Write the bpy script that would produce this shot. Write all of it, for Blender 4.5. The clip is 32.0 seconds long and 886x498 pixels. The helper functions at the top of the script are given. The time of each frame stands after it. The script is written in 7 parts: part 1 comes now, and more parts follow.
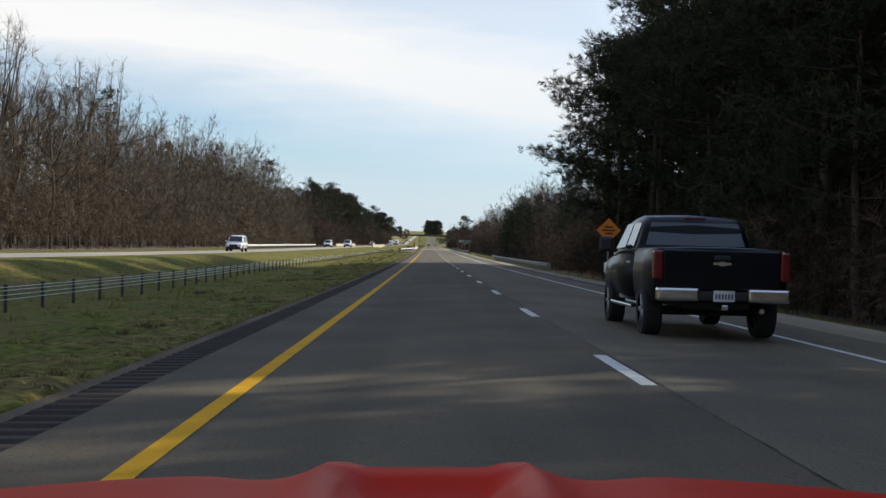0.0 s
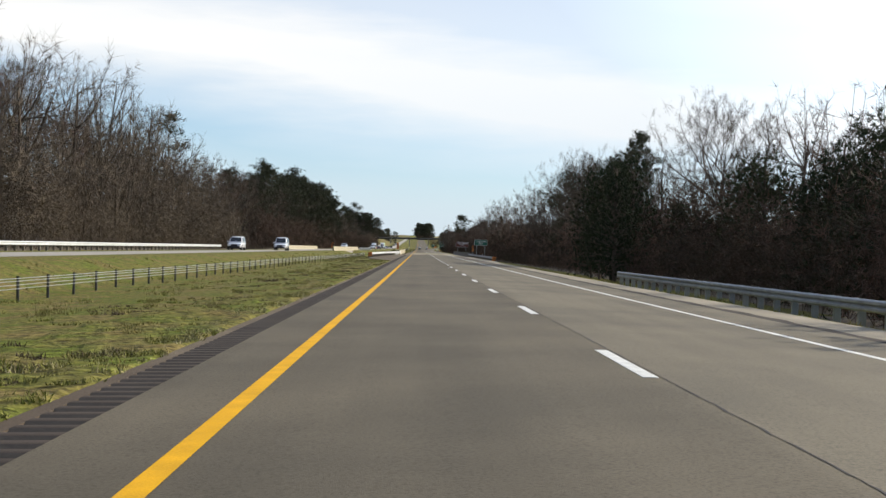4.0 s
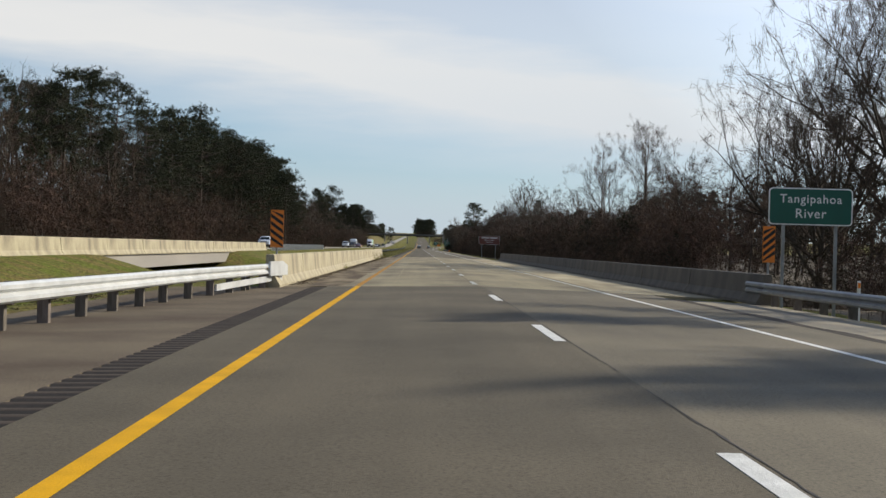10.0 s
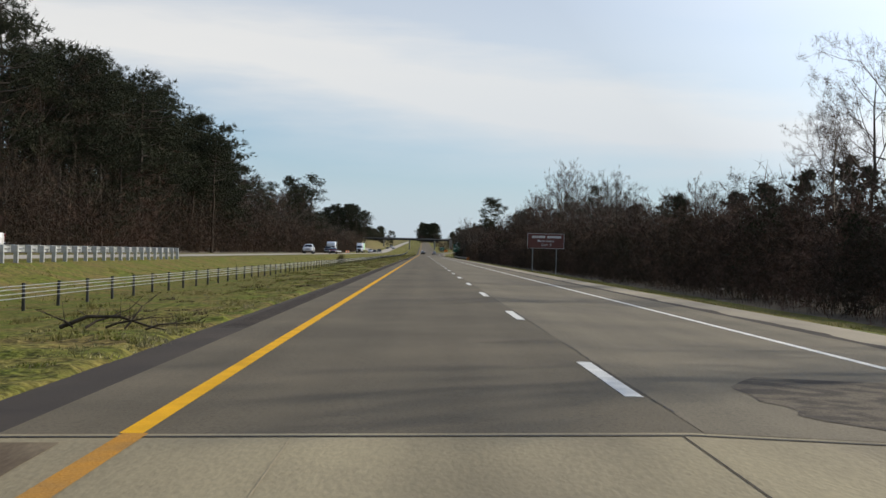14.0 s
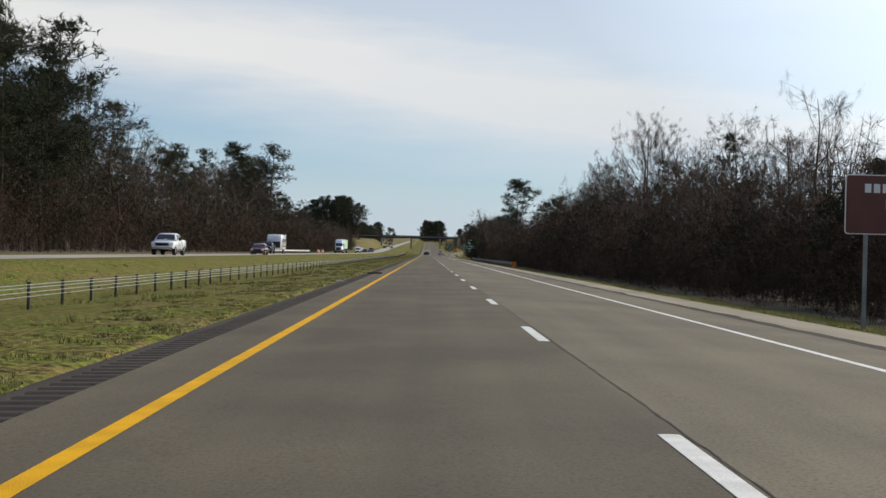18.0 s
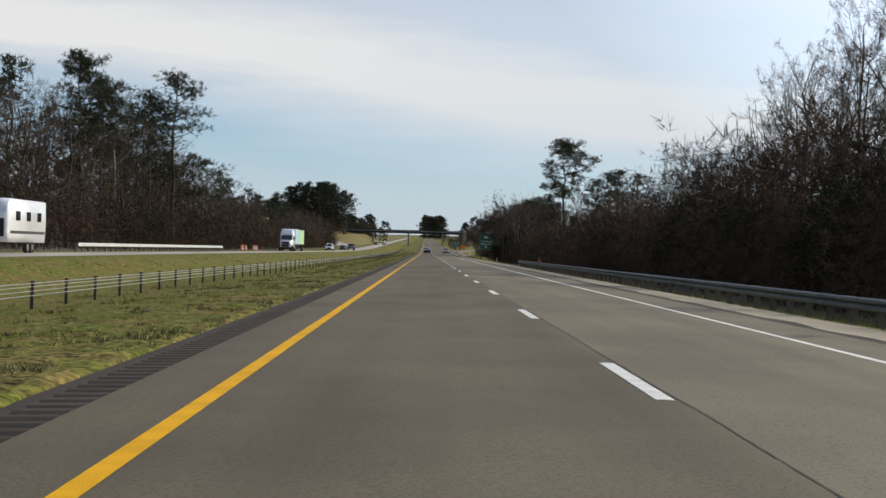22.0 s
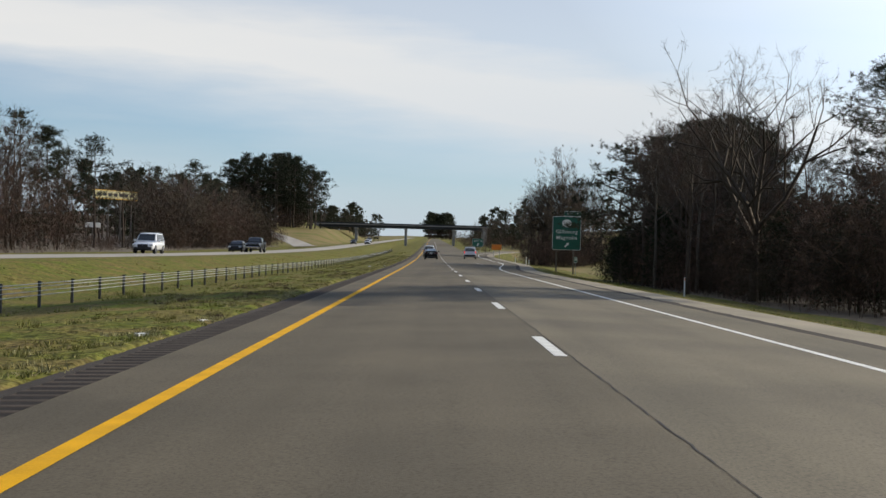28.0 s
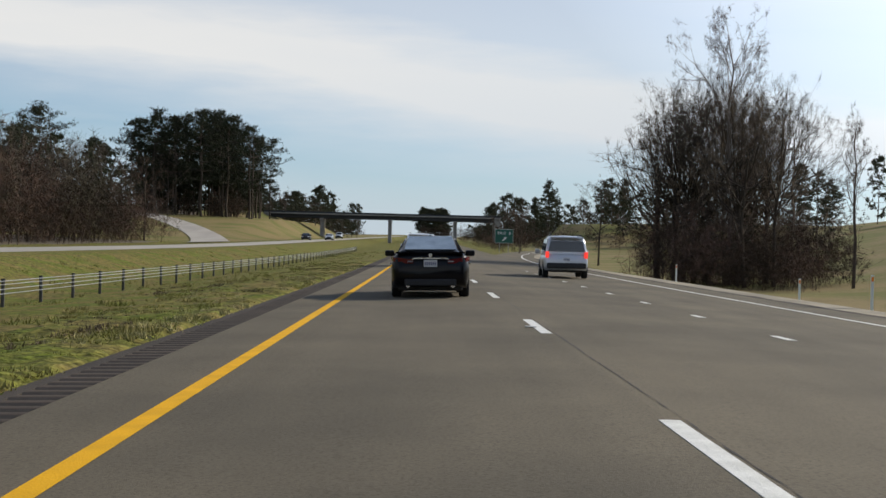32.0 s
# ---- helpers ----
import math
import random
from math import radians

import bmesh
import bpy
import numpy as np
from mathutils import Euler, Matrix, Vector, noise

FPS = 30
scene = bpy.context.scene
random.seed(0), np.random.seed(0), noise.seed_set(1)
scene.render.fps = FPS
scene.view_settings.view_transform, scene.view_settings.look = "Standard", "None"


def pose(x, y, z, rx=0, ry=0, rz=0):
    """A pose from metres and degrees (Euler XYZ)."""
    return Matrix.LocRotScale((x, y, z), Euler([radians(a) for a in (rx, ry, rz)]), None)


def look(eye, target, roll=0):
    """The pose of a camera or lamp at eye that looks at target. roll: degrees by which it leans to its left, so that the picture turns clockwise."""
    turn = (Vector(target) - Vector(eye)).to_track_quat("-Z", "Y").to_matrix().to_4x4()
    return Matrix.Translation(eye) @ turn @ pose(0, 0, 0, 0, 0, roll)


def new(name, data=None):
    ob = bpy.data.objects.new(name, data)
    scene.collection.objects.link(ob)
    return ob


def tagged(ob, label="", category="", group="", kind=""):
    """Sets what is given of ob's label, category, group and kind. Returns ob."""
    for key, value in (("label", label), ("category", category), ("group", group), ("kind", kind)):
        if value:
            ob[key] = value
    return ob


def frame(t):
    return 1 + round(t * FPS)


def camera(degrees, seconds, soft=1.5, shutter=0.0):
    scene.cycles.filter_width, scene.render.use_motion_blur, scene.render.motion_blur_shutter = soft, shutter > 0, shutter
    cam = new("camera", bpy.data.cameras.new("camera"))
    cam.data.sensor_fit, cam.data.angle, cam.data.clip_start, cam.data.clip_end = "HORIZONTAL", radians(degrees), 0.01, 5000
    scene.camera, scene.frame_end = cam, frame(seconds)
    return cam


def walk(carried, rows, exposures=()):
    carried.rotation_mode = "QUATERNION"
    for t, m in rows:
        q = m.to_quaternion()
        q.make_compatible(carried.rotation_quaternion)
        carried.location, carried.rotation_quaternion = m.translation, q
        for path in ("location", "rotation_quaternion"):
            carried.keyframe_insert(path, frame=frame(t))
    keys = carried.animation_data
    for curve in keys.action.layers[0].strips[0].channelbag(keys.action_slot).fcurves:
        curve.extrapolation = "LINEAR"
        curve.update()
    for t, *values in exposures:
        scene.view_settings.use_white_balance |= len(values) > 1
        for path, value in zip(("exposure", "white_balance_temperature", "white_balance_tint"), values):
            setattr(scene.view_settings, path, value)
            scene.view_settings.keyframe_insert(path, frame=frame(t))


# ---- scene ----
LENS = 38.0
cam = camera(LENS, 32.0)
LEAN = -1.5          # the car leans left with the crown of the road
EYE = 1.14           # eye over the crown of the road


def road_z(y):
    """Height of the crown of the road: down to the river plain, level, then a long climb past the overpass."""
    if y < -60:
        return 1.156 - 0.00826 * (y + 60)
    if y < 220:
        return 0.5 * 2.95e-5 * (220 - y) ** 2
    if y < 1080:
        return 0.0
    if y < 1330:
        return 0.013 / 500 * (y - 1080) ** 2
    return 0.013 * (y - 1205)


# seconds, metres right of the yellow line, metres along the road, turn, tilt
ROWS = [
    (0.0, 1.65, -0.65, -0.663, 0.157),
    (0.5, 1.59, 17.46, -0.728, 0.060),
    (1.0, 1.53, 35.57, -0.674, 0.039),
    (1.5, 1.46, 53.94, -0.705, -0.088),
    (2.0, 1.40, 72.30, -0.850, 0.093),
    (2.5, 1.41, 90.55, -0.884, 0.013),
    (3.0, 1.44, 108.80, -0.995, -0.029),
    (3.5, 1.43, 126.90, -1.109, 0.079),
    (5.5, 1.47, 199.19, -0.907, 0.086),
    (6.0, 1.48, 217.19, -0.946, 0.003),
    (6.5, 1.48, 234.93, -0.984, -0.002),
    (7.0, 1.48, 252.63, -0.985, 0.146),
    (7.5, 1.51, 270.71, -0.983, 0.287),
    (8.0, 1.55, 288.71, -1.097, 0.117),
    (8.5, 1.63, 306.57, -1.211, 0.076),
    (9.0, 1.69, 324.33, -1.246, 0.112),
    (9.5, 1.77, 342.35, -1.142, 0.003),
    (10.0, 1.85, 360.34, -1.074, -0.068),
    (10.5, 1.86, 377.66, -0.956, -0.035),
    (11.0, 1.88, 395.05, -0.917, 0.114),
    (11.5, 1.88, 412.46, -0.930, -0.085),
    (12.0, 1.88, 429.92, -0.946, 0.026),
    (12.5, 1.88, 446.89, -0.901, -0.042),
    (13.0, 1.87, 463.87, -0.856, 0.200),
    (13.5, 1.88, 481.98, -0.857, 0.058),
    (14.0, 1.89, 500.05, -0.898, 0.185),
    (14.5, 1.93, 517.57, -0.901, -0.179),
    (16.5, 2.09, 587.21, -0.988, 0.102),
    (17.0, 2.10, 604.62, -0.991, 0.163),
    (17.5, 2.09, 622.16, -0.917, 0.192),
    (18.0, 2.06, 639.73, -0.726, 0.180),
    (18.5, 2.01, 657.39, -0.797, 0.094),
    (19.0, 1.95, 675.07, -0.791, 0.237),
    (19.5, 1.93, 692.91, -0.810, 0.149),
    (20.0, 1.91, 710.74, -0.714, 0.139),
    (20.5, 1.86, 727.83, -0.773, 0.213),
    (21.0, 1.80, 744.94, -0.830, 0.211),
    (21.5, 1.77, 762.83, -0.732, 0.181),
    (22.0, 1.73, 780.79, -0.752, 0.073),
    (22.5, 1.68, 798.66, -0.789, 0.121),
    (23.0, 1.65, 816.58, -0.905, 0.130),
    (23.5, 1.67, 834.64, -0.987, 0.058),
    (24.0, 1.73, 852.72, -1.107, -0.014),
    (24.5, 1.80, 870.49, -1.147, 0.054),
    (26.5, 2.17, 941.54, -1.271, 0.284),
    (27.0, 2.20, 959.30, -0.964, 0.195),
    (27.5, 2.20, 977.56, -0.639, 0.214),
    (28.0, 2.16, 995.81, -0.506, 0.155),
    (28.5, 2.09, 1013.61, -0.560, 0.145),
    (29.0, 2.02, 1031.42, -0.612, 0.096),
    (29.5, 1.98, 1049.56, -0.767, 0.121),
    (30.0, 1.96, 1067.73, -0.962, 0.069),
    (30.5, 1.97, 1085.50, -0.919, 0.073),
    (31.0, 1.99, 1103.30, -0.758, 0.075),
    (31.5, 1.97, 1121.17, -0.773, 0.092),
    (32.0, 1.95, 1139.05, -0.829, 0.143),
]
walk(cam, [(t, pose(x, y, road_z(y) + EYE, 90 + tilt - math.degrees(2.95e-5 * max(0.0, 220 - y)), 0, turn) @ pose(0, 0, 0, 0, 0, -LEAN)) for t, x, y, turn, tilt in ROWS],
     [(0.0, 0.28), (1.5, 0.30), (3.0, 0.42), (3.5, 0.42), (5.5, 0.0), (32.0, 0.0)])


# ---- sky and sun ----
SUN_ELEV, SUN_AZ = 27.0, 55.0     # degrees up, degrees right of the road's direction
world = bpy.data.worlds.new("sky")
scene.world = world
world.use_nodes = True
wn, wl = world.node_tree.nodes, world.node_tree.links
wn.clear()
w_out = wn.new("ShaderNodeOutputWorld")
w_bg = wn.new("ShaderNodeBackground")
w_sky = wn.new("ShaderNodeTexSky")
w_sky.sky_type = "NISHITA"
w_sky.sun_disc = False
w_sky.sun_elevation = radians(SUN_ELEV)
w_sky.sun_rotation = radians(SUN_AZ)
w_sky.air_density, w_sky.dust_density, w_sky.ozone_density = 1.0, 0.2, 3.0
w_co = wn.new("ShaderNodeTexCoord")
w_map = wn.new("ShaderNodeMapping")
w_map.inputs["Rotation"].default_value = (0.0, radians(7), 0.0)
w_map.inputs["Scale"].default_value = (2.2, 1.2, 14.0)
w_noise = wn.new("ShaderNodeTexNoise")
w_noise.inputs["Scale"].default_value = 1.9
w_noise.inputs["Detail"].default_value = 6.0
w_noise.inputs["Roughness"].default_value = 0.55
# streaks of thin cloud, tilted down to the right: height in the sky plus a share of the sideways direction
w_dot = wn.new("ShaderNodeVectorMath")
w_dot.operation = "DOT_PRODUCT"
w_dot.inputs[1].default_value = (0.118 * 2, 0.0, 1.0 * 2)
w_add = wn.new("ShaderNodeMath")
w_add.operation = "MULTIPLY_ADD"
w_add.inputs[1].default_value = 0.14
w_ramp = wn.new("ShaderNodeValToRGB")
cr = w_ramp.color_ramp
STREAKS = [(0.07, 0.46), (0.135, 0.22), (0.195, 0.0), (0.235, 0.28), (0.295, 0.93), (0.355, 0.86), (0.405, 0.52), (0.48, 0.48), (0.60, 0.60), (0.82, 0.12)]
cr.elements[0].position, cr.elements[0].color = STREAKS[0][0], (*[STREAKS[0][1]] * 3, 1)
cr.elements[1].position, cr.elements[1].color = STREAKS[-1][0], (*[STREAKS[-1][1]] * 3, 1)
for pos_, v_ in STREAKS[1:-1]:
    el = cr.elements.new(pos_)
    el.color = (v_, v_, v_, 1)
w_mix = wn.new("ShaderNodeMix")
w_mix.data_type = "RGBA"
CLOUD = 8.6
w_mix.inputs["B"].default_value = (1.0 * CLOUD, 0.98 * CLOUD, 0.945 * CLOUD, 1)
wl.new(w_co.outputs["Generated"], w_map.inputs["Vector"])
wl.new(w_map.outputs["Vector"], w_noise.inputs["Vector"])
wl.new(w_co.outputs["Generated"], w_dot.inputs[0])
wl.new(w_noise.outputs["Fac"], w_add.inputs[0])
wl.new(w_dot.outputs["Value"], w_add.inputs[2])
wl.new(w_add.outputs[0], w_ramp.inputs["Fac"])
wl.new(w_ramp.outputs["Color"], w_mix.inputs["Factor"])
w_tint = wn.new("ShaderNodeMix")
w_tint.data_type, w_tint.blend_type = "RGBA", "MULTIPLY"
w_tint.inputs["Factor"].default_value = 1.0
w_tint.inputs["B"].default_value = (0.935, 0.985, 1.05, 1)
wl.new(w_sky.outputs["Color"], w_tint.inputs["A"])
wl.new(w_tint.outputs["Result"], w_mix.inputs["A"])
# pale blue haze low over the horizon
w_sep = wn.new("ShaderNodeSeparateXYZ")
w_low = wn.new("ShaderNodeMapRange")
w_low.inputs["From Min"].default_value, w_low.inputs["From Max"].default_value = 0.02, 0.16
w_low.inputs["To Min"].default_value, w_low.inputs["To Max"].default_value = 0.65, 0.0
w_haze = wn.new("ShaderNodeMix")
w_haze.data_type = "RGBA"
w_haze.inputs["B"].default_value = (4.15, 5.4, 6.9, 1)
wl.new(w_co.outputs["Generated"], w_sep.inputs["Vector"])
wl.new(w_sep.outputs["Z"], w_low.inputs["Value"])
wl.new(w_low.outputs["Result"], w_haze.inputs["Factor"])
wl.new(w_mix.outputs["Result"], w_haze.inputs["A"])
# the cloud is brighter towards the sun's side
w_side = wn.new("ShaderNodeVectorMath")
w_side.operation = "DOT_PRODUCT"
w_side.inputs[1].default_value = (0.7, 0.0, 0.7)
w_up = wn.new("ShaderNodeMapRange")
w_up.inputs["From Min"].default_value, w_up.inputs["From Max"].default_value = 0.20, 0.38
w_up.inputs["To Min"].default_value, w_up.inputs["To Max"].default_value = 1.0, 1.48
w_gain = wn.new("ShaderNodeVectorMath")
w_gain.operation = "SCALE"
wl.new(w_co.outputs["Generated"], w_side.inputs[0])
wl.new(w_side.outputs["Value"], w_up.inputs["Value"])
wl.new(w_haze.outputs["Result"], w_gain.inputs[0])
wl.new(w_up.outputs["Result"], w_gain.inputs["Scale"])
wl.new(w_gain.outputs["Vector"], w_bg.inputs["Color"])
w_bg.inputs["Strength"].default_value = 0.10
wl.new(w_bg.outputs["Background"], w_out.inputs["Surface"])

sun_data = bpy.data.lights.new("sun", "SUN")
sun_data.energy, sun_data.angle, sun_data.color = 5.0, radians(0.6), (1.0, 0.905, 0.735)
sun = new("sun", sun_data)
e_, a_ = radians(SUN_ELEV), radians(SUN_AZ)
sun.matrix_world = look((0, 0, 60), (-math.sin(a_) * math.cos(e_), -math.cos(a_) * math.cos(e_), 60 - math.sin(e_)))


# ---- materials ----
def material(name, color, second=None, scale=4.0, rough=0.8, metal=0.0, bump=0.0, bump_scale=40.0, vary=0.0, fine=0.25,
             stretch=(1, 1, 1), coords="Object", detail=6.0, contrast=(0.35, 0.65), island=False, streak=0.0, gloss=None, glow=None, coat=0.0, speck=0.0, depth=0.02):
    """A surface with colour in two scales of noise, object-to-object variation and fine relief."""
    m = bpy.data.materials.new(name)
    m.use_nodes = True
    nt = m.node_tree
    n, l = nt.nodes, nt.links
    b = n["Principled BSDF"]
    b.inputs["Roughness"].default_value = rough
    b.inputs["Metallic"].default_value = metal
    if gloss is not None:
        b.inputs["Specular IOR Level"].default_value = gloss
    if coat:
        b.inputs["Coat Weight"].default_value = coat
        b.inputs["Coat Roughness"].default_value = 0.05
    co = n.new("ShaderNodeTexCoord")
    mp = n.new("ShaderNodeMapping")
    mp.inputs["Scale"].default_value = stretch
    l.new(co.outputs[coords], mp.inputs["Vector"])
    second = second or tuple(c * 0.7 for c in color)
    big = n.new("ShaderNodeTexNoise")
    big.inputs["Scale"].default_value, big.inputs["Detail"].default_value = scale, detail
    l.new(mp.outputs["Vector"], big.inputs["Vector"])
    ramp = n.new("ShaderNodeValToRGB")
    ramp.color_ramp.elements[0].position, ramp.color_ramp.elements[0].color = contrast[0], (*color, 1)
    ramp.color_ramp.elements[1].position, ramp.color_ramp.elements[1].color = contrast[1], (*second, 1)
    l.new(big.outputs["Fac"], ramp.inputs["Fac"])
    small = n.new("ShaderNodeTexNoise")
    small.inputs["Scale"].default_value, small.inputs["Detail"].default_value = bump_scale, 3.0
    l.new(mp.outputs["Vector"], small.inputs["Vector"])
    hsv = n.new("ShaderNodeHueSaturation")
    l.new(ramp.outputs["Color"], hsv.inputs["Color"])
    val = n.new("ShaderNodeMath")
    val.operation = "MULTIPLY_ADD"
    l.new(small.outputs["Fac"], val.inputs[0])
    val.inputs[1].default_value, val.inputs[2].default_value = 2 * fine, 1.0 - fine
    last = val.outputs[0]
    if vary:
        if island:
            src = n.new("ShaderNodeNewGeometry").outputs["Random Per Island"]
        else:
            src = n.new("ShaderNodeObjectInfo").outputs["Random"]
        v2 = n.new("ShaderNodeMath")
        v2.operation = "MULTIPLY_ADD"
        l.new(src, v2.inputs[0])
        v2.inputs[1].default_value, v2.inputs[2].default_value = 2 * vary, 1.0 - vary
        v3 = n.new("ShaderNodeMath")
        v3.operation = "MULTIPLY"
        l.new(last, v3.inputs[0])
        l.new(v2.outputs[0], v3.inputs[1])
        last = v3.outputs[0]
        h2 = n.new("ShaderNodeMath")
        h2.operation = "MULTIPLY_ADD"
        l.new(src, h2.inputs[0])
        h2.inputs[1].default_value, h2.inputs[2].default_value = -0.03, 0.515
        l.new(h2.outputs[0], hsv.inputs["Hue"])
    if streak:
        mp2 = n.new("ShaderNodeMapping")
        mp2.inputs["Scale"].default_value = (1.0, 0.02, 1.0)
        l.new(co.outputs[coords], mp2.inputs["Vector"])
        sn = n.new("ShaderNodeTexNoise")
        sn.inputs["Scale"].default_value, sn.inputs["Detail"].default_value = 1.3, 4.0
        l.new(mp2.outputs["Vector"], sn.inputs["Vector"])
        s2 = n.new("ShaderNodeMath")
        s2.operation = "MULTIPLY_ADD"
        l.new(sn.outputs["Fac"], s2.inputs[0])
        s2.inputs[1].default_value, s2.inputs[2].default_value = 2 * streak, 1.0 - streak
        s3 = n.new("ShaderNodeMath")
        s3.operation = "MULTIPLY"
        l.new(last, s3.inputs[0])
        l.new(s2.outputs[0], s3.inputs[1])
        last = s3.outputs[0]
    if speck:
        # pale stones and dark pits between them
        grit = n.new("ShaderNodeTexNoise")
        grit.inputs["Scale"].default_value, grit.inputs["Detail"].default_value = 42.0, 5.0
        l.new(mp.outputs["Vector"], grit.inputs["Vector"])
        gr = n.new("ShaderNodeValToRGB")
        for e_, (pos_, v_) in zip([gr.color_ramp.elements[0], gr.color_ramp.elements[1], gr.color_ramp.elements.new(0.45), gr.color_ramp.elements.new(0.56)],
                                  ((0.36, 0.22), (0.66, 1.0), (0.45, 0.48), (0.56, 0.54))):
            e_.position, e_.color = pos_, (v_, v_, v_, 1)
        l.new(grit.outputs["Fac"], gr.inputs["Fac"])
        g2 = n.new("ShaderNodeMath")
        g2.operation = "MULTIPLY_ADD"
        l.new(gr.outputs["Color"], g2.inputs[0])
        g2.inputs[1].default_value, g2.inputs[2].default_value = 2 * speck, 1.0 - speck
        g3 = n.new("ShaderNodeMath")
        g3.operation = "MULTIPLY"
        l.new(last, g3.inputs[0])
        l.new(g2.outputs[0], g3.inputs[1])
        last = g3.outputs[0]
    l.new(last, hsv.inputs["Value"])
    l.new(hsv.outputs["Color"], b.inputs["Base Color"])
    if bump:
        bp = n.new("ShaderNodeBump")
        bp.inputs["Strength"].default_value, bp.inputs["Distance"].default_value = bump, depth
        l.new(small.outputs["Fac"], bp.inputs["Height"])
        l.new(bp.outputs["Normal"], b.inputs["Normal"])
    if glow:
        b.inputs["Emission Color"].default_value = (*glow[:3], 1)
        b.inputs["Emission Strength"].default_value = glow[3]
    return m


def glass_material(name, tint, rough=0.02):
    m = bpy.data.materials.new(name)
    m.use_nodes = True
    b = m.node_tree.nodes["Principled BSDF"]
    b.inputs["Base Color"].default_value = (*tint, 1)
    b.inputs["Roughness"].default_value = rough
    b.inputs["IOR"].default_value = 1.75
    return m


M_ASPHALT = material("asphalt", (0.124, 0.104, 0.072), (0.086, 0.0735, 0.052), 0.35, 0.9, bump=0.2, bump_scale=110, fine=0.28, stretch=(1, 0.8, 1), gloss=0.2, streak=0.30, detail=9, speck=0.45)
M_RUMBLE = material("rumble_asphalt", (0.074, 0.059, 0.049), (0.052, 0.042, 0.036), 0.7, 0.95, bump=0.3, bump_scale=60, fine=0.3, gloss=0.1)
# pale half-metallic base imitates sky reflected in and seen through the glass
M_GLASS_PALE = material("sky_tinted_car_glass", (0.42, 0.47, 0.47), (0.30, 0.34, 0.35), 3.0, 0.12, 0.6, fine=0.1)
M_ASPHALT_PALE = material("coarse_asphalt", (0.161, 0.139, 0.098), (0.117, 0.102, 0.074), 0.30, 0.9, bump=0.2, bump_scale=85, fine=0.25, stretch=(1, 0.8, 1), gloss=0.2, streak=0.28, detail=8, speck=0.5)
M_ASPHALT_OLD = material("shoulder_asphalt", (0.068, 0.058, 0.050), (0.050, 0.044, 0.040), 0.7, 0.95, bump=0.3, bump_scale=120, fine=0.3, stretch=(1, 0.5, 1), gloss=0.1)
M_SHOULDER = material("brown_paved_shoulder", (0.172, 0.140, 0.098), (0.098, 0.075, 0.055), 0.35, 0.92, bump=0.3, bump_scale=60, fine=0.35, gloss=0.1, speck=0.5)
M_PATCH = material("crazed_asphalt", (0.060, 0.052, 0.044), (0.125, 0.106, 0.080), 2.2, 0.9, bump=0.6, bump_scale=45, fine=0.6, contrast=(0.44, 0.56), gloss=0.1, speck=0.7)
M_CONCRETE = material("bridge_concrete", (0.325, 0.280, 0.175), (0.150, 0.128, 0.086), 0.45, 0.85, bump=0.3, bump_scale=30, fine=0.25, stretch=(1, 0.35, 1), contrast=(0.30, 0.70), gloss=0.2, streak=0.35, detail=8)
M_DIRT = material("dirt_on_concrete", (0.25, 0.205, 0.138), (0.105, 0.080, 0.055), 1.1, 0.95, bump=0.3, bump_scale=30, fine=0.3, stretch=(1, 0.22, 1), contrast=(0.38, 0.60), gloss=0.1)
M_SAND = material("sandy_concrete", (0.46, 0.40, 0.27), (0.24, 0.20, 0.13), 0.6, 0.95, bump=0.2, bump_scale=30, fine=0.2, stretch=(1, 0.2, 1), gloss=0.1)
M_BARRIER = material("barrier_concrete", (0.42, 0.365, 0.235), (0.20, 0.168, 0.112), 0.9, 0.85, bump=0.35, bump_scale=26, fine=0.3, stretch=(1, 1, 0.6), contrast=(0.40, 0.72))
M_BEIGE = material("shoulder_concrete", (0.28, 0.240, 0.168), (0.165, 0.140, 0.098), 0.5, 0.9, bump=0.4, bump_scale=40, fine=0.25, stretch=(1, 0.3, 1))
M_OPP = material("far_carriageway_concrete", (0.34, 0.31, 0.27), (0.27, 0.25, 0.22), 0.3, 0.9, bump=0.2, fine=0.2, stretch=(1, 0.2, 1))
M_YELLOW = material("yellow_line_paint", (0.76, 0.40, 0.008), (0.62, 0.33, 0.010), 2.0, 0.8, bump=0.3, bump_scale=70, fine=0.2, gloss=0.12)
M_ORANGE_LINE = material("worn_orange_line_paint", (0.46, 0.22, 0.030), (0.33, 0.18, 0.050), 2.0, 0.85, bump=0.3, bump_scale=50, fine=0.3, gloss=0.12)
M_WHITE_LINE = material("white_line_paint", (0.72, 0.72, 0.68), (0.55, 0.55, 0.51), 3.0, 0.7, bump=0.3, bump_scale=60, fine=0.2)
M_WORN_WHITE = material("worn_white_line_paint", (0.50, 0.52, 0.48), (0.36, 0.35, 0.31), 4.0, 0.8, bump=0.3, bump_scale=60, fine=0.3)
M_CRACK = material("tar_crack", (0.018, 0.017, 0.016), rough=0.9)
M_GROUND = material("grassy_ground", (0.098, 0.116, 0.015), (0.150, 0.116, 0.038), 0.6, 0.95, bump=1.0, bump_scale=6, fine=1.7, detail=12.0, contrast=(0.38, 0.62), gloss=0.1, depth=0.10)
M_GRASS = material("grass_blades", (0.178, 0.195, 0.046), (0.265, 0.225, 0.090), 0.5, 0.9, vary=0.35, island=True, fine=0.2, contrast=(0.36, 0.64), gloss=0.1)
M_DRYGRASS = material("dry_grass_blades", (0.36, 0.315, 0.165), (0.22, 0.215, 0.075), 0.5, 0.9, vary=0.4, island=True)
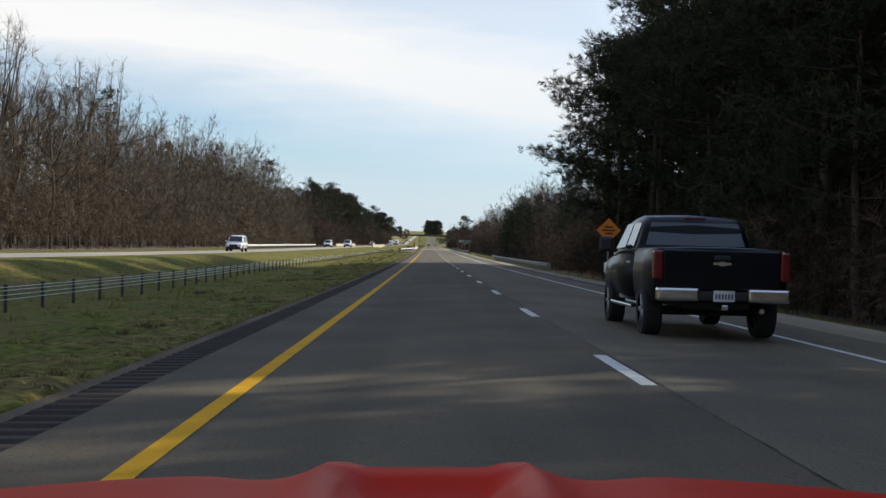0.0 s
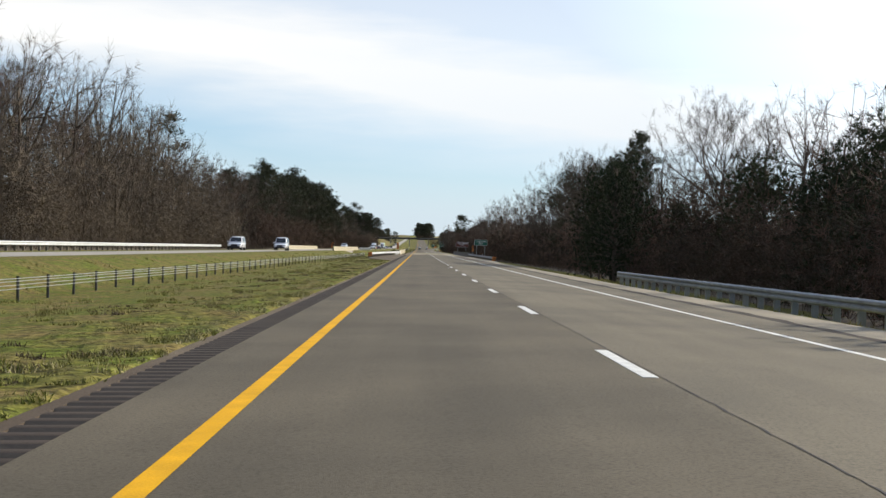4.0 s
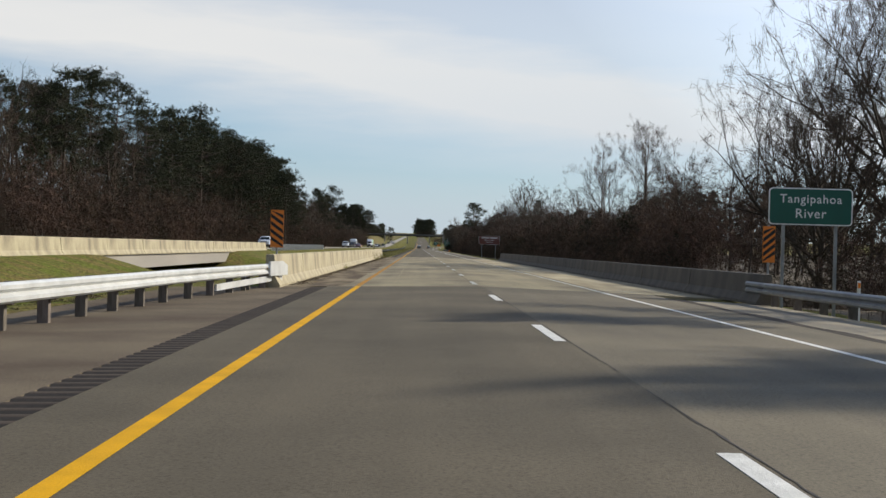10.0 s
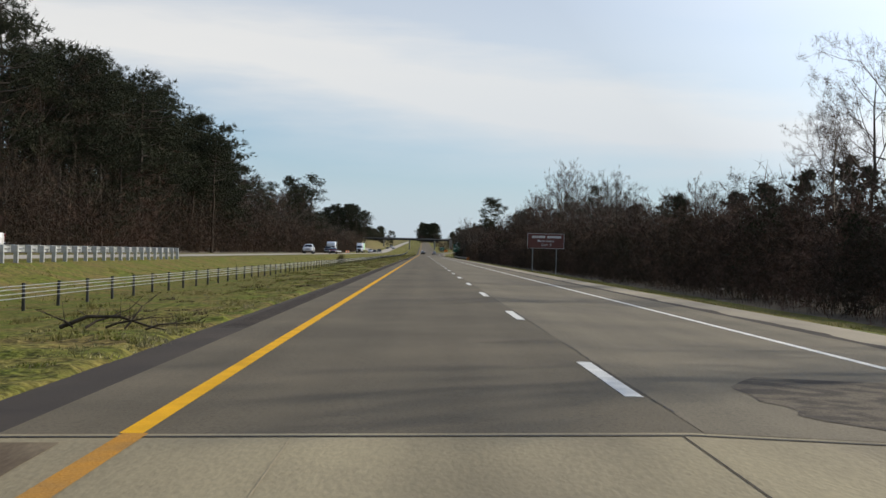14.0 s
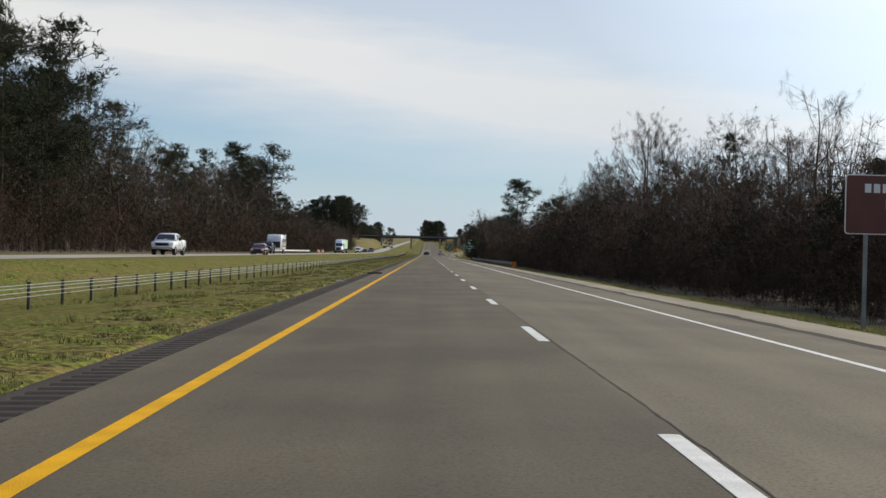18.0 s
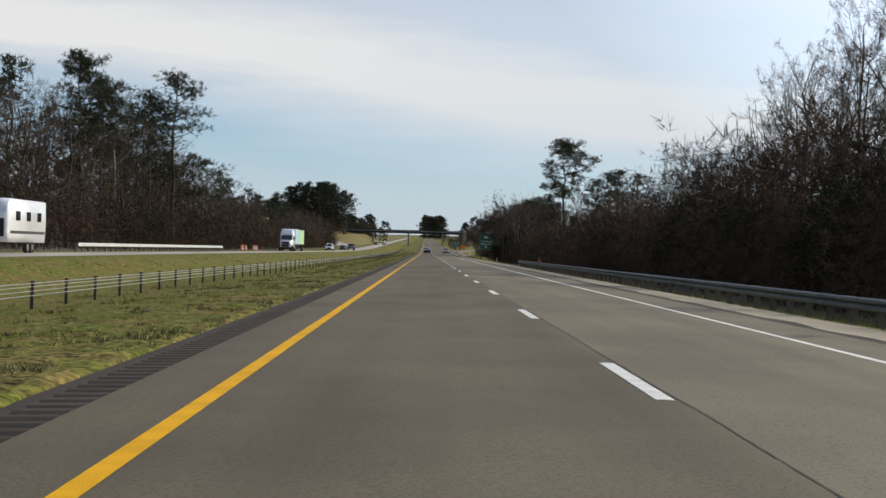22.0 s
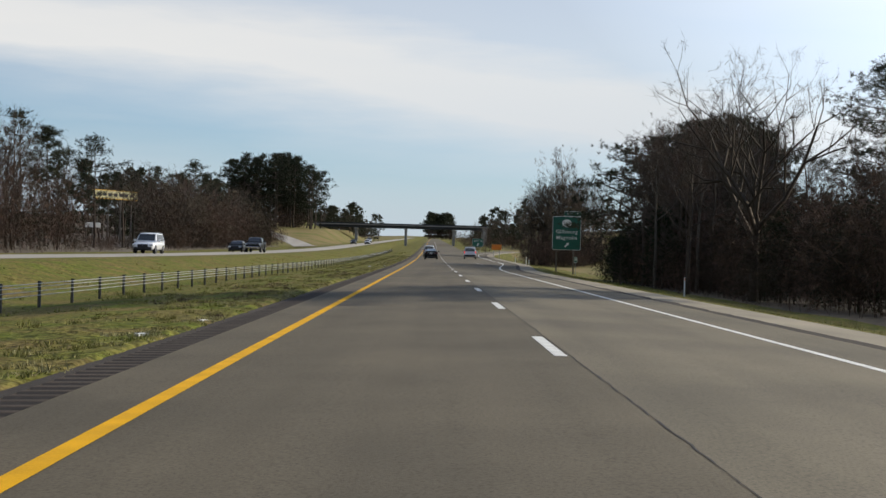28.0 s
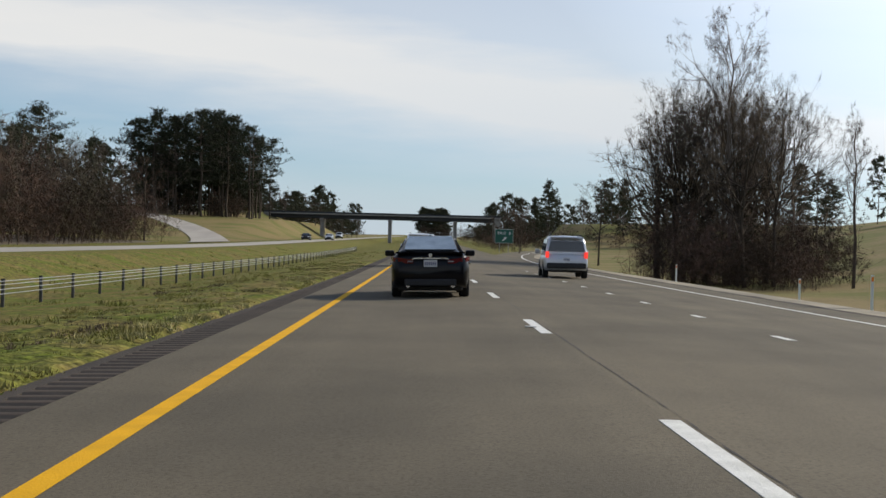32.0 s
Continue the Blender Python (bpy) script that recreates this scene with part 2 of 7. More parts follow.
# darker barrier concrete: the shade on the face turned from the sun, as colour
M_BARRIER_SHADE = material("shaded_side_barrier_concrete", (0.135, 0.118, 0.093), (0.080, 0.071, 0.057), 1.1, 0.9, bump=0.35, bump_scale=26, fine=0.2, stretch=(1, 1, 0.5))
M_MEADOW = material("straw_meadow", (0.19, 0.145, 0.062), (0.125, 0.125, 0.035), 0.10, 0.95, bump=0.8, bump_scale=4, fine=0.45, detail=9.0, contrast=(0.42, 0.60), gloss=0.1)
M_LEAFLITTER = material("forest_floor", (0.10, 0.070, 0.042), (0.065, 0.050, 0.030), 0.5, 0.95, bump=0.6, bump_scale=6, fine=0.3)
M_WATER = material("river_water", (0.06, 0.05, 0.03), rough=0.08, fine=0.05)
M_GALV = material("galvanised_steel", (0.55, 0.56, 0.56), (0.42, 0.43, 0.43), 3.0, 0.42, 0.55, bump=0.1, fine=0.12)
# weathered steel, darkened further in colour for the tree shade on one rail
M_GALV_AGED_SHADE = material("aged_shaded_galvanised_steel", (0.165, 0.175, 0.17), (0.11, 0.115, 0.11), 2.0, 0.6, 0.4, fine=0.2)
M_SOIL_TUFT = material("dead_brown_tufts", (0.135, 0.100, 0.052), (0.075, 0.058, 0.033), 0.5, 0.9, vary=0.3, island=True)
M_TRAILER_GREEN = material("pale_green_trailer_panel", (0.42, 0.62, 0.30), (0.36, 0.56, 0.27), 1, 0.4, fine=0.03)
M_TRAILER_BLUE = material("pale_blue_trailer_panel", (0.36, 0.55, 0.60), (0.30, 0.50, 0.56), 1, 0.4, fine=0.03)
M_GALV_DARK = material("weathered_galvanised_steel", (0.33, 0.34, 0.34), (0.23, 0.24, 0.24), 2.0, 0.55, 0.4, fine=0.15)
M_WHITE_RAIL = material("bright_rail_steel", (0.66, 0.67, 0.66), (0.52, 0.53, 0.52), 2.0, 0.5, 0.2, fine=0.15)
M_POST = material("dark_cable_post", (0.050, 0.048, 0.042), (0.032, 0.031, 0.029), 5, 0.6, fine=0.2, vary=0.2)
M_TIMBER = material("grey_timber_post", (0.19, 0.16, 0.13), (0.12, 0.10, 0.08), 3, 0.9, stretch=(6, 6, 1), bump=0.3, vary=0.2)
M_SIGN_GREEN = material("green_sign_sheet", (0.008, 0.098, 0.066), (0.008, 0.084, 0.058), 1.5, 0.45, fine=0.06)
M_SIGN_BROWN = material("brown_sign_sheet", (0.135, 0.040, 0.026), (0.115, 0.034, 0.024), 1.5, 0.5, fine=0.06)
M_SIGN_WHITE = material("white_sign_sheet", (0.78, 0.79, 0.76), rough=0.5, fine=0.05, second=(0.7, 0.71, 0.69))
M_CREAM = material("cream_board", (0.66, 0.60, 0.30), (0.54, 0.49, 0.25), 1.5, 0.6, fine=0.1)
M_SIGN_ORANGE = material("orange_sign_sheet", (0.82, 0.235, 0.020), (0.74, 0.21, 0.02), 1.5, 0.5, fine=0.06)
M_BLACK = material("black_sign_print", (0.012, 0.012, 0.012), rough=0.6, fine=0.05)
M_BARK = material("grey_brown_bark", (0.095, 0.076, 0.060), (0.055, 0.044, 0.034), 3.0, 0.95, stretch=(3, 3, 0.5), fine=0.25, vary=0.30, gloss=0.1)
M_BARK_PALE = material("pale_bark", (0.20, 0.17, 0.14), (0.11, 0.092, 0.075), 2.0, 0.95, stretch=(3, 3, 0.5), fine=0.25, vary=0.25, gloss=0.1)
M_TWIG = material("brown_twigs", (0.125, 0.082, 0.057), (0.072, 0.050, 0.037), 0.35, 0.95, fine=0.25, vary=0.30, gloss=0.1)
M_TWIG_GREY = material("grey_twigs", (0.130, 0.105, 0.082), (0.078, 0.062, 0.050), 0.35, 0.95, fine=0.25, vary=0.25, gloss=0.1)
M_BRUSH = material("winter_brush", (0.070, 0.050, 0.035), (0.038, 0.028, 0.020), 0.3, 0.95, fine=0.25, vary=0.35, gloss=0.05)
M_BRUSH2 = material("grey_winter_brush", (0.058, 0.048, 0.032), (0.034, 0.029, 0.020), 0.3, 0.95, fine=0.25, vary=0.35, gloss=0.05)
M_TWIG_TAN = material("tan_twigs", (0.205, 0.160, 0.112), (0.125, 0.098, 0.070), 0.35, 0.95, fine=0.25, vary=0.30, gloss=0.1)
M_NEEDLE = material("pine_needles", (0.027, 0.033, 0.017), (0.046, 0.049, 0.026), 0.6, 0.85, fine=0.25, vary=0.30, gloss=0.15)
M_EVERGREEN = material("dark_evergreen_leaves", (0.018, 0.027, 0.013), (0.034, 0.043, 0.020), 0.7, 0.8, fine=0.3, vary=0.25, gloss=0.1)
M_OVERPASS = material("overpass_steel", (0.030, 0.032, 0.036), (0.022, 0.024, 0.027), 0.4, 0.7, fine=0.12)
M_PIER = material("overpass_pier_concrete", (0.30, 0.28, 0.25), (0.22, 0.21, 0.19), 0.4, 0.9, fine=0.15)
M_CAR_BLACK = material("black_car_paint", (0.004, 0.004, 0.005), (0.005, 0.005, 0.006), 1, 0.35, fine=0.02, gloss=0.08, coat=0.3)
M_CAR_NAVY = material("dark_pickup_paint", (0.004, 0.005, 0.007), (0.005, 0.006, 0.008), 1, 0.35, fine=0.02, gloss=0.08, coat=0.25)
M_CAR_WHITE = material("white_car_paint", (0.78, 0.79, 0.80), (0.75, 0.76, 0.77), 1, 0.25, fine=0.02, coat=0.8)
M_CAR_SILVER = material("silver_car_paint", (0.55, 0.57, 0.59), (0.52, 0.54, 0.56), 1, 0.3, 0.3, fine=0.02, coat=0.8)
M_CAR_RED = material("red_car_paint", (0.60, 0.028, 0.006), (0.54, 0.022, 0.005), 1, 0.48, fine=0.03, gloss=0.03, coat=0.03)
M_CAR_MAROON = material("maroon_car_paint", (0.16, 0.025, 0.02), (0.13, 0.02, 0.018), 1, 0.25, fine=0.02, coat=1.0)
M_GLASS = glass_material("car_glass", (0.018, 0.022, 0.024))
M_TYRE = material("tyre_rubber", (0.014, 0.014, 0.014), rough=0.85, fine=0.2)
M_RIM = material("alloy_rim", (0.55, 0.56, 0.57), rough=0.3, metal=0.9, fine=0.05)
M_CHROME = material("chrome", (0.80, 0.80, 0.80), rough=0.12, metal=1.0, fine=0.02, second=(0.78, 0.78, 0.78))
M_PLASTIC = material("black_trim_plastic", (0.016, 0.016, 0.017), rough=0.6, fine=0.1)
M_TAIL = material("tail_light_lens", (0.13, 0.005, 0.006), (0.09, 0.004, 0.005), 8, 0.2, fine=0.05)
M_TAIL_ON = material("lit_tail_light", (0.5, 0.02, 0.02), rough=0.2, glow=(1.0, 0.06, 0.04, 0.9))
M_HEADLIGHT = material("headlight_lens", (0.75, 0.76, 0.78), rough=0.1, fine=0.05)
M_PLATE = material("number_plate", (0.70, 0.70, 0.68), rough=0.5, fine=0.05)
M_PLATE_BAR = material("plate_print", (0.12, 0.13, 0.22), rough=0.6)
M_LITTER = material("white_litter", (0.7, 0.7, 0.68), rough=0.7)
# near-black colour standing in for the shade inside the rumble grooves
M_GROOVE_SHADE = material("groove_shade", (0.024, 0.020, 0.017), rough=0.95, bump=0.5, bump_scale=9, fine=0.3)


# ---- mesh helpers ----
def mesh_from(name, verts, faces, mats, face_mats=None, smooth=False):
    me = bpy.data.meshes.new(name)
    me.from_pydata([tuple(v) for v in verts], [], [tuple(f) for f in faces])
    for m in (mats if isinstance(mats, (list, tuple)) else [mats]):
        me.materials.append(m)
    if face_mats is not None:
        me.polygons.foreach_set("material_index", list(face_mats))
    if smooth:
        me.polygons.foreach_set("use_smooth", [True] * len(me.polygons))
    me.update()
    return me


def quads_mesh(name, verts, quads, mat):
    """A large mesh of quads from numpy arrays, quickly."""
    me = bpy.data.meshes.new(name)
    verts, quads = np.asarray(verts, np.float32), np.asarray(quads, np.int32)
    nq, k = quads.shape
    me.vertices.add(len(verts))
    me.vertices.foreach_set("co", verts.ravel())
    me.loops.add(nq * k)
    me.loops.foreach_set("vertex_index", quads.ravel())
    me.polygons.add(nq)
    me.polygons.foreach_set("loop_start", np.arange(0, nq * k, k, dtype=np.int32))
    me.polygons.foreach_set("loop_total", np.full(nq, k, np.int32))
    me.materials.append(mat)
    me.update(calc_edges=True)
    return me


def thing(name, place, label, category, group="", kind=""):
    ob = new(name)
    ob.empty_display_size = 0.2
    ob.matrix_world = place if isinstance(place, Matrix) else Matrix.Translation(place)
    return tagged(ob, label, category, group, kind)


def part(name, bm, mat, parent, label="", smooth=False):
    """Links a bmesh (or a mesh) as one mesh object under a thing or a part."""
    if isinstance(bm, bmesh.types.BMesh):
        me = bpy.data.meshes.new(name)
        if smooth:
            for f in bm.faces:
                f.smooth = True
        bm.to_mesh(me)
        bm.free()
        me.materials.append(mat)
    else:
        me = bm
    ob = new(name, me)
    ob.parent = parent
    if label:
        ob["label"] = label
    return ob


def box(cx, cy, cz, sx, sy, sz, bevel=0.0, bm=None, rot=None):
    """A box by its centre and sizes, bevelled."""
    bm = bm or bmesh.new()
    made = bmesh.ops.create_cube(bm, size=1.0)["verts"]
    bmesh.ops.scale(bm, vec=(sx, sy, sz), verts=made)
    if bevel:
        edges = list({e for v in made for e in v.link_edges})
        res = bmesh.ops.bevel(bm, geom=edges, offset=bevel, segments=2, affect="EDGES", profile=0.5)
        made = list({v for f in res["faces"] for v in f.verts} | {v for v in made if v.is_valid})
    if rot is not None:
        bmesh.ops.rotate(bm, cent=(0, 0, 0), matrix=rot, verts=made)
    bmesh.ops.translate(bm, vec=(cx, cy, cz), verts=made)
    return bm


def tube(p0, p1, r0, r1=None, sides=8, bm=None, caps=True):
    bm = bm or bmesh.new()
    p0, p1 = Vector(p0), Vector(p1)
    r1 = r0 if r1 is None else r1
    d = p1 - p0
    made = bmesh.ops.create_cone(bm, cap_ends=caps, segments=sides, radius1=r0, radius2=r1, depth=d.length)["verts"]
    bmesh.ops.transform(bm, matrix=Matrix.Translation((p0 + p1) / 2) @ d.to_track_quat("Z", "Y").to_matrix().to_4x4(), verts=made)
    return bm


def loft(rings, closed=True, caps=True, bm=None):
    """Skins a row of rings of equally many points."""
    bm = bm or bmesh.new()
    rows = [[bm.verts.new(p) for p in r] for r in rings]
    n = len(rows[0])
    for a, b in zip(rows, rows[1:]):
        for i in range(n if closed else n - 1):
            j = (i + 1) % n
            bm.faces.new((a[i], a[j], b[j], b[i]))
    if caps and closed:
        bm.faces.new(list(reversed(rows[0])))
        bm.faces.new(rows[-1])
    bmesh.ops.recalc_face_normals(bm, faces=bm.faces[:])
    return bm


def lettering(name, text, size, mat, parent, place, align="CENTER"):
    """Flat lettering in the built-in font, as a mesh part."""
    cu = bpy.data.curves.new(name, "FONT")
    cu.body, cu.size, cu.align_x, cu.align_y = text, size, align, "CENTER"
    cu.extrude, cu.space_character, cu.offset = 0.002, 1.12, 0.006 * size
    cu.resolution_u = 3
    tmp = bpy.data.objects.new(name, cu)
    scene.collection.objects.link(tmp)
    dg = bpy.context.evaluated_depsgraph_get()
    me = bpy.data.meshes.new_from_object(tmp.evaluated_get(dg))
    bpy.data.objects.remove(tmp)
    me.materials.clear()
    me.materials.append(mat)
    ob = new(name, me)
    ob.parent = parent
    ob.matrix_local = place
    return ob


# ---- ground, roads, bridge ----
BRIDGE0, BRIDGE1 = 399.0, 508.5
EXIT0, EXIT1 = 1085.0, 1165.0


def smooth01(v):
    v = max(0.0, min(1.0, v))
    return v * v * (3 - 2 * v)


SECTION = [(-3000, 14.0), (-400, 3.5), (-70, 0.9), (-42, 0.2), (-32, -0.15), (-28.2, 0.22), (-27.2, 0.30), (-15.6, 0.30), (-14.8, 0.22),
           (-11.5, -0.62), (-8.5, -0.62), (-5.2, -0.32), (-1.46, -0.15), (-1.32, -0.28), (9.0, -0.26), (10.7, -0.22), (12.2, -0.42),
           (15.5, -0.95), (20, -1.45), (26, -1.7), (45, -1.1), (90, 0.3), (400, 4.0), (3000, 16.0)]
SX, SZ = [p[0] for p in SECTION], [p[1] for p in SECTION]


def river(y):
    return smooth01((y - 428) / 20) * smooth01((482 - y) / 20)


def right_edge(y):
    """How far the paved road reaches further right for the exit lane and its ramp."""
    return 3.66 * smooth01((y - EXIT0) / (EXIT1 - EXIT0)) + 0.00055 * max(0.0, y - 1225) ** 2


def hill_right(x, y):
    """The meadow slope beside the exit and the bank of the cross road."""
    a = 7.5 * smooth01((x - 24 - right_edge(y)) / 60) * smooth01((y - 1150) / 70)
    b = 4.6 * smooth01((x - 15) / 16) * smooth01((y - 1440) / 90) * smooth01((1640 - y) / 60)
    c = 7.6 * smooth01((x - 17) / 11) * smooth01((y - 1478) / 45) * smooth01((1592 - y) / 45)
    return max(a, b, c)


def hill_left(x, y):
    b = 5.2 * smooth01((-27 - x) / 10) * smooth01((y - 1340) / 150) * smooth01((1680 - y) / 80)
    c = 7.6 * smooth01((-38 - x) / 11) * smooth01((y - 1500) / 28) * smooth01((1570 - y) / 28)
    return max(b, c)


def ground_z(x, y):
    z = float(np.interp(x, SX, SZ))
    rz = road_z(y)
    far = smooth01((abs(x) - 60) / 300)
    z += rz * (1 - 0.5 * far)
    z += hill_right(x, y) + hill_left(x, y)
    if -1.32 < x < 40:
        if x > 9.0 and right_edge(y) > 0.01:
            flat = -0.26 - 0.02 * max(0.0, x - 9)
            k = 1 - smooth01((x - 10.4 - right_edge(y)) / 4.0)
            z = z * (1 - k) + (flat + rz) * k
    if 270 < y < BRIDGE0 + 3 and -6 < x < -1.32:
        z -= 0.12 * smooth01((y - 276) / 40)
    r = river(y)
    if r > 0:
        z -= r * 7.0
    return z


gx_ = [-2600, -1500, -900, -500, -300, -200, -140, -100, -80, -65, -55, -48, -42, -37, -32, -30, -28.2, -27.2, -24, -20, -15.6, -14.8, -13.5, -12.3, -11.5,
       -10.5, -9.5, -8.5, -7.4, -6.3, -5.2, -4.3, -3.4, -2.5, -1.9, -1.62, -1.46, -1.32, 2, 6, 9.0, 9.8, 10.7, 11.4, 12.2, 13.3, 14.4, 15.5, 17, 19, 21.5, 24, 28, 33, 39, 45, 55, 70, 90,
       120, 160, 220, 300, 450, 800, 1400, 2600]
gy_ = [-2500, -1400, -800, -450, -300, -200, -130, -90] + list(np.arange(-60, 400, 8.0)) + list(np.arange(400, 520, 4.0)) + list(np.arange(520, 1090, 8.0)) + list(np.arange(1090, 1700, 10.0)) + list(np.arange(1700, 2600, 50.0)) + [2700, 2900, 3200, 3600, 4200, 4900]
verts, faces = [], []
for y in gy_:
    for x in gx_:
        bumpy = 0.10 * noise.noise((x * 0.23, y * 0.17, 0.0)) if (x < -1.6 or x > 11 + right_edge(y)) and abs(x) < 60 and not -27.6 < x < -15 else 0.0
        verts.append((x, y, ground_z(x, y) + bumpy))
nx = len(gx_)
for j in range(len(gy_) - 1):
    for i in range(nx - 1):
        a = j * nx + i
        faces.append((a, a + 1, a + nx + 1, a + nx))
fm = []
for f in faces:
    cx_ = (verts[f[0]][0] + verts[f[1]][0]) / 2
    fy = verts[f[0]][1]
    wood = (cx_ < -37 and fy < 1330) or (cx_ > (16.5 if fy < 200 else 20.5) and fy < 1135) or cx_ < -70 or (cx_ > 45 and fy < 1140)
    fm.append(1 if wood else 2 if cx_ > 24 and fy >= 1135 or -70 < cx_ < -28 and fy >= 1335 else 0)
ground = tagged(new("ground", mesh_from("ground", verts, faces, [M_GROUND, M_LEAFLITTER, M_MEADOW], fm, True)),
                "uneven winter grass verge and median with a swale", "ground", kind="structure")


GROUND_Z = np.array([v[2] for v in verts]).reshape(len(gy_), len(gx_))


def ground_at(x, y):
    """Heights of the ground sheet at arrays of x and y."""
    x, y = np.asarray(x, float), np.asarray(y, float)
    i = np.clip(np.searchsorted(gx_, x) - 1, 0, len(gx_) - 2)
    j = np.clip(np.searchsorted(gy_, y) - 1, 0, len(gy_) - 2)
    gx, gy = np.asarray(gx_, float), np.asarray(gy_, float)
    u, v = (x - gx[i]) / (gx[i + 1] - gx[i]), (y - gy[j]) / (gy[j + 1] - gy[j])
    return (GROUND_Z[j, i] * (1 - u) + GROUND_Z[j, i + 1] * u) * (1 - v) + (GROUND_Z[j + 1, i] * (1 - u) + GROUND_Z[j + 1, i + 1] * u) * v


def strip(name, x0f, x1f, y0, y1, mat, label, lift=0.0, step=8.0, zf=None, thick=0.0, category="road"):
    """A long paved strip between two edges that may wander with y, following the crowned road."""
    ys = list(np.arange(y0, y1, step)) + [y1]
    zf = zf or (lambda x, y: -0.026 * abs(x - 3.66) + road_z(y))
    vs, fs = [], []
    for y in ys:
        a, b = x0f(y), x1f(y)
        mids = [a] + [m for m in (3.66,) if a + 0.05 < m < b - 0.05] + [b]
        if len(mids) == 2:
            mids = [a, (a + b) / 2, b]
        for x in mids:
            vs.append((x, y, zf(x, y) + lift))
    k = 3
    for j in range(len(ys) - 1):
        for i in range(k - 1):
            a = j * k + i
            fs.append((a, a + 1, a + k + 1, a + k))
    if thick:
        base = len(vs)
        vs += [(x, y, z - thick) for x, y, z in vs]
        for j in range(len(ys) - 1):
            for i, flip in ((0, False), (k - 1, True)):
                a, b = j * k + i, (j + 1) * k + i
                q = (a, b, b + base, a + base)
                fs.append(q if not flip else tuple(reversed(q)))
            for i in range(k - 1):
                a = j * k + i + base
                fs.append((a + k, a + k + 1, a + 1, a))
        for j in (0, len(ys) - 1):
            for i in range(k - 1):
                a = j * k + i
                fs.append((a, a + base, a + base + 1, a + 1) if j == 0 else (a + 1, a + base + 1, a + base, a))
    ob = new(name, mesh_from(name, vs, fs, mat))
    return tagged(ob, label, category, kind="structure") if label else ob


def const(v):
    return lambda y: v


road = strip("road", const(-0.86), lambda y: 8.95 + right_edge(y), -400, BRIDGE0, M_ASPHALT, "dark grey asphalt two-lane carriageway with a crown", thick=0.2)
road2 = strip("road", const(-0.86), lambda y: 8.95 + right_edge(y) if y < 1292 else 10.6, BRIDGE1, 2600, M_ASPHALT, "dark grey asphalt carriageway with an exit lane", thick=0.2, step=10)
strip("exit_ramp", lambda y: 4.2 + right_edge(y) - 0.7 * smooth01((1300 - y) / 12), lambda y: 8.95 + right_edge(y), 1290, 1465, M_ASPHALT, "asphalt exit ramp curving away from the road", thick=0.2, lift=-0.004)
for ya, yb in ((-400, BRIDGE0), (BRIDGE1, 1085)):
    strip("outer_lane", const(3.78), const(8.94), ya, yb, M_ASPHALT_PALE, "paler coarse asphalt of the outer lane", lift=0.0025)
left_in = lambda y: -1.47 - 3.93 * smooth01((y - 276) / 46) if y < 401 else -1.47
strip("road_shoulder", left_in, const(-1.30), -400, BRIDGE0, M_SHOULDER, "brown paved inner shoulder widening before the bridge", thick=0.15, lift=-0.004, step=2.0)
strip("road_shoulder", const(-1.47), const(-1.30), BRIDGE1, 1700, M_ASPHALT_OLD, "dark inner shoulder edge beside the grass", thick=0.15, lift=-0.004)
for ya, yb in ((-400, BRIDGE0 - 3), (BRIDGE1, 2600)):
    strip("road_shoulder", lambda y: 8.95 + right_edge(y), lambda y: 10.6 + right_edge(y) + (0.8 if 300 < y < 401 else 0), ya, yb, M_BEIGE, "pale beige concrete outer shoulder", thick=0.15, lift=-0.01)

for ya, yb in ((30, BRIDGE0 - 3), (BRIDGE1 + 1, 1280)):
    strip("dirt_edge", lambda y: 8.86 + right_edge(y) - 0.06 * noise.noise((2.0, y * 0.6, 5.0)), lambda y: 9.22 + right_edge(y) + 0.22 * noise.noise((0.0, y * 0.35, 9.0)) + 0.10 * noise.noise((0.0, y * 1.7, 4.0)),
          ya, yb, M_ASPHALT_OLD, "ragged band of dark dirt along the pavement edge", lift=0.0045, step=0.6, category="dirt")

# the bridge: deck, joints, barriers
deck = strip("bridge_deck", const(-2.62), const(11.45), BRIDGE0, BRIDGE1, M_CONCRETE, "pale worn concrete bridge deck", thick=0.9, category="bridge")
for x, m in ((1.08, M_SAND), (3.60, M_ASPHALT_OLD)):
    strip("deck_seam", const(x - 0.006), const(x + 0.006), BRIDGE0 + 0.2, BRIDGE1 - 0.2, m, "thin lengthwise seam in the concrete deck", lift=0.0045, category="joint")
for y in (BRIDGE0 + 0.1, 402.6, 476.3, BRIDGE1 - 0.15):
    strip("expansion_joint", const(-2.2), const(11.0), y - 0.025, y + 0.025, M_CRACK, "dark expansion joint across the concrete deck", lift=0.005, category="joint")
strip("bridge_shoulder", const(-2.1), lambda y: -0.34 + 0.26 * noise.noise((0.0, y * 0.5, 7.0)) + 0.14 * noise.noise((0.0, y * 2.1, 3.0)), BRIDGE0 + 0.2, BRIDGE1 - 0.4, M_DIRT, "dirty brown-stained shoulder of the bridge deck", lift=0.004, step=0.5, category="shoulder")
strip("bridge_shoulder", const(7.7), const(10.95), BRIDGE0 + 0.2, BRIDGE1 - 0.4, M_SAND, "pale sandy outer shoulder of the bridge deck", lift=0.004, category="shoulder")
opp_zf = lambda x, y: 0.36 - 0.02 * abs(x + 21.5) + road_z(y)
strip("far_carriageway", const(-27.2), const(-15.7), -400, BRIDGE0, M_OPP, "pale concrete opposite carriageway beyond the median", zf=opp_zf, thick=0.25)
strip("far_carriageway", const(-27.2), const(-15.7), BRIDGE1, 2600, M_OPP, "pale concrete opposite carriageway beyond the median", zf=opp_zf, thick=0.25, step=10)
